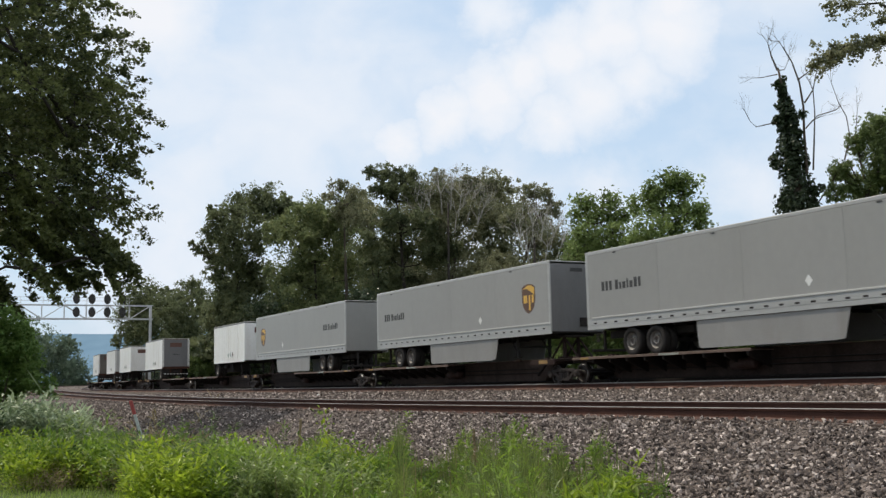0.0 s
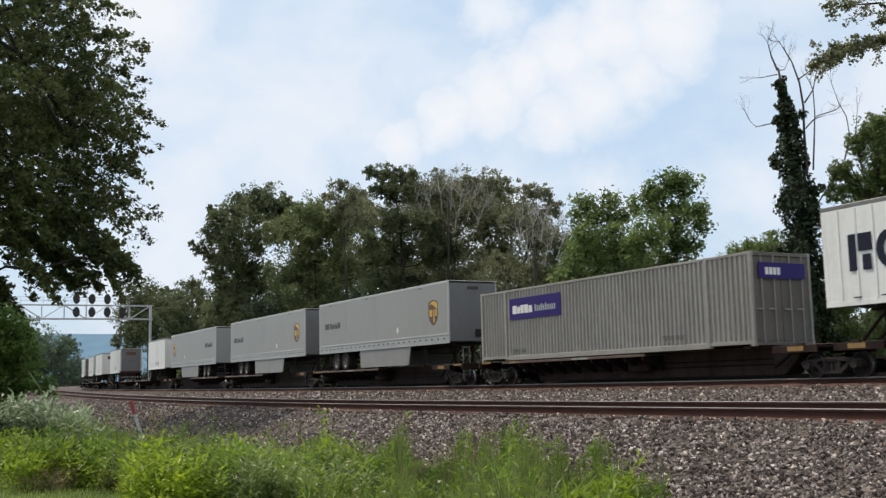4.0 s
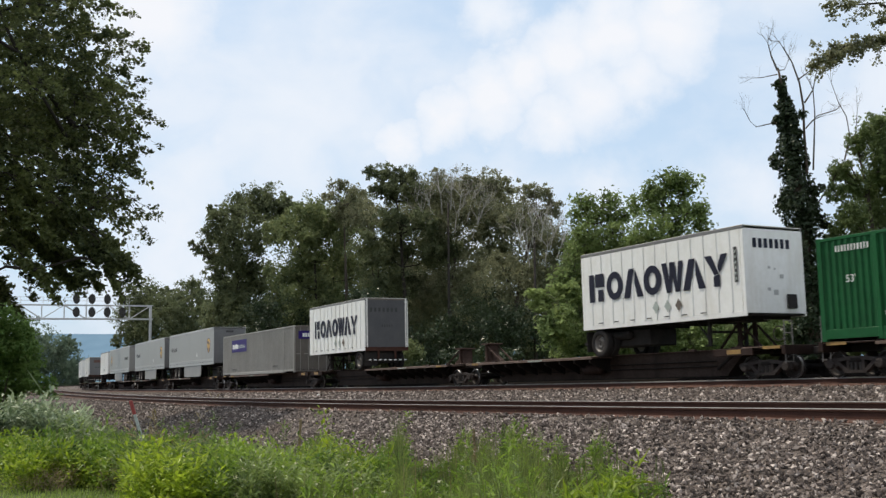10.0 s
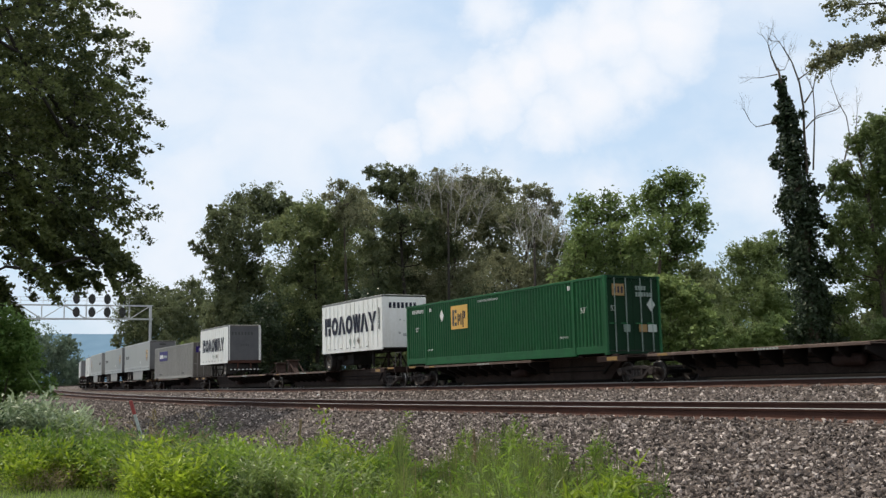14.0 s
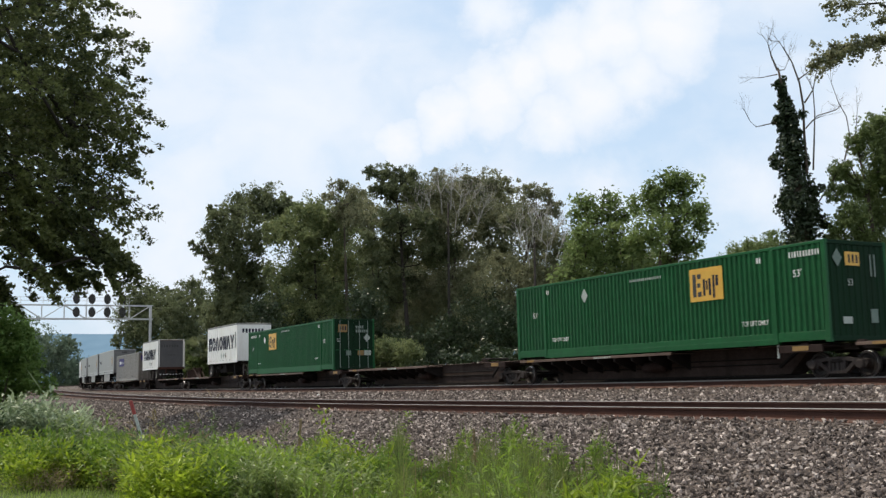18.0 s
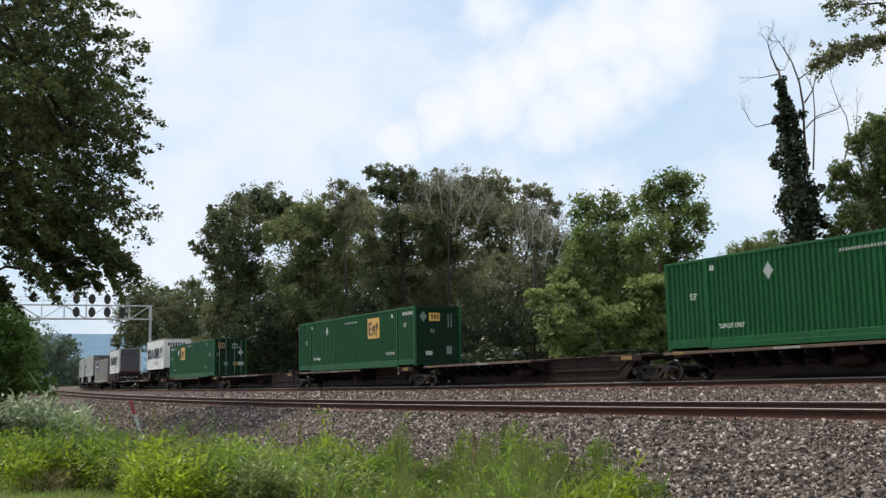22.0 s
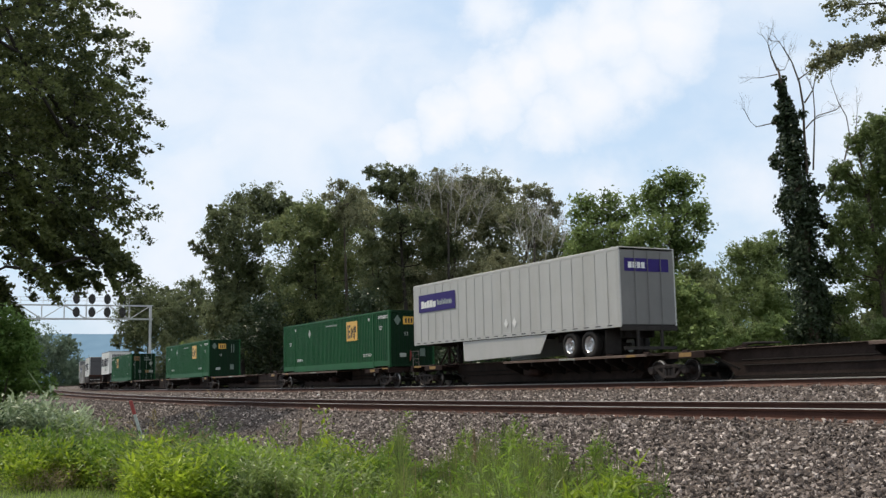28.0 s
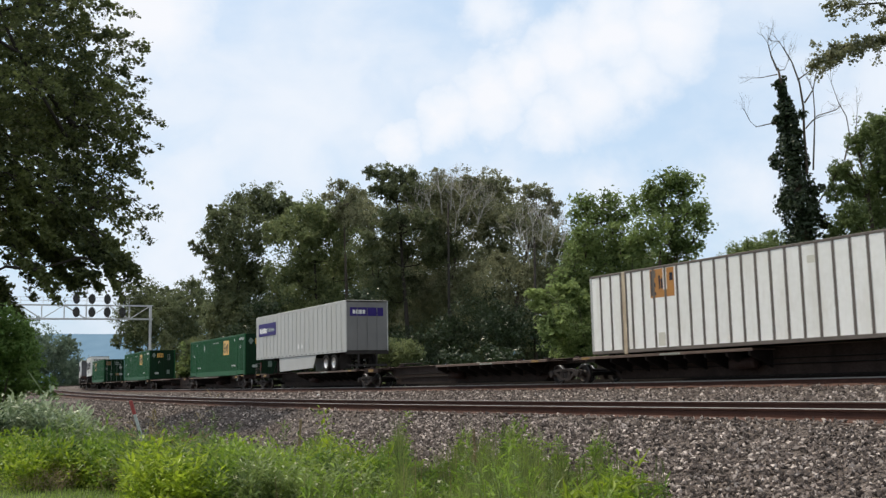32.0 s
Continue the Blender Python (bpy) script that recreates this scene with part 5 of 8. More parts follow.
def container_shell(label, L, skin, end_m, doors, pitch=0.21, sill=0.16, rod_m=None):
    """A 53 ft container on z = 1.03: posts, rails, corrugated sides, roof, ends; doors +1 or -1 along x."""
    h, w, z0, z1 = L / 2, 1.295, 1.03, 3.93
    thing = tagged(new("shipping_container"), label, "container", "containers on the train")
    stops = [-h + 0.14, -h + 2.02, h - 2.02, h - 0.14]
    for y, inward in ((w - 0.012, 1), (-w + 0.012, -1)):
        for a, b in zip(stops[:-1], stops[1:]):
            part("side_wall", corrugated(a + 0.06, b - 0.06, y, z0 + sill, z1 - 0.09, pitch, 0.05, inward), skin, thing)
        for x in stops[1:3]:
            part("side_post", Geo().box(x - 0.07, x + 0.07, y - 0.03, y + 0.03, z0 - 0.02, z1 - 0.09, 0.008), skin, thing)
        part("bottom_rail", Geo().box(-h + 0.02, h - 0.02, y - 0.05, y + 0.004, z0 + 0.04, z0 + sill, 0.008), skin, thing)
        part("fork_rail", Geo().box(-h + 2.1, h - 2.1, y - 0.04, y + 0.018, z0 - 0.03, z0 + 0.14, 0.006), skin, thing)
        part("top_rail", Geo().box(-h + 0.02, h - 0.02, y - 0.05, y + 0.012, z1 - 0.09, z1, 0.01), skin, thing)
        for x in (-h, h - 0.17):
            part("corner_post", Geo().box(x, x + 0.17, y - 0.09 if inward > 0 else y - 0.012, y + 0.012 if inward > 0 else y + 0.09, z0, z1, 0.012), skin, thing)
        for x in (-h - 0.002, h - 0.176, stops[1] - 0.089, stops[2] - 0.089):
            for z in (z0 - 0.03, z1 - 0.11):
                part("corner_casting", Geo().box(x, x + 0.178, y - 0.12 if inward > 0 else y - 0.016, y + 0.016 if inward > 0 else y + 0.12, z, z + 0.12, 0.012), skin, thing)
    part("roof", Geo().box(-h + 0.05, h - 0.05, -w + 0.03, w - 0.03, z1 - 0.06, z1 - 0.02), skin, thing)
    part("floor", Geo().box(-h + 0.05, h - 0.05, -w + 0.06, w - 0.06, z0 + 0.05, z0 + 0.15), chassis_black, thing)
    for i in range(12):
        x = -h + 0.8 + i * (L - 1.6) / 11
        part("floor_beam", Geo().box(x - 0.05, x + 0.05, -w + 0.06, w - 0.06, z0 - 0.0, z0 + 0.05), chassis_black, thing)
    for e in (-1, 1):
        x = e * (h - 0.05)
        a, b = min(x, x - e * 0.03), max(x, x - e * 0.03)
        out = e * h
        if e == doors:
            for y0, y1 in ((-w + 0.09, -0.01), (0.01, w - 0.09)):
                door = part("door", Geo().box(a, b, y0, y1, z0 + 0.12, z1 - 0.12, 0.006), end_m, thing, "ribbed end door")
                for k in (0.28, 0.72):
                    yy = y0 + (y1 - y0) * k
                    part("lock_rod", Geo().tube([(out + e * 0.01, yy, z0 + 0.08), (out + e * 0.01, yy, z1 - 0.08)], [0.020, 0.020], 6), rod_m or skin, door)
                    part("rod_handle", Geo().box(min(out, out + e * 0.03), max(out, out + e * 0.03), yy - 0.02, yy + 0.28, z0 + 1.1, z0 + 1.15, 0.006), skin, door)
            for z, hh in ((z0, 0.12), (z1 - 0.12, 0.12)):
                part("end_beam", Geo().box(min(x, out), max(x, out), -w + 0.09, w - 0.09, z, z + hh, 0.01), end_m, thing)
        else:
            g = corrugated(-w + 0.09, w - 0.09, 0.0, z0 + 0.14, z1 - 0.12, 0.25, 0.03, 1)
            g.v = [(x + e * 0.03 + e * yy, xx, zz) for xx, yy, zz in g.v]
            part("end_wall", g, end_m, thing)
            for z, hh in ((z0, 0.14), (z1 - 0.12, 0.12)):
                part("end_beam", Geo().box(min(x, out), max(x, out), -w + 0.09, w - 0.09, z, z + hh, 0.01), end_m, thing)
    return thing


def glyph_bars(parent, x, z0, z1, widths, y, material, gap=0.03):
    """A run of plain bars in place of writing that is not copied, from x towards the rear."""
    for b in widths:
        part("marking_bar", plate(x, x - b, z0, z1, y, 0.005), material, parent)
        x -= b + gap


def text_mark(parent, words, x, y, z, size, material, face="side", narrow=1.0):
    """Readable figures painted flat on a wall."""
    cu = bpy.data.curves.new("mark", "FONT")
    cu.body, cu.size, cu.extrude = words, size, 0.002
    tmp = bpy.data.objects.new("mark", cu)
    scene.collection.objects.link(tmp)
    me = bpy.data.meshes.new_from_object(tmp.evaluated_get(bpy.context.evaluated_depsgraph_get()))
    bpy.data.objects.remove(tmp)
    me.transform(Matrix.Diagonal((narrow, 1, 1, 1)))
    me.materials.clear()
    me.materials.append(material)
    ob = part("painted_marking", me, None, parent)
    ob.location = (x, y, z)
    ob.rotation_euler = (math.pi / 2, 0, math.pi) if face == "side" else (math.pi / 2, 0, -math.pi / 2)
    return ob


def domestic_container(front, rear, doors, logo_u, marks, label):
    """A green ribbed container with a yellow square emblem."""
    L = front - rear
    h = L / 2
    thing = container_shell(label, L, green_paint, green_end_shade, doors, sill=0.31, rod_m=rod_worn)
    y = 1.2955
    a, b = h - logo_u, h - logo_u - 1.52
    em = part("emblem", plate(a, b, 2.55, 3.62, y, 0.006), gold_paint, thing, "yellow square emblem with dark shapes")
    for u0, u1, za, zb in ((0.14, 0.30, 2.70, 3.44), (0.36, 0.54, 3.28, 3.44), (0.36, 0.50, 3.00, 3.14), (0.36, 0.54, 2.70, 2.86), (0.62, 0.72, 2.72, 3.26), (0.76, 0.84, 2.90, 3.2), (0.88, 0.98, 2.72, 3.26), (1.06, 1.16, 2.62, 3.36), (1.2, 1.32, 3.0, 3.34)):
        part("emblem_bar", plate(a - u0, a - u1, za, zb, y + 0.006, 0.004), navy_paint if u0 > 0.6 else ink_dark, em)
    for kind, u, z in marks:
        x = h - u
        if kind == "diamond":
            part("placard", quad_plate([(x - 0.2, z), (x, z + 0.27), (x + 0.2, z), (x, z - 0.27)], y), white_paint if doors < 0 else faded_mark, thing, "diamond placard")
        elif kind == "code":
            glyph_bars(thing, x, z, z + 0.17, (0.05, 0.04, 0.06, 0.04, 0.05, 0.05, 0.04, 0.06, 0.05, 0.04, 0.05), y, white_paint, 0.06)
        elif kind == "low":
            text_mark(thing, "TOP LIFT ONLY", x, y + 0.004, z, 0.215 if doors > 0 else 0.11, white_paint, "side", 0.74)
        elif kind == "patch":
            glyph_bars(thing, x, z, z + 0.17, (0.06, 0.05), y, white_paint, 0.05)
        elif kind == "line":
            glyph_bars(thing, x, z, z + 0.085, (0.06, 0.05, 0.07, 0.05) * 4, y, faded_mark, 0.05)
        elif kind == "53":
            text_mark(thing, "53'", x, y + 0.004, z, 0.30, white_paint)
    if doors > 0:
        part("lock_pin", Geo().tube([(-h + 2.02, 1.24, 0.60), (-h + 2.02, 1.24, 1.02)], [0.035, 0.035], 8), faded_mark, thing, "pale hanging lock pin")
    # the end that faces the rear
    e = -h
    f0, f1 = e - 0.012, e - 0.006
    part("end_emblem", Geo().box(f0, f1, 0.42, 0.98, 3.18, 3.62) if doors < 0 else Geo().box(f0, f1, -0.1, 0.5, 3.2, 3.6), dull_gold if doors < 0 else gold_paint, thing, "small yellow emblem")
    for i in range(3):
        part("emblem_bar", Geo().box(f0 - 0.004, f0, 0.49 + i * 0.16 - (0 if doors < 0 else 0.52), 0.57 + i * 0.16 - (0 if doors < 0 else 0.52), 3.28, 3.52), navy_paint, thing)
    text_mark(thing, "53", f0, 1.08 if doors < 0 else 0.45, 2.62, 0.28, faded_mark, "end", 0.85)
    if doors < 0:
        for i in range(6):
            if i < 4:
                part("marking_bar", Geo().box(f0, f1, -0.2 - i * 0.13, -0.11 - i * 0.13, 3.40, 3.56), rod_worn, thing)
            part("marking_bar", Geo().box(f0, f1, -0.2 - i * 0.13, -0.11 - i * 0.13, 3.16, 3.32), rod_worn, thing)
        g = Geo().prism([(-1.02, 2.86), (-0.82, 2.60), (-0.62, 2.86), (-0.82, 3.12)], f0, f1)
        g.v = [(b, a, c) for a, b, c in g.v]
        part("placard", g, faded_mark, thing, "pale diamond placard")
        part("placard", Geo().box(f0, f1, -1.05, -0.64, 1.84, 2.12), faded_mark, thing)
        part("placard", Geo().box(f0, f1, -0.60, -0.22, 1.84, 2.12), dull_gold, thing)
        part("placard", Geo().box(f0, f1, 0.20, 0.50, 1.84, 2.12), dim_mark, thing)
    else:
        g = Geo().prism([(0.62, 3.42), (0.82, 3.15), (1.02, 3.42), (0.82, 3.69)], f0, f1)
        g.v = [(b, a, c) for a, b, c in g.v]
        part("placard", g, dim_mark, thing, "dull grey diamond placard")
        part("placard", Geo().box(f0, f1, 0.35, 0.72, 1.52, 1.72), faded_mark, thing)
        for yy in (-0.55, -0.72):
            part("marking_bar", Geo().box(f0, f1, yy - 0.05, yy, 2.9, 3.55), rod_worn, thing)
        part("marking_bar", Geo().box(f0, f1, -0.75, -0.45, 1.55, 1.95), dim_mark, thing)
    return rolling(thing, front, rear)


def grey_fleet_container(front, rear, label):
    L = front - rear
    h = L / 2
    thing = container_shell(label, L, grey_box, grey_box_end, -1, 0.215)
    y = 1.2955
    panel = part("brand_panel", plate(h - 2.35, h - 6.05, 2.66, 3.54, y, 0.006), purple_paint, thing, "purple panel with white bars")
    x = h - 2.6
    for b, top in ((0.30, 3.24), (0.24, 3.18), (0.24, 3.24), (0.30, 3.24), (0.26, 3.18)):
        part("lettering_bar", plate(x, x - b, 2.90, top, y + 0.006, 0.004), white_paint, panel)
        x -= b + 0.03
    for i in range(10):
        part("lettering_bar", plate(x - 0.15 - i * 0.15, x - 0.24 - i * 0.15, 2.92, 3.14 + 0.06 * (i in (0, 3, 5)), y + 0.006, 0.004), faded_mark, panel)
    text_mark(thing, "TOP LIFT ONLY", h - 11.9, y + 0.004, 1.36, 0.215, ink_dark, "side", 0.74)
    text_mark(thing, "TOP LIFT ONLY", h - 2.5, y + 0.004, 1.3, 0.215, ink_dark, "side", 0.74)
    q = -h
    part("brand_panel", Geo().box(q - 0.035, q - 0.029, -1.0, 1.0, 3.1, 3.6), purple_paint, thing, "purple panel on the doors")
    for i in range(4):
        part("lettering_bar", Geo().box(q - 0.039, q - 0.035, 0.6 - i * 0.17, 0.73 - i * 0.17, 3.22, 3.45), white_paint, thing)
    return rolling(thing, front, rear)


def panel_container(front, rear, label):
    """A white container of smooth panels between dark posts."""
    L = front - rear
    h, w, z0, z1 = L / 2, 1.295, 1.03, 3.93
    thing = tagged(new("shipping_container"), label, "container", "containers on the train")
    n = 27
    st = (L - 0.06) / n
    for y, sg in ((w, 1), (-w, -1)):
        for i in range(n):
            a = -h + 0.03 + i * st
            part("side_panel", Geo().box(a + 0.02, a + st - 0.02, min(y, y - sg * 0.03), max(y, y - sg * 0.03), z0 + 0.12, z1 - 0.08), white_panel, thing)
            if i:
                part("panel_post", Geo().box(a - 0.055, a + 0.055, min(y - sg * 0.02, y + sg * 0.012), max(y - sg * 0.02, y + sg * 0.012), z0 + 0.10, z1 - 0.07, 0.006), post_brown, thing)
        part("bottom_rail", Geo().box(-h, h, min(y - sg * 0.06, y + sg * 0.014), max(y - sg * 0.06, y + sg * 0.014), z0, z0 + 0.12, 0.01), post_brown, thing)
        part("top_rail", Geo().box(-h, h, min(y - sg * 0.06, y + sg * 0.016), max(y - sg * 0.06, y + sg * 0.016), z1 - 0.08, z1, 0.012), post_brown, thing)
        for x in (-h, h - 0.12):
            part("corner_post", Geo().box(x, x + 0.12, min(y - sg * 0.08, y + sg * 0.013), max(y - sg * 0.08, y + sg * 0.013), z0, z1, 0.012), white_dull, thing)
    for x in (h - 1.98, -h + 2.0):
        part("lift_post", Geo().box(x - 0.085, x + 0.10, w - 0.02, w + 0.02, z0 - 0.05, z1 - 0.01, 0.01), cream_chipped, thing, "chipped cream lifting post")
        part("side_strip", Geo().box(x - 0.17, x - 0.085, w - 0.02, w + 0.013, z0, z1 - 0.05, 0.004), post_brown, thing)
    part("roof", Geo().box(-h + 0.05, h - 0.05, -w + 0.05, w - 0.05, z1 - 0.05, z1 - 0.01), roof_metal, thing)
    part("floor", Geo().box(-h + 0.05, h - 0.05, -w + 0.07, w - 0.07, z0 + 0.02, z0 + 0.12), chassis_black, thing)
    for e in (-1, 1):
        part("end_wall", Geo().box(min(e * h, e * (h - 0.05)), max(e * h, e * (h - 0.05)), -w + 0.09, w - 0.09, z0, z1 - 0.02), white_dull, thing)
    y = w + 0.0005
    decal = part("decal", plate(h - 3.42, h - 4.66, 2.85, 3.83, y + 0.001, 0.003), orange_fade, thing, "torn faded orange square decal")
    for u0, u1, za, zb, m in ((3.56, 3.66, 2.78, 3.56, ink_dark), (3.66, 3.86, 3.34, 3.56, seam_brown), (3.70, 3.84, 3.05, 3.18, ink_dark), (3.66, 3.86, 2.80, 2.90, ink_dark),
                              (4.02, 4.10, 2.98, 3.4, navy_paint), (4.14, 4.24, 2.98, 3.3, navy_paint), (4.26, 4.46, 2.95, 3.62, white_panel), (4.62, 4.80, 3.2, 3.44, navy_paint)):
        u0, u1, za, zb = 0.164 + u0 * 0.925, 0.164 + u1 * 0.925, 2.85 + (za - 2.72) * 1.11, 2.85 + (zb - 2.72) * 1.11
        part("decal_scrap", plate(h - u0, h - u1, za, min(zb, 3.82), y + 0.004, 0.003), m, decal)
    for u, z, tall in ((3.74, 1.2, 0.45), (10.4, 3.3, 0.22), (13.2, 2.6, 0.22)):
        part("faint_patch", plate(h - u, h - u - 0.35, z, z + tall, y, 0.003), old_label, thing)
    return rolling(thing, front, rear)


GREY_VAN = "pale grey van trailer with brown shield emblem"
ups_style_trailer(76.88, 60.74, -1, GREY_VAN + ", nose to the rear")
ups_style_trailer(95.38, 79.25, -1, GREY_VAN + ", nose to the rear")
ups_style_trailer(115.8, 99.6, 1, GREY_VAN + ", nose to the front")
pup_trailer(126.9, 118.6, 1, "plain white short van trailer on a flat car", white_dull, False)
pup_trailer(155.3, 146.6, -1, "plain white short van trailer with grey rear door", grey_nose, False)
pup_trailer(173.4, 164.9, 1, "plain white short van trailer on a flat car", white_dull, False)
pup_trailer(185.8, 177.6, -1, "plain white short van trailer on a flat car", white_dull, False)
pup_trailer(204.2, 196.0, -1, "white short van trailer with brownish rear door", grey_box_end, False)
grey_fleet_container(57.87, 41.7, "grey corrugated container with purple panel on a flat car")
pup_trailer(38.88, 30.62, -1, "white short trailer with navy marks and dark grey door", silver_door)
pup_trailer(10.79, 2.37, 1, "white short trailer with navy marks, nose to the rear", silver_door)
MARKS_A = (("diamond", 3.67, 3.25), ("line", 7.0, 3.62), ("53", 14.6, 2.62), ("53", 0.98, 2.62), ("code", 0.68, 3.5), ("patch", 2.45, 3.5), ("patch", 13.8, 3.55), ("low", 13.2, 1.72), ("low", 2.2, 1.66))
MARKS_B = (("diamond", 4.7, 3.25), ("line", 7.4, 3.50), ("53", 14.9, 2.95), ("53", 1.2, 2.62), ("code", 14.8, 3.52), ("patch", 13.5, 3.5), ("patch", 2.2, 3.5), ("low", 12.75, 1.62), ("low", 2.5, 1.62))
GREEN_BOX = "green corrugated container with yellow emblem"
domestic_container(-0.47, -16.63, -1, 4.55, MARKS_A, GREEN_BOX + ", doors to the rear")
domestic_container(-36.38, -52.52, 1, 10.5, MARKS_B, GREEN_BOX + ", closed end to the rear")
domestic_container(-71.08, -87.2, 1, 10.5, MARKS_B, GREEN_BOX + ", closed end to the rear")
fleet_trailer(-90.03, -106.24, "white ribbed van trailer with purple panel on a flat car")
panel_container(-129.17, -145.32, "white panelled container with dark posts and torn orange decal")

for a, x, up in ((78.85, 60.5, True), (98.0, 79.3, True), (117.3, 115.0, True), (39.06, 37.6, True), (20.6, 3.7, True), (-90.71, -91.8, True)):
    unit = UNITS[a]
    span = [c for c in CARS if a in c][0]
    b = span[span.index(a) + 1]
    xx = x - (a + b) / 2
    half = (a - b) / 2
    add_hitch(unit, max(-half + 0.9, min(half - 0.9, xx)), up)
for a, off in ((-17.93, -5.5), (-52.47, -5.5), (-108.37, 6.2)):
    add_hitch(UNITS[a], off, False)

# ---- trees and plants ----


def leaf_quads(centres, size, rng, up=0.35, aspect=0.55, out=None):
    """Small folded leaves round the given places: vertices and faces."""
    n = len(centres)
    nrm = rng.normal(0, 1, (n, 3))
    nrm[:, 2] = np.abs(nrm[:, 2]) + up
    if out is not None:
        nrm += out
    nrm /= np.linalg.norm(nrm, axis=1)[:, None]
    a = np.cross(nrm, rng.normal(0, 1, (n, 3)))
    a /= np.linalg.norm(a, axis=1)[:, None] + 1e-9
    b = np.cross(nrm, a)
    L = size * rng.uniform(0.6, 1.3, n)[:, None]
    v = np.empty((n, 4, 3))
    v[:, 0] = centres - a * L * 0.5
    v[:, 1] = centres + b * L * aspect * 0.5 + nrm * L * 0.12
    v[:, 2] = centres + a * L * 0.5
    v[:, 3] = centres - b * L * aspect * 0.5 + nrm * L * 0.12
    return v.reshape(-1, 3), np.arange(n * 4).reshape(n, 4)


def leaf_tris(centres, size, rng):
    """Single small leaves for far crowns, one face each."""
    n = len(centres)
    a, b = rng.normal(0, 1, (n, 3)), rng.normal(0, 1, (n, 3))
    a /= np.linalg.norm(a, axis=1)[:, None]
    b -= a * np.sum(a * b, 1)[:, None]
    b /= np.linalg.norm(b, axis=1)[:, None]
    L = size * rng.uniform(0.55, 1.35, n)[:, None]
    v = np.stack([centres - a * L * 0.5, centres + a * L * 0.35 + b * L * 0.36, centres + a * L * 0.4 - b * L * 0.34], 1)
    return v.reshape(-1, 3), np.arange(n * 3).reshape(n, 3)


def crown_points(lobes, count, rng, clump=0.24, even=1.7, fine=False):
    """Leaf places in tight clumps about the crown's lobes, thick at their shells and filled within."""
    lobes = np.array(lobes, dtype=float)
    w = lobes[:, 3] ** even
    w /= w.sum()
    pts = []
    for (x, y, z, r), share in zip(lobes, w):
        n = int(count * share)
        k = max(7, int(n / (26 if fine else 38)))
        d = rng.normal(0, 1, (k, 3))
        d /= np.linalg.norm(d, axis=1)[:, None]
        rad = r * (0.15 + 1.02 * rng.random(k) ** 0.7) * np.where(rng.random(k) < 0.12, 1.22, 1.0)
        c = np.array([x, y, z]) + d * rad[:, None] * [1, 1, 0.9]
        which = rng.integers(0, k, n)
        spread = (r * clump * rng.uniform(0.45, 1.6, k) + 0.12)[which]
        e = rng.normal(0, 1, (n, 3))
        e /= np.linalg.norm(e, axis=1)[:, None]
        e *= (spread * rng.random(n) ** 0.45)[:, None] * ([1.0, 1.0, 0.85] if fine else [1.15, 1.15, 0.62])
        e[:, 2] -= (0.1 if fine else 0.35) * (e[:, 0] ** 2 + e[:, 1] ** 2) / (spread + 1e-3)
        pts.append(c[which] + e)
    return np.concatenate(pts)


def inner_points(lobes, count, rng):
    """Places spread through the middle of the crown's masses."""
    if not lobes:
        return np.empty((0, 3))
    a = np.array(lobes, dtype=float)
    w = a[:, 3] ** 2
    which = rng.choice(len(a), count, p=w / w.sum())
    d = rng.normal(0, 1, (count, 3))
    d /= np.linalg.norm(d, axis=1)[:, None]
    return a[which, :3] + d * (a[which, 3] * 0.72 * rng.random(count) ** 0.4)[:, None]


def broken_up(lobes, rng, more=3):
    """Each mass of a crown with smaller, uneven ones about its edge."""
    out = []
    for x, y, z, r in lobes:
        out.append((x, y, z, r * 1.0))
        for k in range(more):
            d = Vector(rng.normal(0, 1, 3)).normalized() * r * rng.uniform(0.65, 1.0)
            out.append((x + d.x, y + d.y, z + d.z * 0.85, r * rng.uniform(0.24, 0.45)))
    return out


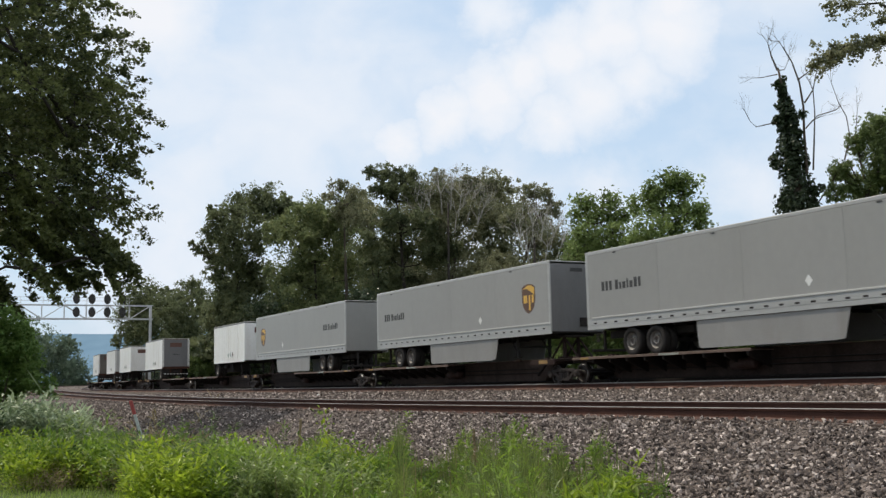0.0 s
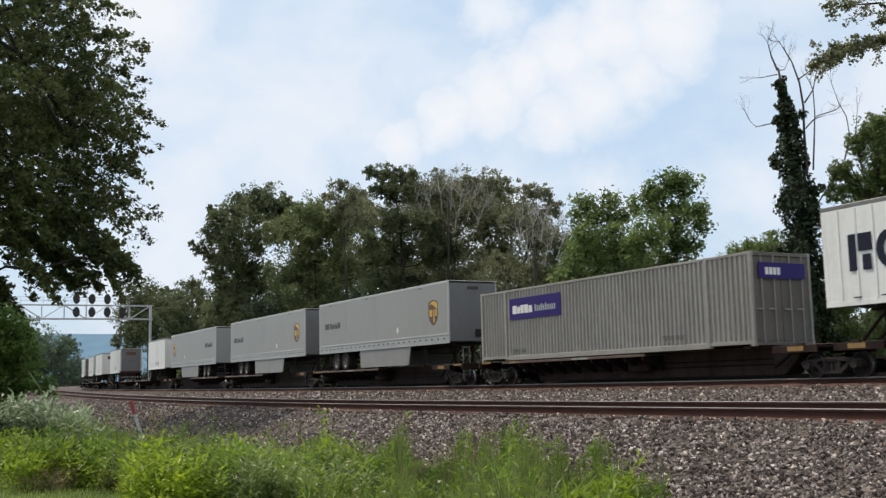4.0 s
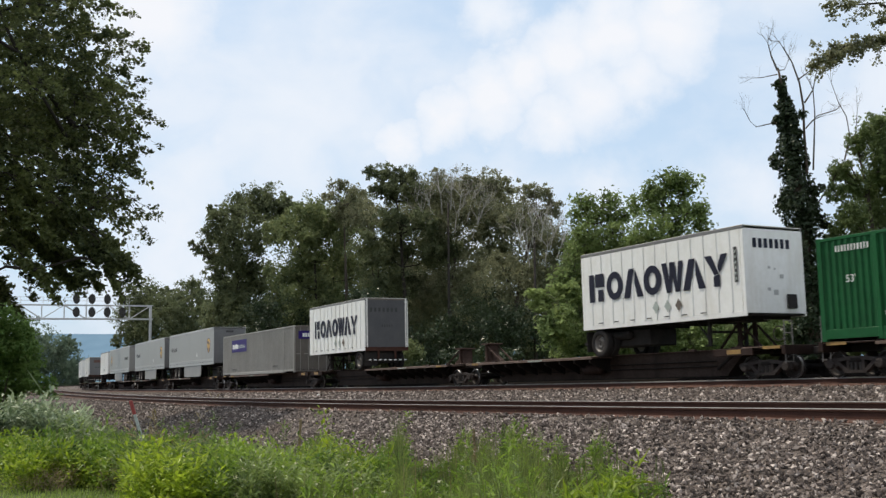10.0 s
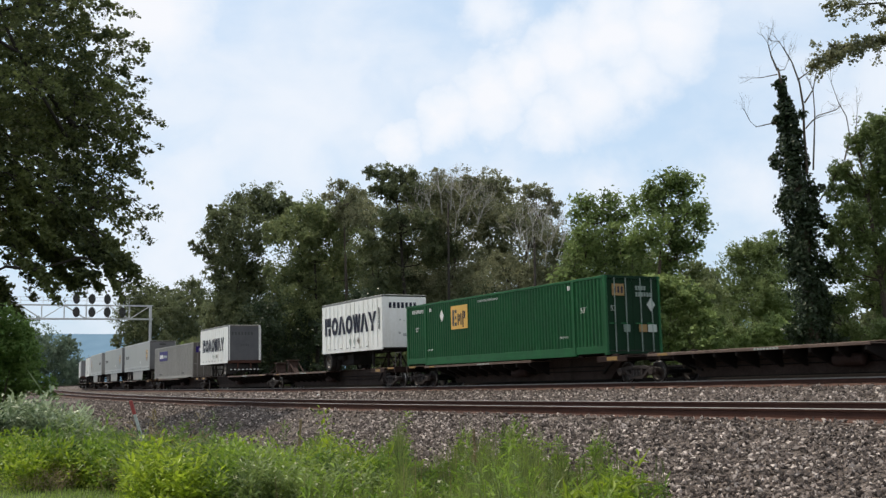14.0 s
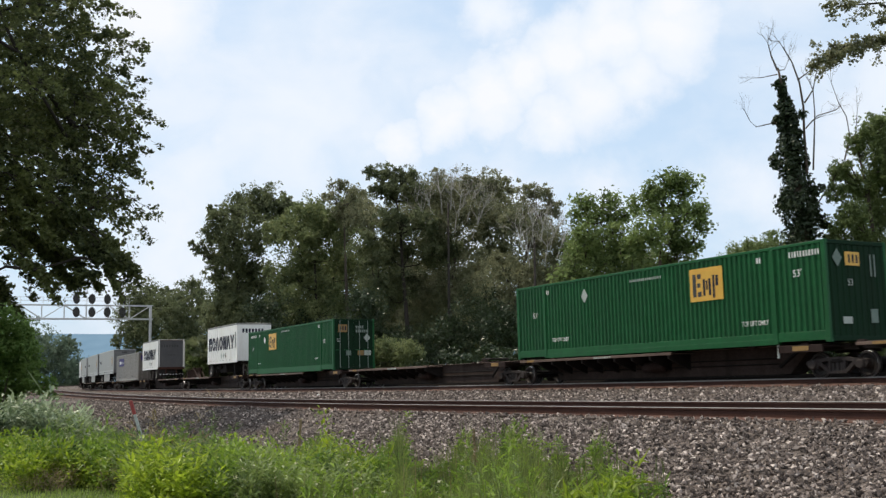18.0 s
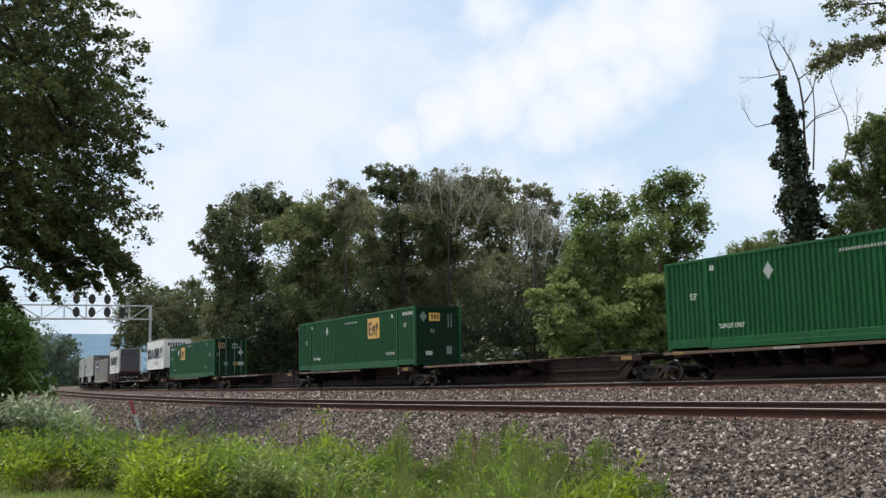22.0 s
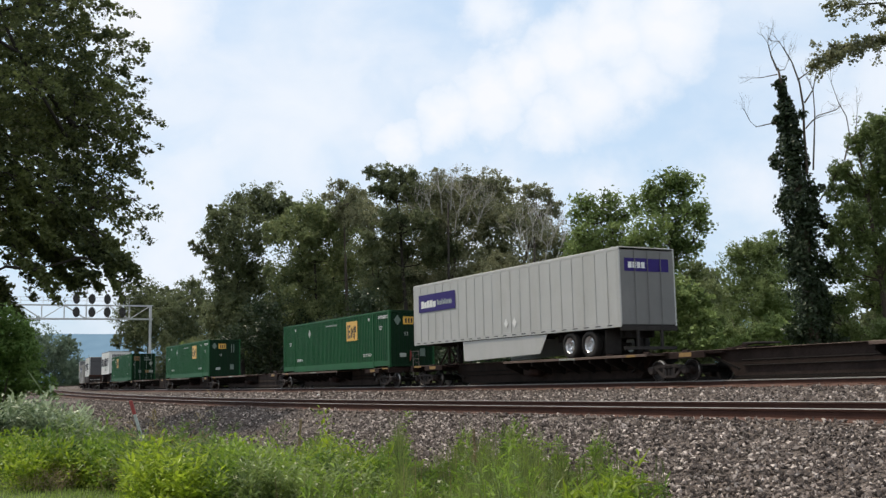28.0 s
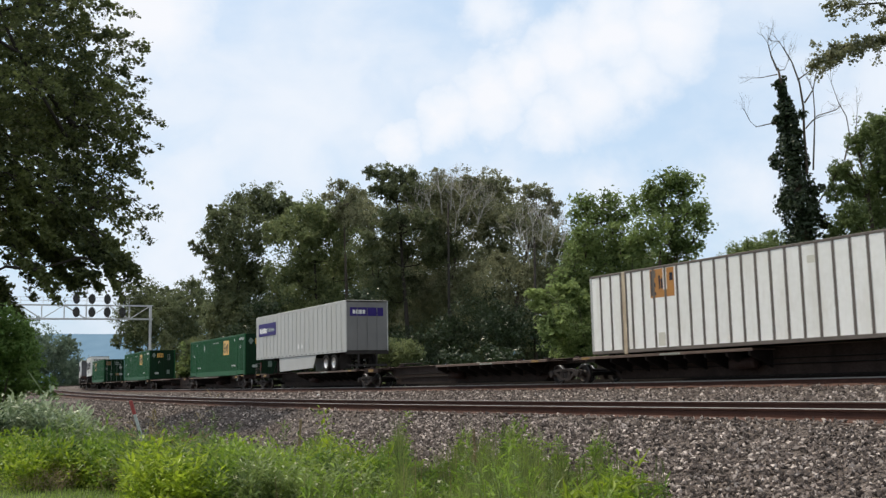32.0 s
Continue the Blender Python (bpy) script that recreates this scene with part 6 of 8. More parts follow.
def tree(name, label, base, lobes, count, size, leaves, clump=0.24, wood=None):
    x0, y0 = base
    z0 = float(ground_z(x0, y0)[0]) - 0.1
    seed = int(abs(x0 * 131 + y0 * 17 + count)) % 100000
    bush = name in ("bush", "roadside_shrub")
    far = y0 > (62 if bush else 45)
    count, size = int(count * (2.4 if far else 1.38)), size * (0.86 if far else 1.22)
    rng = np.random.default_rng(seed)
    clump = 0.42 if name == "poplar_tree" else 0.21 if far else clump
    if name == "poplar_tree":
        lobes = [(x, y, z, r * 0.86) for x, y, z, r in lobes]
    lobes = broken_up(lobes, rng, 7 if name == "poplar_tree" else 5 if far else 3)
    thing = tagged(new(name), label, "bush" if bush else "tree", "trees and bushes along the railway")
    thing.location = (x0, y0, z0)
    rel = [(x - x0, y - y0, z - z0, r) for x, y, z, r in lobes]
    top = max(z for _, _, z, _ in rel)
    g = Geo()
    r0 = 0.05 if bush else max(0.09, 0.011 * top + 0.05)
    cx, cy = float(np.mean([p[0] for p in rel])), float(np.mean([p[1] for p in rel]))
    trunk = [Vector((cx * f * f + rng.normal(0, 0.04) * top * 0.1 * f, cy * f * f, top * 0.86 * f)) for f in np.linspace(0, 1, 7)]
    g.tube(trunk, [r0 * (1.25 if i == 0 else 1 - 0.13 * i) for i in range(7)], 9)
    nodes = list(trunk[1:]) if not bush else list(trunk[:2])
    for x, y, z, r in sorted(rel, key=lambda p: math.hypot(p[0] - cx * (p[2] / top) ** 2, p[1])):
        b = Vector((x, y, z))
        a = min(nodes, key=lambda p: (b - p).length + (1.5 if p.z > b.z else 0.0))
        m = (a + b) / 2 + Vector((rng.normal(0, 0.07), rng.normal(0, 0.07), -0.05)) * (b - a).length
        g.tube([a, m, b], [r0 * 0.24, r0 * 0.15, r0 * 0.07], 6)
        nodes.append(b)
        for _ in range(3):
            d = Vector(rng.normal(0, 1, 3)).normalized() * r * 0.75
            g.tube([b, b + d * 0.5 + Vector((0, 0, 0.06 * r)), b + d], [r0 * 0.08, r0 * 0.05, r0 * 0.02], 4)
    part("trunk", g, wood or (bark_dark if name in ("maple_tree", "oak_tree") else bark), thing, "dark trunk with branching limbs", True)
    pts = crown_points(rel, count, rng, clump, 1.75, far)
    if name == "poplar_tree":
        # hanging twigs of a few large leaves each
        twigs = crown_points(rel, count // 4, rng, 0.7, 1.6, True)
        pts = (twigs[:, None] + rng.normal(0, 1, (len(twigs), 5, 3)) * [0.13, 0.13, 0.17]).reshape(-1, 3)
    pts = pts[pts[:, 2] > 0.12]
    leaf = leaf_tris if far and name != "poplar_tree" else leaf_quads
    v, f = leaf(pts, size, rng)
    # larger shaded leaves deep inside each mass
    deep = inner_points([q for q in rel if q[3] > 0.5], int(count * (0.012 if name == "poplar_tree" else 0.05)), rng)
    deep = deep[deep[:, 2] > 0.12] if len(deep) else deep
    if len(deep):
        v2, f2 = leaf(deep, size * 2.2, rng)
        v, f = np.concatenate([v, v2]), np.concatenate([f, f2 + len(v)])
    part("crown", sheet("crown", v, f, leaves), None, thing, "uneven leafy crown")
    return thing


def spray_leaves(root, aim, length, each, rng, width=0.30, droop=0.30, bunches=11):
    """Leaf places in small bunches along drooping twigs."""
    n = len(root)
    f = rng.random((n, bunches)) ** 0.75
    c = root[:, None] + aim[:, None] * (length[:, None] * f)[..., None]
    c[..., 2] -= droop * length[:, None] * f * f
    e = rng.normal(0, 1, (n, bunches, 3)) * [1, 1, 0.6]
    c += e * (width * 0.55 * length[:, None] * (1.0 - 0.72 * f))[..., None]
    which = rng.integers(0, bunches, (n, each))
    p = np.take_along_axis(c, which[..., None], 1)
    p = p + rng.normal(0, 1, p.shape) * [0.085, 0.085, 0.065]
    return p.reshape(-1, 3)


def spray_twigs(root, aim, length, droop, thick=0.016):
    """Thin three-sided twigs, one to a spray."""
    f = np.linspace(0, 1, 4)
    c = root[:, None] + aim[:, None] * (length[:, None] * f)[..., None]
    c[..., 2] -= droop * length[:, None] * f * f
    a = np.arange(3) * 2 * math.pi / 3
    ring = np.stack([np.cos(a), np.sin(a) * 0.6, np.sin(a)], 1)
    v = c[:, :, None] + ring[None, None] * (thick * (1.0 - 0.8 * f))[None, :, None, None]
    n = len(root)
    i = np.arange(n * 12).reshape(n, 4, 3)
    j = np.roll(i, -1, 2)
    faces = np.stack([i[:, :-1], j[:, :-1], j[:, 1:], i[:, 1:]], -1).reshape(-1, 4)
    return v.reshape(-1, 3), faces


def big_maple():
    """A large old maple: a broad crown whose outer twigs hang in leafy sprays, lowest on its open side."""
    x0, y0 = -20.3, 38.0
    z0 = float(ground_z(x0, y0)[0]) - 0.1
    rng = np.random.default_rng(404)
    thing = tagged(new("maple_tree"), "large dark green maple with drooping outer sprays beside the lawn", "tree", "trees and bushes along the railway")
    thing.location = (x0, y0, z0)
    n = 9000
    p = rng.uniform([-30.5, 30.0, 3.2], [-10.5, 46.0, 22.0], (n, 3))
    reach = np.interp(p[:, 2], [3.2, 4.3, 5.5, 6.6, 7.6, 9.0, 10.4, 12.0, 13.8, 15.5, 18, 20, 22], [4.6, 6.6, 8.3, 9.1, 9.4, 9.2, 9.0, 9.3, 9.2, 8.2, 6.6, 4.8, 2.0])
    rad = np.hypot(p[:, 0] - x0, (p[:, 1] - y0) * 1.2)
    lump = np.sin(p[:, 0] * 1.7 + p[:, 2] * 1.1) * np.cos(p[:, 1] * 1.3 - p[:, 2] * 1.6) + 0.6 * np.sin(p[:, 2] * 2.9 + p[:, 1] * 1.9)
    ok = (rad < reach - 0.75 + 0.35 * lump) & (rad > reach * 0.30) & (lump > np.interp(p[:, 2], [8, 8.8, 11], [-0.6, -1.5, -0.85]) + rng.normal(0, 0.3, n))
    p = p[ok & (p[:, 2] > np.interp(p[:, 0], [-14.5, -12.5, -11.0], [8.7, 7.7, 8.1]))]
    seen = p[:, 0] > -17.5
    p = np.concatenate([p[seen], p[~seen][::4]])
    rad = np.hypot(p[:, 0] - x0, p[:, 1] - y0)
    aim = np.stack([(p[:, 0] - x0) / rad, (p[:, 1] - y0) / rad, np.zeros(len(p))], 1) + rng.normal(0, 0.32, (len(p), 3))
    aim[:, 2] = np.interp(p[:, 2], [4, 7.5, 10, 14, 18], [-0.95, -0.75, -0.25, 0.15, 0.5]) + rng.normal(0, 0.22, len(p))
    aim /= np.linalg.norm(aim, axis=1)[:, None]
    length = rng.uniform(1.0, 1.9, len(p)) * np.interp(p[:, 2], [7.6, 9.5], [1.15, 1.0])
    # long low boughs that sweep down and outward, feathered with short sprays
    boughs = []
    for k in range(32):
        if k < 15:
            # the open side: parallel sweeps, one beside the other
            end = Vector((-13.75 + 0.27 * k + rng.uniform(-0.12, 0.12), rng.uniform(34.2, 37.6), 0))
            end.z = 4.95 + 0.16 * (end.y - 36.0) + rng.uniform(-0.25, 0.45) + (0.25 if k > 12 else 0.0)
            span = rng.uniform(2.9, 3.8)
            start = end + Vector((-span * 0.92, rng.uniform(-0.4, 0.4), span * rng.uniform(0.80, 0.95)))
        elif k < 18:
            end = Vector((rng.uniform(-15.2, -13.9), rng.uniform(35.0, 38.5), rng.uniform(3.9, 4.6)))
            start = end + Vector((-rng.uniform(2.2, 3.0), rng.uniform(-0.5, 0.5), rng.uniform(1.9, 2.6)))
        else:
            turn = rng.uniform(1.2, 5.0)
            way = Vector((math.cos(turn), math.sin(turn), 0))
            start = Vector((x0, y0, 0)) + way * rng.uniform(3.6, 5.6) + Vector((0, 0, rng.uniform(7.0, 9.0)))
            span = rng.uniform(2.4, 3.9)
            end = start + way * span * 0.72 + Vector((0, 0, -span * rng.uniform(0.75, 1.05)))
        boughs.append((start, end))
        m = 12 if k < 18 else 10
        f = np.sort(rng.random(m)) ** 0.8
        q = np.array(start)[None] + np.array(end - start)[None] * f[:, None]
        q[:, 2] += 0.5 * f * (1 - f)
        d = np.array((end - start).normalized())[None] * 0.9 + rng.normal(0, 0.36, (m, 3))
        d /= np.linalg.norm(d, axis=1)[:, None]
        p, aim, length = np.concatenate([p, q]), np.concatenate([aim, d]), np.concatenate([length, rng.uniform(0.4, 0.75, m)])
    rel = p - [x0, y0, z0]
    g = Geo()
    trunk = [Vector((0.5 * f * f, 0.2 * f, 17.0 * f)) for f in np.linspace(0, 1, 8)]
    g.tube(trunk, [0.62, 0.46, 0.40, 0.35, 0.28, 0.20, 0.12, 0.05], 11)
    part("trunk", g, bark_dark, thing, "stout dark trunk", True)
    nodes = list(trunk[1:7])
    for k in rng.choice(len(rel), 90, replace=False):
        b = Vector(rel[k])
        a = min(nodes, key=lambda q: (b - q).length + (2.5 if q.z > b.z + 0.5 else 0.0))
        g = Geo()
        m = a.lerp(b, 0.55) + Vector((0, 0, 0.10 * (b - a).length))
        thick = 0.03 + 0.013 * (b - a).length
        g.tube([a, m, b], [thick, thick * 0.65, thick * 0.3], 6)
        part("limb", g, bark_dark, thing, smooth=True)
        nodes += [m, b]
    for a, b in boughs:
        a, b = a - Vector((x0, y0, z0)), b - Vector((x0, y0, z0))
        root = Vector((0.1, 0.05, max(3.0, a.z - 1.2)))
        g = Geo()
        g.tube([root, root.lerp(a, 0.6) + Vector((0, 0, 0.4)), a, a.lerp(b, 0.5) + Vector((0, 0, 0.12)), b], [0.06, 0.045, 0.035, 0.022, 0.008], 6)
        part("limb", g, bark_dark, thing, smooth=True)
    v, f = spray_twigs(rel, aim, length, 0.30)
    tagged(part("twig_growth", sheet("twig_growth", v, f, bark_dark), None, thing, "thin dark twigs"), kind="stuff")
    v, f = leaf_quads(spray_leaves(rel, aim, length, 96, rng), 0.155, rng, 0.25, 0.75)
    core = rel[(np.hypot(rel[:, 0], rel[:, 1]) < 7.2) & (rel[:, 2] > 8.3) & (rel[:, 2] < 15)]
    v2, f2 = leaf_quads(np.repeat(core, 3, 0) + rng.normal(0, 0.7, (len(core) * 3, 3)), 0.36, rng)
    v, f = np.concatenate([v, v2]), np.concatenate([f, f2 + len(v)])
    part("crown", sheet("crown", v, f, leaf_maple), None, thing, "heavy leafy crown in hanging sprays")


def bare_limbs(geo, start, way, length, radius, depth, rng):
    """A dead limb that forks again and again."""
    way = way.normalized()
    bend = Vector(rng.normal(0, 0.28, 3))
    a, b = start, start + (way + bend * 0.3).normalized() * length * 0.5
    c = b + (way + bend).normalized() * length * 0.5
    geo.tube([a, b, c], [radius, radius * 0.8, radius * 0.55], 5 if radius > 0.02 else 3)
    if depth > 0:
        for at, k in ((b, 1), (c, 2)):
            for _ in range(k):
                d = (way + Vector(rng.normal(0, 0.55, 3)) + Vector((0, 0, 0.25))).normalized()
                bare_limbs(geo, at, d, length * rng.uniform(0.5, 0.75), radius * 0.5, depth - 1, rng)


def vine_tree():
    """A dead trunk wrapped in ivy, bare limbs above."""
    x0, y0 = 16.3, 48.0
    z0 = float(ground_z(x0, y0)[0]) - 0.1
    rng = np.random.default_rng(77)
    thing = tagged(new("dead_tree"), "dead tree trunk wrapped in dark ivy with bare pale branches", "tree", "trees and bushes along the railway")
    thing.location = (x0, y0, z0)
    hz = np.array([0.0, 3.0, 4.5, 6.0, 7.3, 8.6, 9.9, 11.2, 13.3, 14.6, 15.4]) - z0
    hx = np.array([0.15, 0.18, 0.19, 0.05, 0.0, -0.08, -0.16, -0.32, -0.43, -0.62, -0.74])
    g = Geo()
    g.tube([(hx[i], 0, hz[i] if i else 0.0) for i in range(11)], [0.36, 0.33, 0.31, 0.29, 0.27, 0.24, 0.21, 0.17, 0.11, 0.07, 0.04], 9)
    part("trunk", g, bark, thing, "dead grey trunk", True)
    # bare limbs: across and up, then the thickness at the root
    upper = (((-0.74, 15.3), (-0.99, 15.95), (-1.11, 16.6), 0.05), ((-0.78, 15.1), (-1.54, 14.92), (-1.9, 14.95), 0.025), ((-0.71, 15.3), (-0.4, 15.35), (-0.22, 15.72), 0.03),
             ((0.14, 14.81), (0.5, 15.07), (0.99, 15.43), 0.04), ((0.42, 13.74), (0.77, 14.31), (0.97, 15.11), 0.04), ((0.43, 12.57), (0.76, 12.94), (1.11, 13.06), 0.035))
    lower = (((0.26, 10.4), (0.33, 12.42), (0.37, 13.6), (0.22, 14.72), (-0.07, 15.66), (-0.44, 16.42), 0.065), ((0.6, 10.6), (0.8, 12.33), (0.83, 13.25), (0.77, 14.31), (0.61, 14.72), 0.04),
             ((0.6, 12.75), (0.95, 13.12), (1.82, 13.37), (2.02, 13.55), 0.032), ((2.0, 11.0), (2.39, 12.17), (2.32, 13.09), (1.98, 13.76), (1.72, 14.7), 0.03), ((-0.5, 12.9), (-1.31, 12.78), (-1.84, 12.67), (-2.13, 12.91), (-2.32, 13.31), 0.03),
             ((0.3, 8.5), (1.3, 9.8), (2.0, 11.0), 0.04), ((2.1, 11.4), (2.7, 12.3), (2.8, 13.4), 0.03))
    for *way, r in upper + lower:
        pts = [Vector((a, 0.15 * math.sin(3.0 * a + b), b - z0)) for a, b in way]
        g = Geo()
        g.tube(pts, [r * (1.0 - 0.62 * i / (len(pts) - 1)) for i in range(len(pts))], 6)
        d = (pts[-1] - pts[-2]).normalized()
        for _ in range(3):
            bare_limbs(g, pts[-1], d + Vector(rng.normal(0, 0.35, 3)), rng.uniform(0.4, 0.7), r * 0.26, 2, rng)
        for _ in range(2):
            q = pts[-2].lerp(pts[-1], rng.uniform(0.2, 0.8))
            bare_limbs(g, q, Vector(rng.normal(0, 0.6, 3)) + Vector((0, 0, 0.7)), rng.uniform(0.3, 0.6), r * 0.2, 1, rng)
        part("limb", g, bark, thing, "bare dead limb")
    n, k = 26000, 520
    kz = rng.random(k) ** 0.92 * 14.9
    kr = np.interp(kz + z0, [0, 3, 6, 9, 11.2, 12.2, 13.3, 14.2, 14.9], [0.82, 0.78, 0.74, 0.72, 0.68, 0.42, 0.30, 0.16, 0.10])
    ka = rng.uniform(0, 2 * math.pi, k)
    kr = kr * rng.uniform(0.2, 1.12, k) * np.where(rng.random(k) < 0.10, 1.3, 1.0)
    kc = np.stack([np.interp(kz, hz, hx) + np.cos(ka) * kr, np.sin(ka) * kr, kz], 1)
    which = rng.integers(0, k, n)
    e = rng.normal(0, 1, (n, 3))
    e /= np.linalg.norm(e, axis=1)[:, None]
    e *= (np.interp(kz, [0, 8, 12, 14.7], [0.34, 0.30, 0.22, 0.14])[which] * rng.random(n) ** 0.4)[:, None] * [1, 1, 1.9]
    e[:, 2] -= 0.1
    pts = kc[which] + e
    pts = pts[pts[:, 2] > 0.05]
    n = len(pts)
    a = np.arctan2(pts[:, 1], pts[:, 0] + 0.1)
    outw = np.stack([np.cos(a), np.sin(a), np.zeros(n)], 1) * 0.9
    v, fc = leaf_quads(pts, 0.15, rng, 0.0, 0.85, outw)
    part("ivy", sheet("ivy", v, fc, leaf_vine_shade), None, thing, "thick dark ivy")
    # loose tufts that stand out from the column
    tufts = [(np.interp(z - z0, hz, hx) + sx * w, 0.1, z - z0, r) for z, sx, w, r in ((12.9, -1, 0.40, 0.24), (12.4, 1, 0.45, 0.22), (13.6, -1, 0.25, 0.15), (14.9, 1, 0.16, 0.12), (14.6, -1, 0.18, 0.14), (11.0, -1, 0.85, 0.30), (9.6, 1, 0.8, 0.35), (8.2, 1, 0.9, 0.35), (7.0, -1, 0.75, 0.35), (6.2, 1, 0.95, 0.4), (4.6, 1, 1.0, 0.45), (3.0, 1, 0.9, 0.5), (3.4, -1, 0.8, 0.45), (1.8, -1, 0.7, 0.5), (13.2, 1, 0.75, 0.16))]
    pts = crown_points(tufts, 5200, rng)
    v, fc = leaf_quads(pts, 0.15, rng, 0.1, 0.85)
    part("loose_ivy", sheet("loose_ivy", v, fc, leaf_vine_shade), None, thing, "loose ivy tufts")


vine_tree()


def twiggy_tops():
    """Bare twigs that stand out of two dying crowns."""
    rng = np.random.default_rng(21)
    for x0, y0, spots in ((0.3, 89.3, [(-1.4, 16.6), (-0.4, 17.3), (0.5, 17.5), (1.3, 17.0), (2.2, 16.6), (-2.0, 15.8), (3.2, 16.0), (0.9, 15.6), (2.7, 15.0)]), (6.9, 82.4, [(-0.9, 12.6), (0.1, 13.4), (0.9, 13.6), (1.7, 12.8), (-0.3, 11.4), (2.3, 12.0), (1.2, 11.8)])):
        z0 = float(ground_z(x0, y0)[0])
        thing = tagged(new("dead_tree"), "bare bleached dead tree among the green crowns", "tree", "trees and bushes along the railway")
        thing.location = (x0, y0, z0)
        g = Geo()
        g.tube([(0, 0, -0.1), (0.1, 0, 6), (0.2, 0, spots[0][1])], [0.2, 0.14, 0.07], 7)
        part("trunk", g, bark_dark, thing, "dark dead trunk", True)
        for dx, z in spots:
            g = Geo()
            g.tube([(dx * 0.8, 0, z * 0.90), (dx * 0.9, 0, z * 0.95), (dx, 0, z)], [0.04, 0.035, 0.03], 6)
            for _ in range(5):
                bare_limbs(g, Vector((dx, 0, z)), Vector((rng.normal(0, 0.5) + dx * 0.15, rng.normal(0, 0.4), 1)), 1.15, 0.03, 3, rng)
            part("limb", g, bark_pale, thing, "bare bleached limb")


twiggy_tops()


def far_woods():
    """The dense wood that closes the view behind the single trees, and the undergrowth at its foot."""
    rng = np.random.default_rng(31)
    lobes = []
    for x in np.arange(-27.5, 75, 2.6):
        y = 120 + rng.normal(0, 2)
        top = rng.uniform(9.0, 13.0) - (3.0 if x > 30 else 0) - (3.0 if x < -25 else 0)
        for z in np.arange(0.3, top, 2.2):
            lobes.append((x + rng.normal(0, 0.8), y + rng.normal(0, 1.5), z, rng.uniform(1.9, 2.6)))
    v, f = leaf_tris(crown_points(lobes, 60000, rng, 0.3, fine=True), 0.62, rng)
    v2, f2 = leaf_tris(inner_points(lobes, 26000, rng), 1.3, rng)
    v, f = np.concatenate([v, v2]), np.concatenate([f, f2 + len(v)])
    tagged(new("far_woods", sheet("far_woods", v, f, leaf_dark)), "dense dark green wood behind the single trees", "woods", kind="stuff")
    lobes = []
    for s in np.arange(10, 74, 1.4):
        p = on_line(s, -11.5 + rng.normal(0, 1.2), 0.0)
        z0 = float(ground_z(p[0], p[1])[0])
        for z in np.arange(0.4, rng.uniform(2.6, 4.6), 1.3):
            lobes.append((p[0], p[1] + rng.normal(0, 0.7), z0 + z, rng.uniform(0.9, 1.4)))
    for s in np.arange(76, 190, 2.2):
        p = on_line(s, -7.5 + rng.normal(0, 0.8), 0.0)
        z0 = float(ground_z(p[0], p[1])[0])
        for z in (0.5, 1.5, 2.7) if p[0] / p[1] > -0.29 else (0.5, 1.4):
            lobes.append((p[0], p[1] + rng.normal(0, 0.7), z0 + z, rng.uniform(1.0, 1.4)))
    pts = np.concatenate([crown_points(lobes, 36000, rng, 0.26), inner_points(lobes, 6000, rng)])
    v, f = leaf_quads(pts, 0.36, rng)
    # the dark leaf colour carries the shade under the trees
    tagged(new("undergrowth", sheet("undergrowth", v, f, leaf_vine_shade)), "dense undergrowth at the foot of the wood, shade in its leaf colour", "undergrowth", kind="stuff")


far_woods()
big_maple()
tree("roadside_shrub", "green leafy shrub at the lawn's edge", (-13.6, 33.0),
     [(-13.6, 33.0, 2.5, 0.84), (-13.1, 33.4, 2.3, 0.66), (-13.8, 32.1, 3.1, 1.04), (-12.6, 33.2, 1.8, 0.42), (-13.6, 33.5, 1.5, 0.70), (-12.3, 33.2, 1.4, 0.24), (-12.8, 32.5, 3.0, 0.52)],
     9000, 0.120, leaf_light)
tree("ash_tree", "far green tree beside the railway bend, haze in its leaf colour", (-138.0, 380.0),
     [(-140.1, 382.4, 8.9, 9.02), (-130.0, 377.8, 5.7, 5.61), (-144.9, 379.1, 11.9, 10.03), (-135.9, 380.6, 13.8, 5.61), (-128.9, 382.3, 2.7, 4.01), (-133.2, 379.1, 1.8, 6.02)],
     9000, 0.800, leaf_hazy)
tree("ash_tree", "far green tree beside the railway bend, haze in its leaf colour", (-156.9, 390.0),
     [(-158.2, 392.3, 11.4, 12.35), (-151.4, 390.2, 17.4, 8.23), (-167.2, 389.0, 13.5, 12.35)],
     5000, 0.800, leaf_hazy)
tree("oak_tree", "rounded dark green oak behind the signal gantry", (-41.3, 150.0),
     [(-41.8, 149.0, 13.2, 2.53), (-42.7, 148.3, 10.5, 2.85), (-40.0, 147.7, 8.8, 3.32), (-38.8, 148.1, 12.0, 2.53), (-43.9, 151.0, 7.5, 2.37)],
     9000, 0.360, leaf_dark)
tree("oak_tree", "rounded dark green oak behind the signal gantry", (-34.0, 140.0),
     [(-34.3, 142.4, 13.0, 2.22), (-34.0, 138.2, 10.1, 3.10), (-32.0, 137.6, 7.5, 3.10), (-35.6, 142.6, 5.5, 3.25), (-31.9, 140.1, 11.3, 1.85)],
     9000, 0.340, leaf_dark)
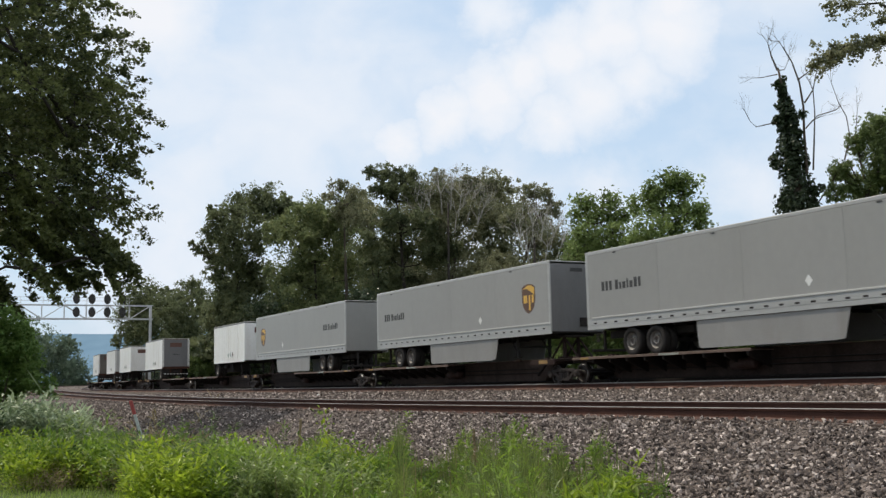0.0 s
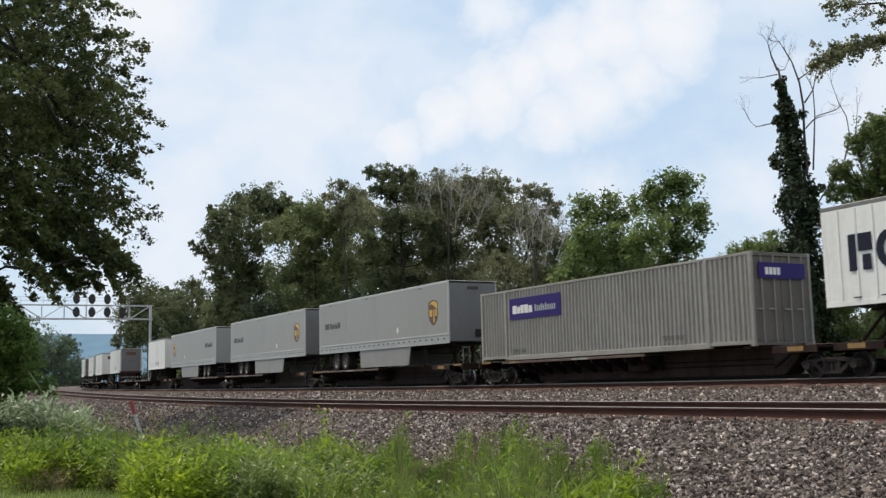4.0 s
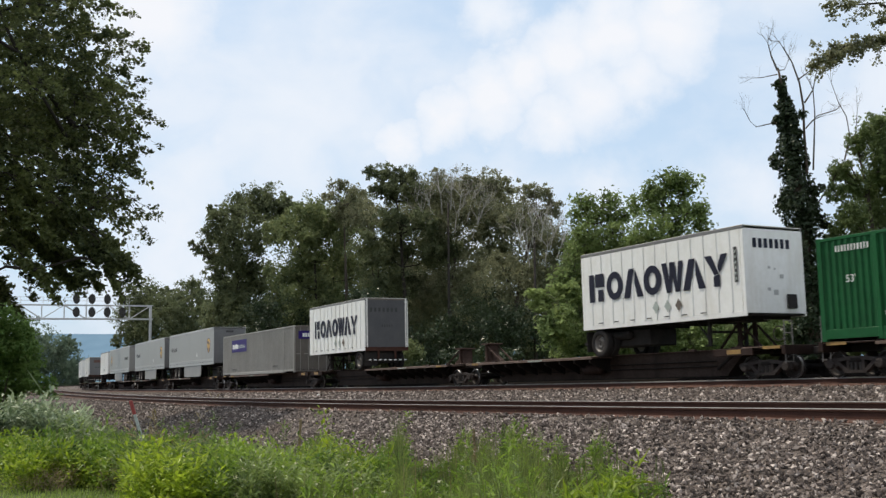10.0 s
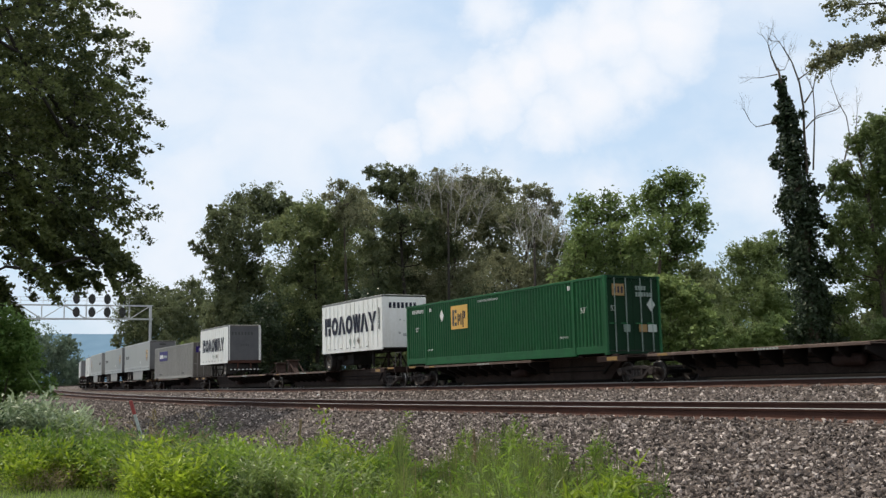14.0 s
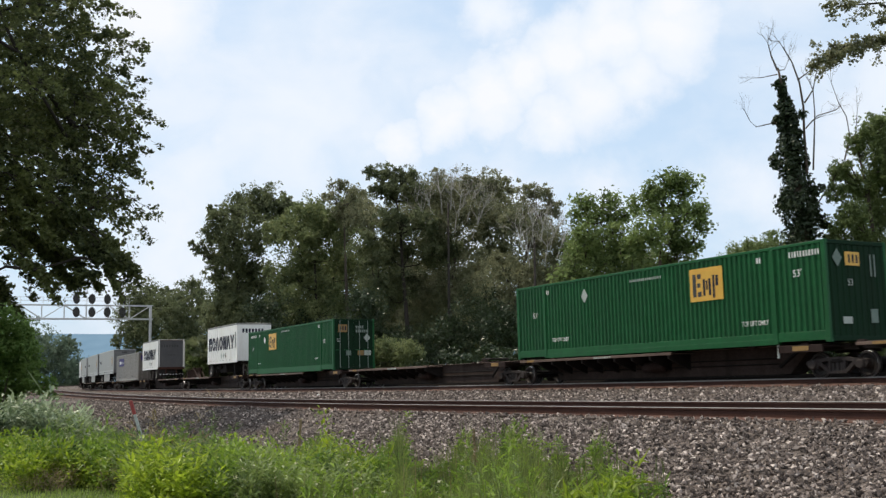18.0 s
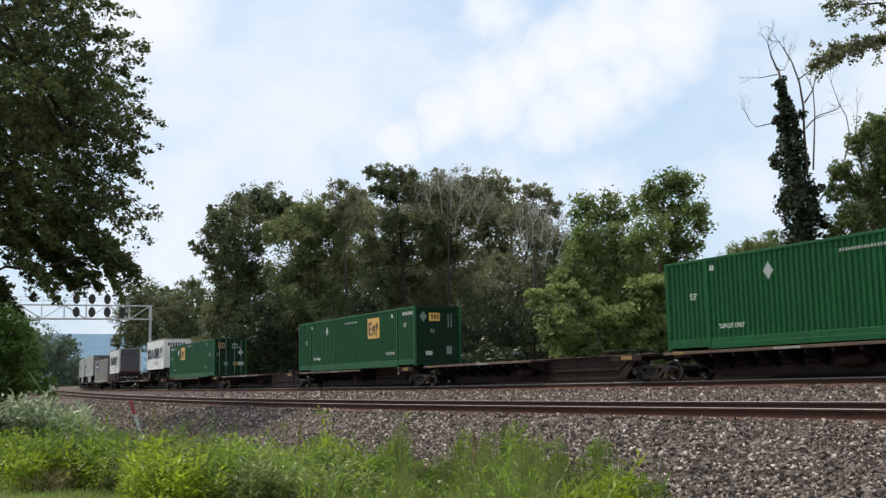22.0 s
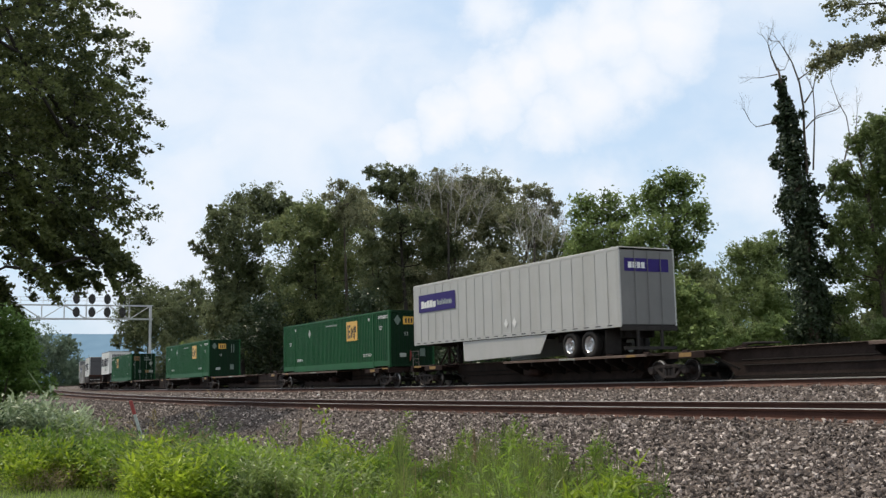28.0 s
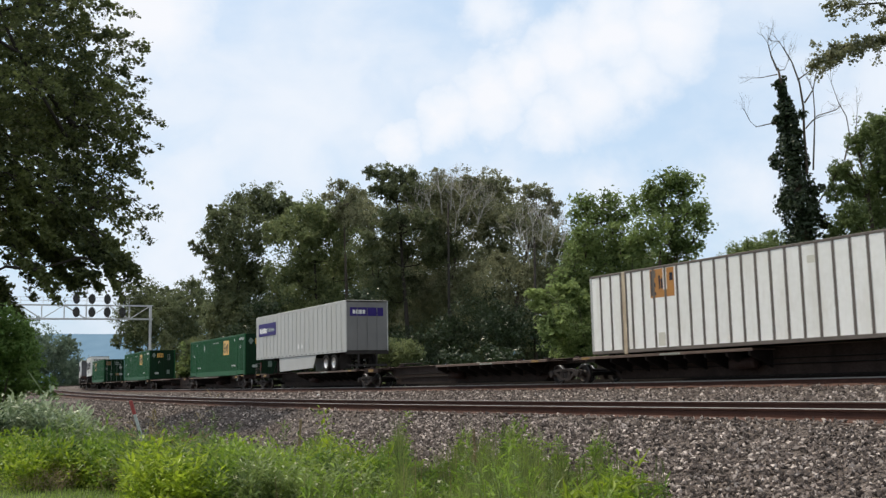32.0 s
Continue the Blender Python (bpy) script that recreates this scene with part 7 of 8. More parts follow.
tree("oak_tree", "tall dark oak with an uneven open crown", (-19.7, 105.0),
     [(-19.9, 104.6, 12.4, 2.11), (-18.9, 103.6, 7.3, 2.55), (-22.3, 105.4, 7.5, 1.88), (-20.3, 106.2, 19.0, 1.77), (-17.5, 104.8, 19.1, 1.77), (-16.0, 104.8, 18.2, 1.44), (-21.3, 103.6, 17.6, 1.44), (-22.9, 105.5, 18.4, 0.55), (-22.4, 103.7, 16.0, 1.33), (-24.0, 105.0, 14.5, 0.72), (-23.2, 105.7, 13.5, 0.89), (-18.8, 103.0, 15.5, 2.66), (-21.7, 105.9, 14.6, 1.88), (-22.5, 106.2, 11.8, 1.22), (-18.7, 105.6, 11.1, 1.99), (-21.2, 106.3, 9.5, 2.11), (-24.7, 104.6, 14.9, 0.44)],
     19000, 0.270, leaf_dark)
tree("oak_tree", "broad mid green oak in the wood edge", (-11.6, 98.0),
     [(-13.4, 97.8, 16.3, 1.65), (-11.2, 96.8, 16.1, 1.55), (-15.0, 99.4, 15.0, 1.86), (-12.3, 97.0, 13.8, 2.38), (-9.6, 97.8, 14.7, 2.07), (-12.0, 100.7, 11.1, 2.84), (-14.7, 99.3, 11.0, 1.76), (-8.2, 100.5, 12.1, 2.48), (-9.6, 97.8, 8.2, 2.59), (-13.2, 97.9, 7.7, 2.38)],
     15000, 0.260, leaf_mid)
tree("sapling_tree", "thin tall tree with sparse airy foliage", (-8.6, 96.0),
     [(-9.4, 96.5, 18.7, 1.11), (-10.2, 96.0, 17.9, 0.71), (-8.0, 95.6, 18.2, 0.91), (-8.3, 95.7, 15.9, 1.42), (-9.4, 95.3, 16.4, 0.91)],
     1800, 0.200, leaf_olive)
tree("oak_tree", "tall leaning oak with a dark bare lower trunk", (-3.0, 90.0),
     [(-6.0, 89.8, 18.9, 0.66), (-4.6, 91.0, 19.1, 0.95), (-2.9, 91.0, 18.6, 1.04), (-4.0, 90.4, 17.3, 1.42), (-2.1, 90.0, 17.2, 0.95), (-5.3, 89.7, 17.4, 0.85), (-1.8, 88.8, 14.3, 1.33), (-4.4, 89.3, 14.9, 1.33), (-0.9, 91.3, 12.4, 2.09), (-4.1, 91.4, 13.0, 1.80), (-6.1, 89.5, 12.3, 1.80), (-4.6, 91.5, 9.6, 2.47)],
     15000, 0.240, leaf_dark)
tree("ash_tree", "olive green ash with a dying twiggy top", (0.2, 92.0),
     [(-0.1, 93.0, 17.7, 1.75), (1.9, 92.7, 18.0, 1.65), (3.8, 92.5, 18.2, 1.46), (5.2, 92.7, 17.9, 1.17), (2.8, 91.3, 15.3, 2.52), (-0.1, 93.1, 14.3, 2.52), (4.9, 90.9, 13.9, 2.33), (1.2, 91.9, 9.5, 2.82), (-1.3, 93.5, 8.7, 2.72)],
     16500, 0.240, leaf_olive)
tree("ash_tree", "olive green ash with thin ragged crown", (5.0, 85.0),
     [(7.1, 85.4, 16.1, 1.08), (8.2, 84.6, 15.9, 0.81), (9.0, 85.8, 14.8, 0.81), (6.5, 85.5, 13.9, 1.53), (7.9, 85.3, 12.0, 1.70), (9.2, 83.7, 11.8, 1.26), (5.2, 85.2, 8.9, 2.51), (7.9, 84.0, 9.2, 1.79)],
     9500, 0.200, leaf_olive)
tree("poplar_tree", "bright green poplar with loose large leaves", (9.2, 64.0),
     [(8.5, 63.4, 11.7, 0.61), (10.2, 64.1, 12.0, 0.61), (8.2, 63.7, 10.9, 0.61), (9.5, 64.2, 11.0, 0.84), (10.7, 64.3, 10.9, 0.61), (8.6, 63.0, 9.6, 0.95), (10.1, 62.8, 9.6, 0.84), (8.1, 64.8, 9.1, 0.74), (9.3, 63.4, 8.3, 1.08), (10.4, 63.4, 8.3, 0.74), (8.5, 65.2, 7.4, 1.01), (8.4, 64.8, 6.0, 1.4), (9.8, 63.5, 7.0, 1.0), (7.4, 64.5, 7.6, 0.9), (10.3, 63.6, 5.6, 1.1)],
     3900, 0.290, leaf_poplar)
tree("poplar_tree", "bright green poplar with loose large leaves", (12.2, 62.0),
     [(13.4, 61.4, 12.8, 0.72), (12.7, 62.1, 12.1, 0.82), (14.3, 61.7, 12.2, 0.82), (11.9, 62.2, 11.5, 0.92), (13.4, 62.3, 10.9, 1.15), (14.5, 61.0, 10.7, 0.82), (11.9, 60.8, 9.6, 1.15), (14.1, 62.8, 9.6, 0.98), (14.9, 61.4, 9.9, 0.46), (11.3, 61.4, 8.7, 0.98), (13.3, 63.2, 8.4, 1.15), (14.5, 61.9, 8.7, 0.52), (12.5, 62.8, 7.2, 1.15), (12.9, 62.0, 5.6, 1.4), (11.0, 62.4, 6.9, 1.1), (11.4, 62.2, 5.5, 1.1)],
     4800, 0.290, leaf_poplar)
tree("bush", "leafy green bush at the foot of the railway bank", (7.6, 58.0),
     [(6.0, 57.0, 4.2, 1.2), (7.6, 58.9, 5.2, 1.1), (7.1, 58.2, 3.1, 1.16), (9.2, 58.4, 3.3, 1.0), (6.5, 57.8, 5.9, 0.8), (5.2, 57.5, 5.6, 0.7), (8.6, 58.0, 4.4, 0.7)],
     7000, 0.200, leaf_bright)
tree("bush", "leafy green bush at the foot of the railway bank", (11.7, 57.0),
     [(10.3, 57.4, 4.8, 1.2), (11.4, 57.8, 6.3, 0.9), (12.6, 58.0, 5.6, 1.2), (13.6, 57.4, 4.4, 1.0), (11.9, 57.5, 3.2, 1.14), (13.9, 56.1, 3.3, 0.90), (10.4, 57.2, 6.0, 0.6), (13.8, 57.6, 5.6, 0.5)],
     8000, 0.200, leaf_bright)
tree("willow_tree", "soft grey green willow in the clearing", (24.5, 85.0),
     [(24.8, 84.0, 10.7, 1.35), (23.6, 84.8, 9.4, 1.61), (26.6, 85.6, 9.9, 1.88), (24.0, 83.6, 7.1, 2.33), (22.6, 85.8, 6.8, 1.88), (27.1, 85.6, 6.7, 2.06), (22.5, 83.3, 4.5, 1.70), (21.2, 84.9, 4.5, 1.44), (25.1, 83.9, 8.4, 1.79), (23.5, 84.0, 10.9, 0.99), (26.4, 84.1, 11.3, 1.17)],
     22000, 0.190, leaf_soft)
tree("bush", "pale green sapling bush behind the tracks", (19.2, 60.0),
     [(17.7, 59.6, 3.3, 0.89), (18.4, 59.4, 3.9, 0.82), (16.7, 59.5, 3.0, 0.76), (19.1, 59.2, 3.3, 0.76)],
     3500, 0.140, leaf_bright)
tree("walnut_tree", "dense grey-green walnut standing behind the railway", (19.9, 48.0),
     [(19.5, 47.5, 12.4, 0.76), (19.1, 48.1, 11.7, 0.63), (19.9, 47.7, 10.8, 1.01), (18.3, 48.2, 10.6, 0.63), (19.0, 48.3, 9.9, 0.89), (17.5, 47.1, 9.4, 0.46), (18.0, 47.0, 8.4, 0.81), (19.9, 48.7, 8.6, 1.14), (17.6, 47.5, 7.4, 0.56), (18.5, 47.5, 6.9, 1.01), (20.3, 49.0, 6.3, 1.01), (18.0, 47.9, 6.0, 0.76), (19.4, 48.7, 5.0, 1.01), (17.8, 48.0, 4.4, 0.71), (18.1, 48.3, 3.2, 0.63), (19.2, 47.3, 3.1, 0.89), (20.8, 48.3, 12.5, 1.01), (21.3, 48.7, 9.9, 1.52), (21.0, 48.0, 6.7, 1.52)],
     22000, 0.150, leaf_soft)


def overhanging_maple():
    """A maple whose long limbs reach out over the clearing, their twigs hung with leaves."""
    x0, y0 = 22.2, 40.0
    z0 = float(ground_z(x0, y0)[0]) - 0.1
    rng = np.random.default_rng(58)
    thing = tagged(new("maple_tree"), "tall maple with a long overhanging leafy limb", "tree", "trees and bushes along the railway")
    thing.location = (x0, y0, z0)
    g = Geo()
    g.tube([(0, 0, 0), (0.1, 0, 5), (-0.2, 0.1, 10), (-0.1, 0, 16.5)], [0.34, 0.26, 0.19, 0.06], 10)
    part("trunk", g, bark_dark, thing, "dark trunk", True)
    roots, aims, lengths = [], [], []
    limbs = (((21.9, 40.1, 12.8), (19.0, 40.1, 14.6), (17.0, 40.0, 15.6), (15.2, 40.0, 15.5), 22), ((21.9, 40.0, 11.6), (19.2, 39.9, 13.5), (17.2, 40.0, 14.1), (15.7, 40.0, 13.95), (14.7, 39.9, 13.45), 46), ((22.0, 40.0, 9.6), (19.6, 40.2, 11.4), (17.6, 40.3, 12.2), 16))
    for *way, n in limbs:
        pts = [Vector(p) - Vector((x0, y0, z0)) for p in way]
        g = Geo()
        g.tube(pts, [0.10 * (1 - 0.85 * i / (len(pts) - 1)) for i in range(len(pts))], 7)
        part("limb", g, bark_dark, thing, smooth=True)
        at = np.linspace(0.25, 1.0, n) * (len(pts) - 1)
        for u in at:
            i = min(int(u), len(pts) - 2)
            p = pts[i].lerp(pts[i + 1], u - i)
            d = (pts[i + 1] - pts[i]).normalized() * 0.55 + Vector((rng.normal(0, 0.35), rng.normal(0, 0.75), rng.normal(0.05, 0.42)))
            roots.append(p)
            aims.append(d.normalized())
            lengths.append(rng.uniform(0.5, 0.95))
    p = rng.uniform([19.4, 36.5, 6.0], [26.0, 43.5, 18.5], (900, 3))
    p = p[((p[:, 0] - 22.6) / 3.3) ** 2 + ((p[:, 1] - 40) / 3.4) ** 2 + ((p[:, 2] - 12.2) / 6.0) ** 2 < 1] - [x0, y0, z0]
    rest = len(p)
    d = p * [1, 1, 0] + rng.normal(0, 0.5, p.shape)
    d /= np.linalg.norm(d, axis=1)[:, None]
    root = np.concatenate([np.array(roots), p])
    aim = np.concatenate([np.array(aims), d])
    length = np.concatenate([np.array(lengths), rng.uniform(0.8, 1.4, rest)])
    v, f = spray_twigs(root, aim, length, 0.35, 0.012)
    tagged(part("twig_growth", sheet("twig_growth", v, f, bark_dark), None, thing, "thin twigs"), kind="stuff")
    v, f = leaf_quads(spray_leaves(root, aim, length, 70, rng, 0.38, 0.40, 9), 0.135, rng, 0.3, 0.8)
    part("crown", sheet("crown", v, f, leaf_olive), None, thing, "leaves hung in loose sprays")


overhanging_maple()
# three bushes with the shade below the trees in their leaf colour
tree("bush", "undergrowth bush below the oaks, shade in its leaf colour", (-6.0, 86.0),
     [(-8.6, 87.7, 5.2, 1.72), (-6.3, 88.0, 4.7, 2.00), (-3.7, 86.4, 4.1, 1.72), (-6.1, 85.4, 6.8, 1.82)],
     7000, 0.200, leaf_vine_shade)
tree("bush", "undergrowth bush below the ash trees, shade in its leaf colour", (2.7, 84.0),
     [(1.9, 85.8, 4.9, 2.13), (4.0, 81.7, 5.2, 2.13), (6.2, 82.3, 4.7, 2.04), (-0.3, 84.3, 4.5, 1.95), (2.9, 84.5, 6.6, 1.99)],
     8000, 0.200, leaf_vine_shade)
tree("bush", "undergrowth bush below the oaks, shade in its leaf colour", (-15.5, 96.0),
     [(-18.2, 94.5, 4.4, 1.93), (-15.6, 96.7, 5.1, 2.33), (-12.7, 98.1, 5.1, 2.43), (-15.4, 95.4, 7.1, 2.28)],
     7000, 0.220, leaf_vine_shade)
tree("bush", "sunlit light green bush beside the railway", (-27.4, 118.0),
     [(-27.4, 117.8, 4.3, 1.62), (-28.1, 117.2, 2.7, 1.37), (-26.4, 117.4, 3.0, 1.37)],
     3000, 0.260, leaf_bright)
tree("bush", "sunlit green bush beside the railway bank", (-1.7, 74.0),
     [(-4.2, 75.0, 3.4, 1.02), (-2.6, 73.7, 3.2, 1.02), (-5.4, 74.9, 3.1, 0.86)],
     3500, 0.180, leaf_mid)
tree("oak_tree", "mid green oak filling the wood's edge", (-14.3, 112.0),
     [(-17.2, 114.2, 18.4, 2.60), (-13.4, 112.5, 18.4, 2.60), (-9.9, 110.7, 17.8, 2.48), (-14.9, 114.6, 12.4, 3.43), (-9.8, 112.0, 12.1, 3.43), (-18.0, 111.5, 11.6, 2.66), (-14.4, 111.0, 6.8, 3.25), (-10.1, 114.6, 6.8, 3.25), (-19.3, 112.0, 6.9, 2.66)],
     16500, 0.300, leaf_mid)
tree("oak_tree", "olive oak filling the wood's edge", (-3.9, 110.0),
     [(-1.9, 109.1, 19.2, 1.97), (-9.5, 109.9, 18.9, 1.51), (-7.4, 108.1, 17.7, 2.32), (-3.7, 110.7, 18.0, 2.55), (-0.1, 109.7, 19.3, 2.55), (-4.9, 108.9, 11.7, 3.25), (-0.9, 111.5, 13.0, 3.25), (-8.4, 111.1, 19.6, 1.51), (-4.9, 107.4, 6.4, 3.19), (-0.4, 110.2, 7.0, 3.19)],
     17000, 0.300, leaf_olive)
tree("ash_tree", "dense olive ash filling the wood's edge", (6.1, 104.0),
     [(0.9, 103.0, 17.6, 1.98), (4.9, 105.5, 19.1, 1.65), (7.7, 105.0, 17.4, 1.65), (9.7, 103.2, 16.3, 1.43), (2.6, 102.8, 18.1, 2.31), (5.6, 102.4, 17.4, 2.20), (8.9, 106.3, 16.0, 2.20), (4.1, 102.9, 12.6, 3.07), (8.0, 104.6, 11.1, 3.07), (11.9, 103.9, 12.0, 2.09), (4.1, 104.8, 6.7, 3.02), (8.5, 104.6, 6.6, 3.02), (12.4, 105.3, 7.1, 2.74)],
     17000, 0.280, leaf_olive)
tree("bush", "leafy green bush closing the gap below the poplars", (13.6, 72.0),
     [(11.7, 70.8, 4.5, 1.52), (14.0, 72.9, 5.0, 1.67), (15.5, 71.3, 4.7, 1.67), (17.4, 72.1, 5.2, 1.52), (10.3, 71.5, 4.2, 1.52), (18.3, 71.6, 6.7, 0.99)],
     7000, 0.190, leaf_mid)
tree("bush", "pale green bush in the clearing", (19.1, 70.0),
     [(17.8, 70.1, 4.0, 1.18), (19.6, 69.9, 3.6, 1.26), (21.2, 69.6, 3.9, 1.26), (16.9, 70.5, 5.2, 0.96)],
     5000, 0.160, leaf_soft)
tree("oak_tree", "tall green oak closing the wood behind the poplars", (14.5, 92.0),
     [(12.1, 92.4, 12.3, 1.94), (14.6, 90.0, 11.5, 2.04), (17.1, 90.9, 10.6, 2.04), (13.3, 91.8, 8.3, 2.43), (17.1, 94.2, 7.4, 2.43), (21.0, 93.7, 8.3, 2.04), (21.7, 92.1, 10.2, 1.26)],
     11000, 0.250, leaf_mid)

# ---- weeds and grass in front ----


def scatter(s0, s1, q0, q1, n, rng):
    s, q = rng.uniform(s0, s1, n), rng.uniform(q0, q1, n)
    p = on_line(s, q)
    p[:, 2] = np.where(q < GAP + 5.8, bed_z(s, q), ground_z(p[:, 0], p[:, 1]))
    return p, s, q


def weeds(name, label, places, height, leaves_each, leaf, material, rng, lean=0.12, bushy=0.16, aspect=0.34, tall=0.03, spread=0.3):
    """Many upright stems with leaves along them, as one growth."""
    n = len(places)
    lump = np.sin(places[:, 0] * 1.9 + 1.3) * np.cos(places[:, 1] * 1.3) + 0.6 * np.sin(places[:, 0] * 4.3 + places[:, 1] * 3.1)
    h = height * rng.uniform(0.6, 1.15, n) * (1.0 + 0.2 * lump)
    h *= np.where(rng.random(n) < tall, 1.45, 1.0)
    tilt = rng.normal(0, lean, (n, 2))
    which = np.repeat(np.arange(n), leaves_each)
    f = rng.random(len(which)) ** 0.7
    c = places[which].copy()
    c[:, 2] += f * h[which]
    c[:, :2] += tilt[which] * (f * h[which])[:, None]
    a = rng.uniform(0, 2 * math.pi, len(which))
    reach = bushy * (1.15 - 0.6 * f)
    out = np.stack([np.cos(a), np.sin(a), rng.normal(0.3, 0.5, len(a))], 1)
    base = c
    tip = c + out * (leaf * rng.lognormal(-0.05, 0.42, len(a)) + reach * (0.3 if spread < 0.5 else 0.06))[:, None]
    tip[:, 2] -= leaf * 0.25 * rng.random(len(a))
    loose = out * (reach * rng.uniform(0.1, spread, len(a)))[:, None]
    base, tip = base + loose, tip + loose
    mid = (base + tip) / 2
    mid[:, 2] += leaf * 0.18
    side = np.stack([-np.sin(a), np.cos(a), rng.normal(0, 0.3, len(a))], 1) * (leaf * aspect * 0.5)
    v = np.stack([base, mid + side, tip, mid - side], 1).reshape(-1, 3)
    fc = np.arange(len(a) * 4).reshape(-1, 4)
    # thin stems
    w = 0.006
    top = places.copy()
    top[:, 2] += h
    top[:, :2] += tilt * h[:, None]
    ang = rng.uniform(0, math.pi, n)
    d = np.stack([np.cos(ang), np.sin(ang), np.zeros(n)], 1) * w
    sv = np.stack([places - d, places + d, top + d * 0.4, top - d * 0.4], 1).reshape(-1, 3)
    sf = np.arange(n * 4).reshape(-1, 4) + len(v)
    ob = new(name, sheet(name, np.concatenate([v, sv]), np.concatenate([fc, sf]), material))
    return tagged(ob, label, "plants", kind="stuff")


def blades(name, label, places, height, width, material, rng, bend=0.35):
    """Single bent blades of grass, as one growth."""
    n = len(places)
    h = height * rng.uniform(0.45, 1.2, n)
    a = rng.uniform(0, 2 * math.pi, n)
    o = np.stack([np.cos(a), np.sin(a), np.zeros(n)], 1)
    d = np.stack([-np.sin(a), np.cos(a), np.zeros(n)], 1) * (width * 0.5)
    b = bend * rng.uniform(0.2, 1.2, n)
    m = places + o * (h * b * 0.3)[:, None]
    m[:, 2] += h * 0.6
    t = places + o * (h * b)[:, None]
    t[:, 2] += h
    v = np.stack([places - d, places + d, m + d * 0.7, m - d * 0.7, t], 1).reshape(-1, 3)
    k = np.arange(n)[:, None] * 5
    f = np.concatenate([k + [0, 1, 2], k + [0, 2, 3], k + [3, 2, 4]])
    ob = new(name, sheet(name, v, f, material))
    return tagged(ob, label, "grass", kind="stuff")


def plant_foreground():
    rng = np.random.default_rng(9)
    # leafy weeds on the lower bank, in patches of three tones
    p, s, q = scatter(-34, 2, GAP + 4.2, GAP + 11.2, 9000, rng)
    edge = GAP + 4.9 + 0.5 * np.sin(s * 1.1) + np.clip((-26.5 - s) * 1.1, 0, 6)
    way = p[:, 0] / p[:, 1]
    back = np.interp(way, [-0.27, -0.22, -0.17, -0.11, -0.08], [20.6, 20.0, 18.4, 17.0, 16.4]) + rng.normal(0, 0.4, len(p))
    ok = (q > edge) & (way < -0.072 + rng.normal(0, 0.02, len(p))) & (p[:, 1] > np.where(way < -0.29, 16.9, 13.0)) & (p[:, 1] < back)
    ok &= np.sin(p[:, 0] * 2.6 + 1.0) * np.cos(p[:, 1] * 2.2) + 0.5 * np.sin(p[:, 0] * 5.1 - p[:, 1] * 3.7) > rng.normal(-0.45, 0.3, len(p))
    tone = np.sin(p[:, 0] * 1.35 + 0.6) * np.cos(p[:, 1] * 0.9 + 0.4) + 0.5 * np.sin(p[:, 0] * 3.1 + p[:, 1] * 2.3) + rng.normal(0, 0.25, len(p))
    a, b, c = ok & (tone > 0.42), ok & (tone <= 0.42) & (tone > -0.25), ok & (tone <= -0.25)
    weeds("leafy_weeds", "thick yellow-green leafy weeds along the lawn's edge", p[a], 0.69, 78, 0.062, weed_leaf, rng, 0.2, 0.22, 0.72, 0.02, 1.1)
    weeds("fresh_weeds", "fresh green leafy weeds on the bank", p[b], 0.67, 78, 0.062, weed_mid, rng, 0.2, 0.22, 0.7, 0.02, 1.1)
    weeds("green_weeds", "deeper green weeds mixed into the bank's growth", p[c], 0.65, 76, 0.060, weed_dark, rng, 0.2, 0.22, 0.62, 0.02, 1.1)
    # taller silvery plants near the shrub
    xy = rng.uniform([-12.0, 20.8], [-6.6, 25.2], (760, 2))
    xy = xy[xy[:, 0] / xy[:, 1] < -0.333 + rng.normal(0, 0.007, len(xy))]
    p = np.column_stack([xy, ground_z(xy[:, 0], xy[:, 1])])
    weeds("silvery_weeds", "tall silvery green broad-leaved weeds", p, 0.94, 76, 0.095, weed_pale, rng, 0.12, 0.26, 0.75, 0.0, 0.9)
    # grass in tufts towards the stones: bearing, half width, height of each stand
    stands = ((-0.055, 0.012, 0.60), (-0.043, 0.007, 0.86), (0.020, 0.012, 0.74), (0.036, 0.012, 0.80), (0.056, 0.012, 0.90), (0.076, 0.014, 0.80), (0.100, 0.012, 0.60), (0.142, 0.010, 0.62))
    p, s, q = scatter(-40, -18, GAP + 3.0, GAP + 9.0, 95000, rng)
    way = p[:, 0] / p[:, 1]
    tall = 0.46 + 0.10 * np.sin(way * 95.0) + rng.normal(0, 0.06, len(p))
    tall *= np.interp(way, [0.10, 0.125, 0.19], [1.0, 0.85, 0.7])
    for b0, wd, hh in stands:
        tall = np.maximum(tall, hh * np.exp(-0.5 * ((way - b0) / wd) ** 2))
    tuft = np.sin(p[:, 0] * 7.0 + 2.1 * np.sin(p[:, 1] * 3.0)) * np.cos(p[:, 1] * 5.3 + 1.7 * np.sin(p[:, 0] * 4.0))
    edge = GAP + 5.2 - 1.0 * tall + 0.25 * np.sin(s * 2.3) - np.interp(way, [-0.03, 0.06, 0.2], [0.0, 0.25, 1.2])
    ok = (q > edge + rng.normal(0, 0.25, len(q))) & (way < 0.20) & (way > -0.14) & (tuft > rng.normal(-0.35, 0.4, len(q))) & (rng.random(len(q)) < np.clip(0.25 + tall, 0, 1) * np.interp(way, [0.12, 0.2], [1, 0.55]))
    blades("tall_grass", "tall thin green grass in tufts at the stone slope's foot", p[ok], tall[ok] * (0.85 + 0.35 * tuft[ok]), 0.012, grass_blade, rng, 0.28)
    few = ok & (rng.random(len(q)) < 0.011)
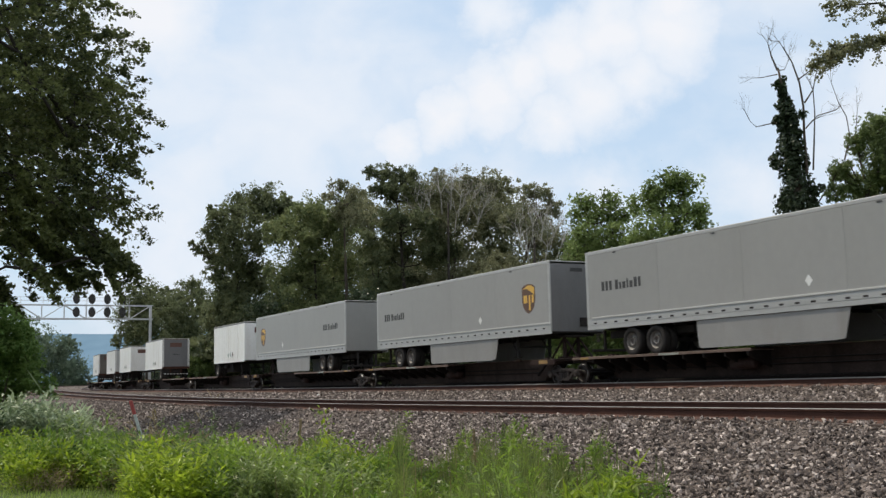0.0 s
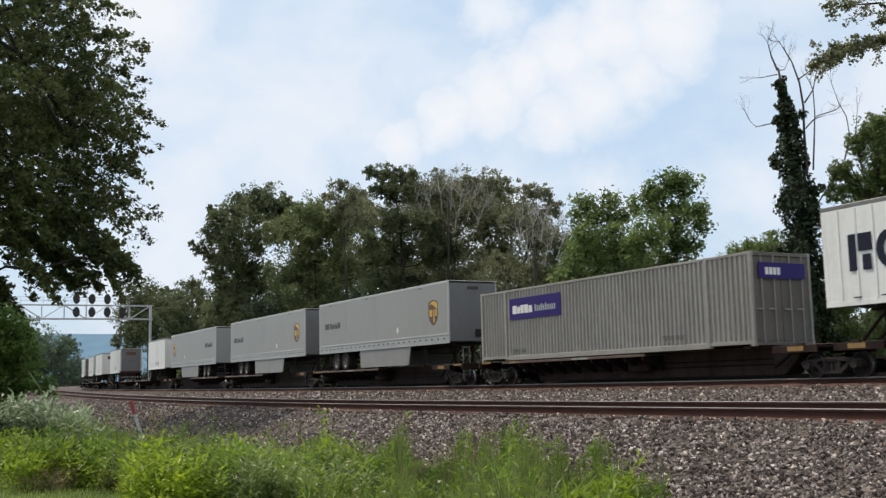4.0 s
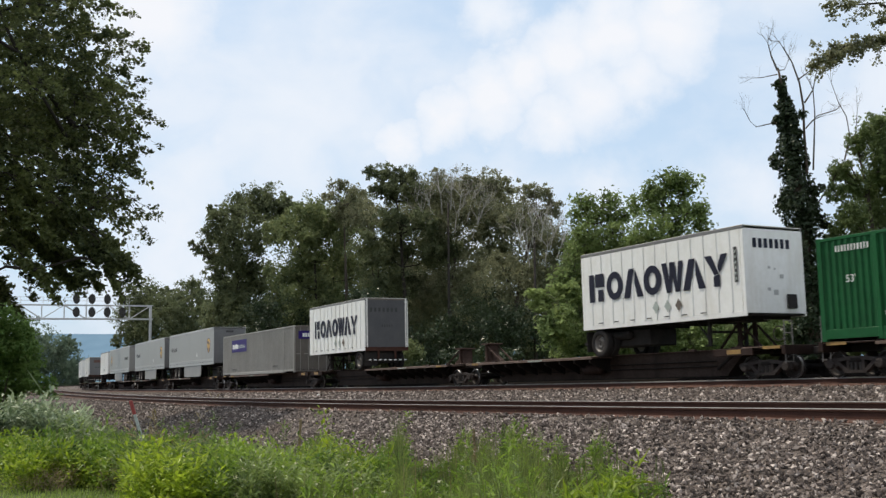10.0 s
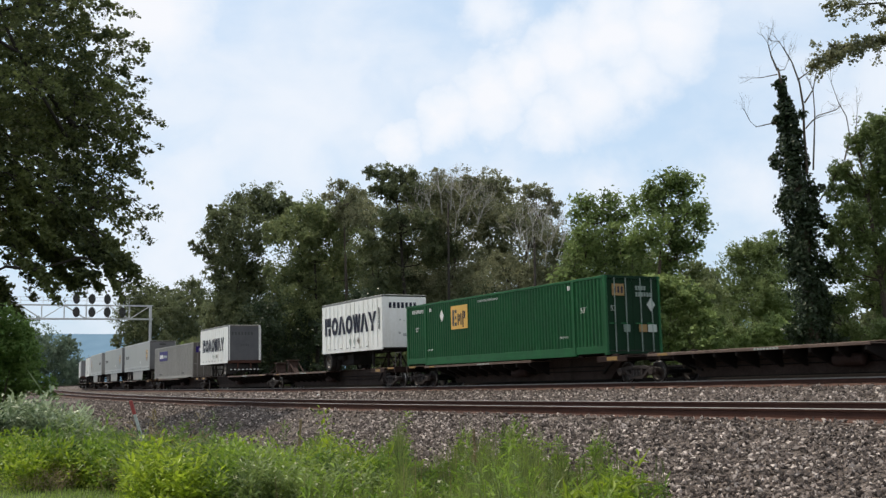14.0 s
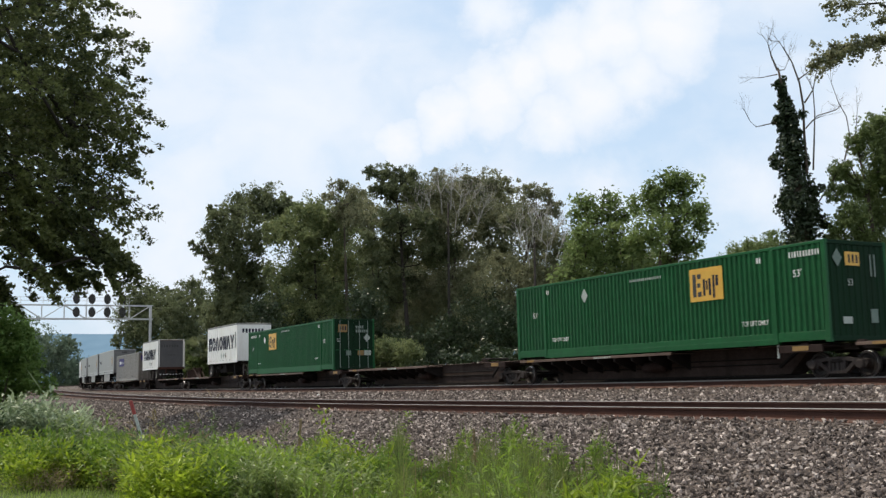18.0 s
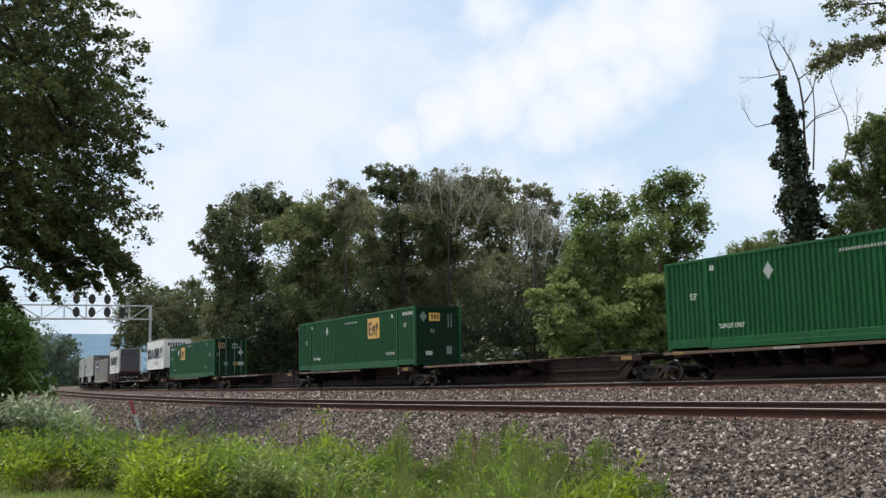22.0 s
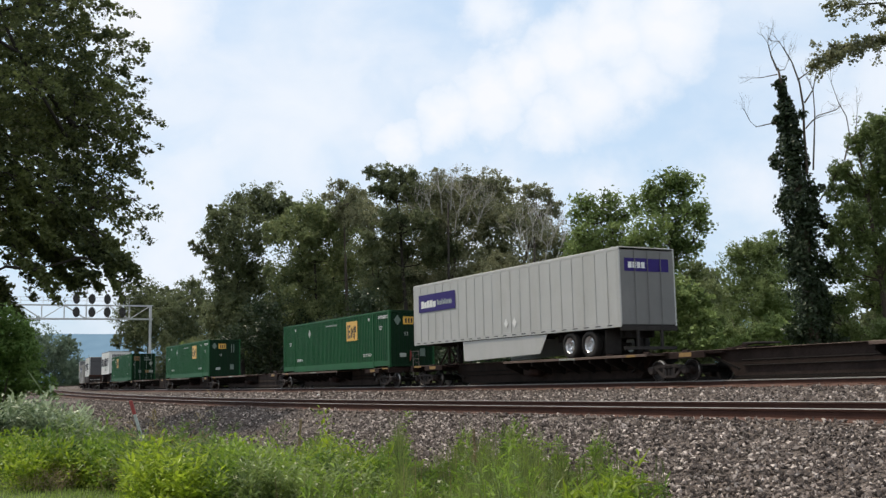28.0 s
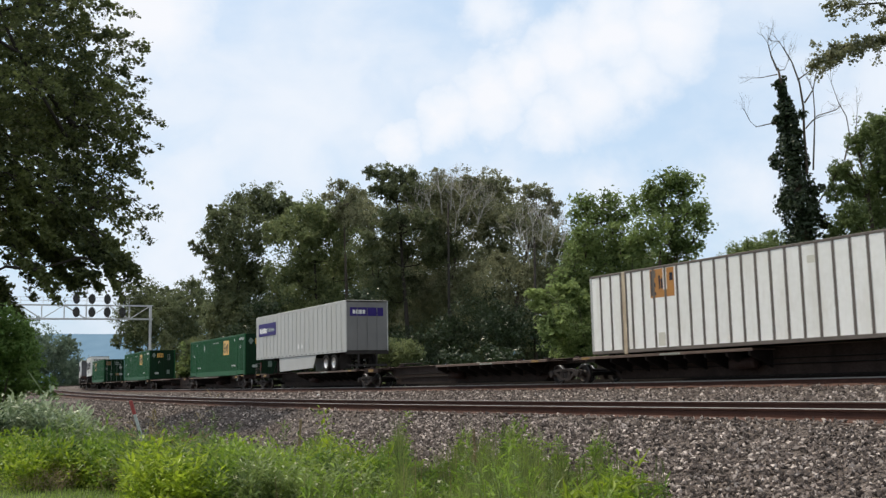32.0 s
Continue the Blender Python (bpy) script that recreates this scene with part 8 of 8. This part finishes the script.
    weeds("feathery_weeds", "tall feathery green weeds at the foot of the stones", p[few], tall[few] * 0.95, 90, 0.055, weed_dark, rng, 0.06, 0.08, 0.2)
    few = ok & (rng.random(len(q)) < 0.03)
    weeds("stalky_weeds", "upright small-leaved green weeds among the grass", p[few], tall[few] * 0.85, 34, 0.075, weed_mid, rng, 0.08, 0.10, 0.4)
    few = ok & (rng.random(len(q)) < 0.004)
    blades("seed_stalks", "pale seed stalks above the grass", p[few], tall[few] * 1.35, 0.012, dry_stem, rng, 0.12)
    xy = np.concatenate([rng.normal([-1.4, 17.6], [0.22, 0.3], (26, 2)), rng.normal([2.05, 13.4], [0.15, 0.25], (16, 2)), rng.normal([1.62, 13.6], [0.12, 0.25], (10, 2))])
    p = np.column_stack([xy, ground_z(xy[:, 0], xy[:, 1])])
    weeds("yellow_weeds", "small yellow-green leafy weeds among the grass", p, 0.5, 40, 0.10, weed_leaf, rng, 0.15, 0.14, 0.5)
    p, s, q = scatter(-35, -12, GAP + 4.6, GAP + 10, 200, rng)
    blades("dry_stalks", "dry pale stalks standing in the weeds", p[p[:, 0] / p[:, 1] < 0.19], 0.95, 0.010, dry_stem, rng, 0.1)
    xy = rng.normal([-4.35, 17.6], [0.35, 0.4], (70, 2))
    p = np.column_stack([xy, ground_z(xy[:, 0], xy[:, 1])])
    weeds("dead_brush", "patch of dead grey-brown brush in the weeds", p, 0.75, 14, 0.09, dry_stem, rng, 0.35, 0.2, 0.3)
    # bare pale twigs low along the lawn's side of the weeds
    xy = rng.uniform([-6.6, 16.7], [-4.3, 17.4], (130, 2))
    xy = xy[np.sin(xy[:, 0] * 3.7) > rng.normal(-0.1, 0.4, len(xy))]
    p = np.column_stack([xy, ground_z(xy[:, 0], xy[:, 1])])
    weeds("pale_twigs", "thin pale dying twigs low at the weeds' foot", p, 0.36, 16, 0.05, dry_stem, rng, 0.6, 0.2, 0.3, 0.0, 0.9)
    # two tall dark stalks
    for x, y, hh in ((-3.50, 17.9, 1.22), (-1.72, 16.0, 1.25)):
        p = np.array([[x, y, float(ground_z(x, y)[0])]])
        weeds("tall_weed", "single tall leafy weed stalk standing over the growth", p, hh, 70, 0.085, weed_dark, rng, 0.03, 0.12, 0.4, 0.0, 0.6)
    # two plumes of seed
    for x, y, hh, m in ((0.38, 15.0, 1.26, dry_stem), (0.78, 15.0, 1.2, weed_dark)):
        base = np.array([x, y, float(bed_z(*to_line(x, y))[0])])
        f = rng.random(170)
        c = base + np.stack([rng.normal(0, 1, 170), rng.normal(0, 1, 170), np.zeros(170)], 1) * (0.026 * (1.1 - f))[:, None]
        c[:, 2] += hh * (0.62 + 0.38 * f)
        v, fc = leaf_quads(c, 0.036, rng, 0.3, 0.6)
        st = Geo().tube([base, base + [0.01, 0, hh * 0.6], base + [0.015, 0, hh * 0.98]], [0.007, 0.006, 0.003], 5)
        sv, sf = np.array([tuple(q) for q in st.v]), [q for q in st.f if len(q) == 4]
        tagged(new("seed_plume", sheet("seed_plume", np.concatenate([v, sv]), np.concatenate([fc, np.array(sf) + len(v)]), m)), "tall slender seed plume standing over the grass", "plants", kind="stuff")
    # lone plants on the stones behind the weeds, and stalks that top them
    xy = np.concatenate([rng.normal([-5.15, 20.6], [0.28, 0.25], (16, 2)), rng.normal([-4.25, 18.6], [0.08, 0.1], (3, 2)), rng.normal([-1.42, 15.4], [0.07, 0.1], (3, 2)), rng.normal([-3.0, 18.2], [0.10, 0.1], (3, 2))])
    p = np.column_stack([xy, ground_z(xy[:, 0], xy[:, 1])])
    weeds("lone_weeds", "lone dull green stalky weeds before the stones", p, 0.98, 46, 0.075, weed_dark, rng, 0.10, 0.10, 0.4)
    # a few flower heads
    p, s, q = scatter(-33, -14, GAP + 5.2, GAP + 10, 70, rng)
    p = p[p[:, 0] / p[:, 1] < 0.17]
    p[:, 2] += rng.uniform(0.5, 0.9, len(p))
    v, f = leaf_quads(np.repeat(p, 5, 0) + rng.normal(0, 0.015, (len(p) * 5, 3)), 0.028, rng, 1.0, 0.9)
    tagged(new("flower_heads", sheet("flower_heads", v, f, flower_pale)), "small pale flower heads among the weeds", "flowers", kind="stuff")
    # mown lawn
    xy = rng.uniform([-12, 11.0], [-1.5, 19.5], (17000, 2))
    s, q = to_line(xy[:, 0], xy[:, 1])
    xy = xy[(q > GAP + 9.6)]
    p = np.column_stack([xy, ground_z(xy[:, 0], xy[:, 1])])
    blades("lawn_grass", "short mown lawn grass", p, 0.07, 0.014, lawn_blade, rng, 0.5)
    # scrub along the far side of the railway
    p, s, q = scatter(-30, 110, -12.0, -4.8, 2300, rng)
    weeds("trackside_scrub", "low green scrub beyond the far track", p, 0.9, 16, 0.22, leaf_mid, rng, 0.15, 0.3, 0.5)


plant_foreground()


# ---- ties and crushed stone ----


def build_ties():
    me = Geo().box(-0.11, 0.11, -1.32, 1.32, -0.36, -0.205, 0.012).mesh("tie", tie_wood)
    rng = np.random.default_rng(4)
    s = -40.0
    for i in range(260):
        p = on_line(s, GAP, 0.0, True)
        t = float(np.interp(s, S_, TURN))
        ob = part("tie", me, None, near_track)
        ob.matrix_local = Matrix.Translation(p) @ Matrix.Rotation(t + math.pi / 2 + rng.normal(0, 0.012), 4, "Z") @ Matrix.Translation((0, rng.normal(0, 0.03), rng.normal(0, 0.006)))
        s += 0.53
    pl = Geo().box(-0.09, 0.09, -0.17, 0.17, -0.19, -0.172, 0.004).mesh("tie_plate", rail_rust)
    s = -40.0
    for i in range(140):
        t = float(np.interp(s, S_, TURN))
        for side in (0.752,):
            ob = part("tie_plate", pl, None, near_track)
            ob.matrix_local = Matrix.Translation(on_line(s, GAP + side, 0.0, True)) @ Matrix.Rotation(t + math.pi / 2, 4, "Z")
        s += 0.53
    g_v, g_f = [], []
    for s in np.arange(-34, 60, 0.56):
        a = on_line(np.array([s - 0.11, s + 0.11, s + 0.11, s - 0.11]), np.array([-1.3, -1.3, 1.3, 1.3]), -0.175)
        b = a - [0, 0, 0.1]
        k = len(g_v)
        g_v += [*a, *b]
        g_f += [(k, k + 1, k + 2, k + 3), (k + 3, k + 2, k + 6, k + 7), (k, k + 3, k + 7, k + 4), (k + 1, k + 5, k + 6, k + 2)]
    ob = part("tie_row", sheet("tie_row", g_v, g_f, tie_wood), None, far_track, "row of dark wooden ties")
    tagged(ob, kind="stuff")


build_ties()


def build_stones():
    """Loose crushed stone: broken lumps of five to eight centimetres."""
    rng = np.random.default_rng(12)
    groups = ((-42, -16, GAP - 2.2, GAP + 5.7, 74000, 0.0225), (-16, 26, GAP - 2.0, GAP + 5.7, 19000, 0.028), (-40, 2, 2.2, GAP - 2.0, 15000, 0.029), (-26, 20, 1.0, 2.2, 1500, 0.035), (2, 45, 2.2, GAP - 2.0, 9000, 0.045))
    P, R = [], []
    for s0, s1, q0, q1, n, r in groups:
        s, q = rng.uniform(s0, s1, n), rng.uniform(q0, q1, n)
        p = on_line(s, q)
        p[:, 2] = bed_z(s, q) + rng.uniform(-0.008, 0.030, n)
        keep = (q < GAP + 5.7) & ((q < GAP + 0.8) | ((q > GAP + 1.06) & ((q > GAP + 1.36) | (np.abs((s + 40.265) % 0.53 - 0.265) > 0.10)))) & ((q < 0.6) | (q > 1.72)) & (np.abs(np.abs(q - GAP) - 0.752) > 0.11) & (np.abs(np.abs(q) - 0.752) > 0.11)
        P.append(p[keep])
        R.append(r * np.clip(rng.lognormal(0, 0.35, n), 0.4, 1.6)[keep])
    p, r = np.concatenate(P), np.concatenate(R)
    n = len(p)
    octa = np.array([(1, 0, 0), (-1, 0, 0), (0, 1, 0), (0, -1, 0), (0, 0, 1), (0, 0, -1)], dtype=float) * 1.2
    v = octa[None] * rng.uniform([0.95, 0.55, 0.45], [1.65, 1.1, 0.9], (n, 1, 3)) + rng.normal(0, 0.22, (n, 6, 3))
    q = rng.normal(0, 1, (n, 4))
    q /= np.linalg.norm(q, axis=1)[:, None]
    w, x, y, z = q.T
    M = np.stack([1 - 2 * (y * y + z * z), 2 * (x * y - z * w), 2 * (x * z + y * w), 2 * (x * y + z * w), 1 - 2 * (x * x + z * z), 2 * (y * z - x * w), 2 * (x * z - y * w), 2 * (y * z + x * w), 1 - 2 * (x * x + y * y)], 1).reshape(n, 3, 3)
    v = np.einsum("nij,nkj->nki", M, v) * r[:, None, None] + p[:, None]
    f = np.array([(0, 2, 4), (2, 1, 4), (1, 3, 4), (3, 0, 4), (2, 0, 5), (1, 2, 5), (3, 1, 5), (0, 3, 5)])
    f = (np.arange(n)[:, None, None] * 6 + f[None]).reshape(-1, 3)
    ob = new("loose_stones", sheet("loose_stones", v.reshape(-1, 3), f, stones))
    tagged(ob, "loose grey and brown crushed stones of the track bed", "gravel", kind="stuff")


build_stones()


def white_stone():
    x, y = -6.6, 56.0
    s, q = to_line(x, y)
    ob = new("white_stone", Geo().box(-0.07, 0.07, -0.06, 0.06, -0.03, 0.10, 0.03).mesh("white_stone", white_paint))
    ob.location = (x, y, float(bed_z(s, q)[0]))
    tagged(ob, "small whitish stone lying between the tracks", "stone")


white_stone()


def motions():
    """The train rolls along the far track, its wheelsets turning."""
    times = [i * 1.0 for i in range(33)]
    for thing, front, rear in MOVERS:
        walk(thing, [(t, line_pose(front + gone(t), rear + gone(t))) for t in times])
    steps = [i / 15 for i in range(481)]
    for ws, x in WHEELSETS:
        walk(ws, [(t, pose(x, 0, WHEEL_R, 0, math.degrees((gone(t) - gone(0)) / WHEEL_R), 0)) for t in steps])


motions()
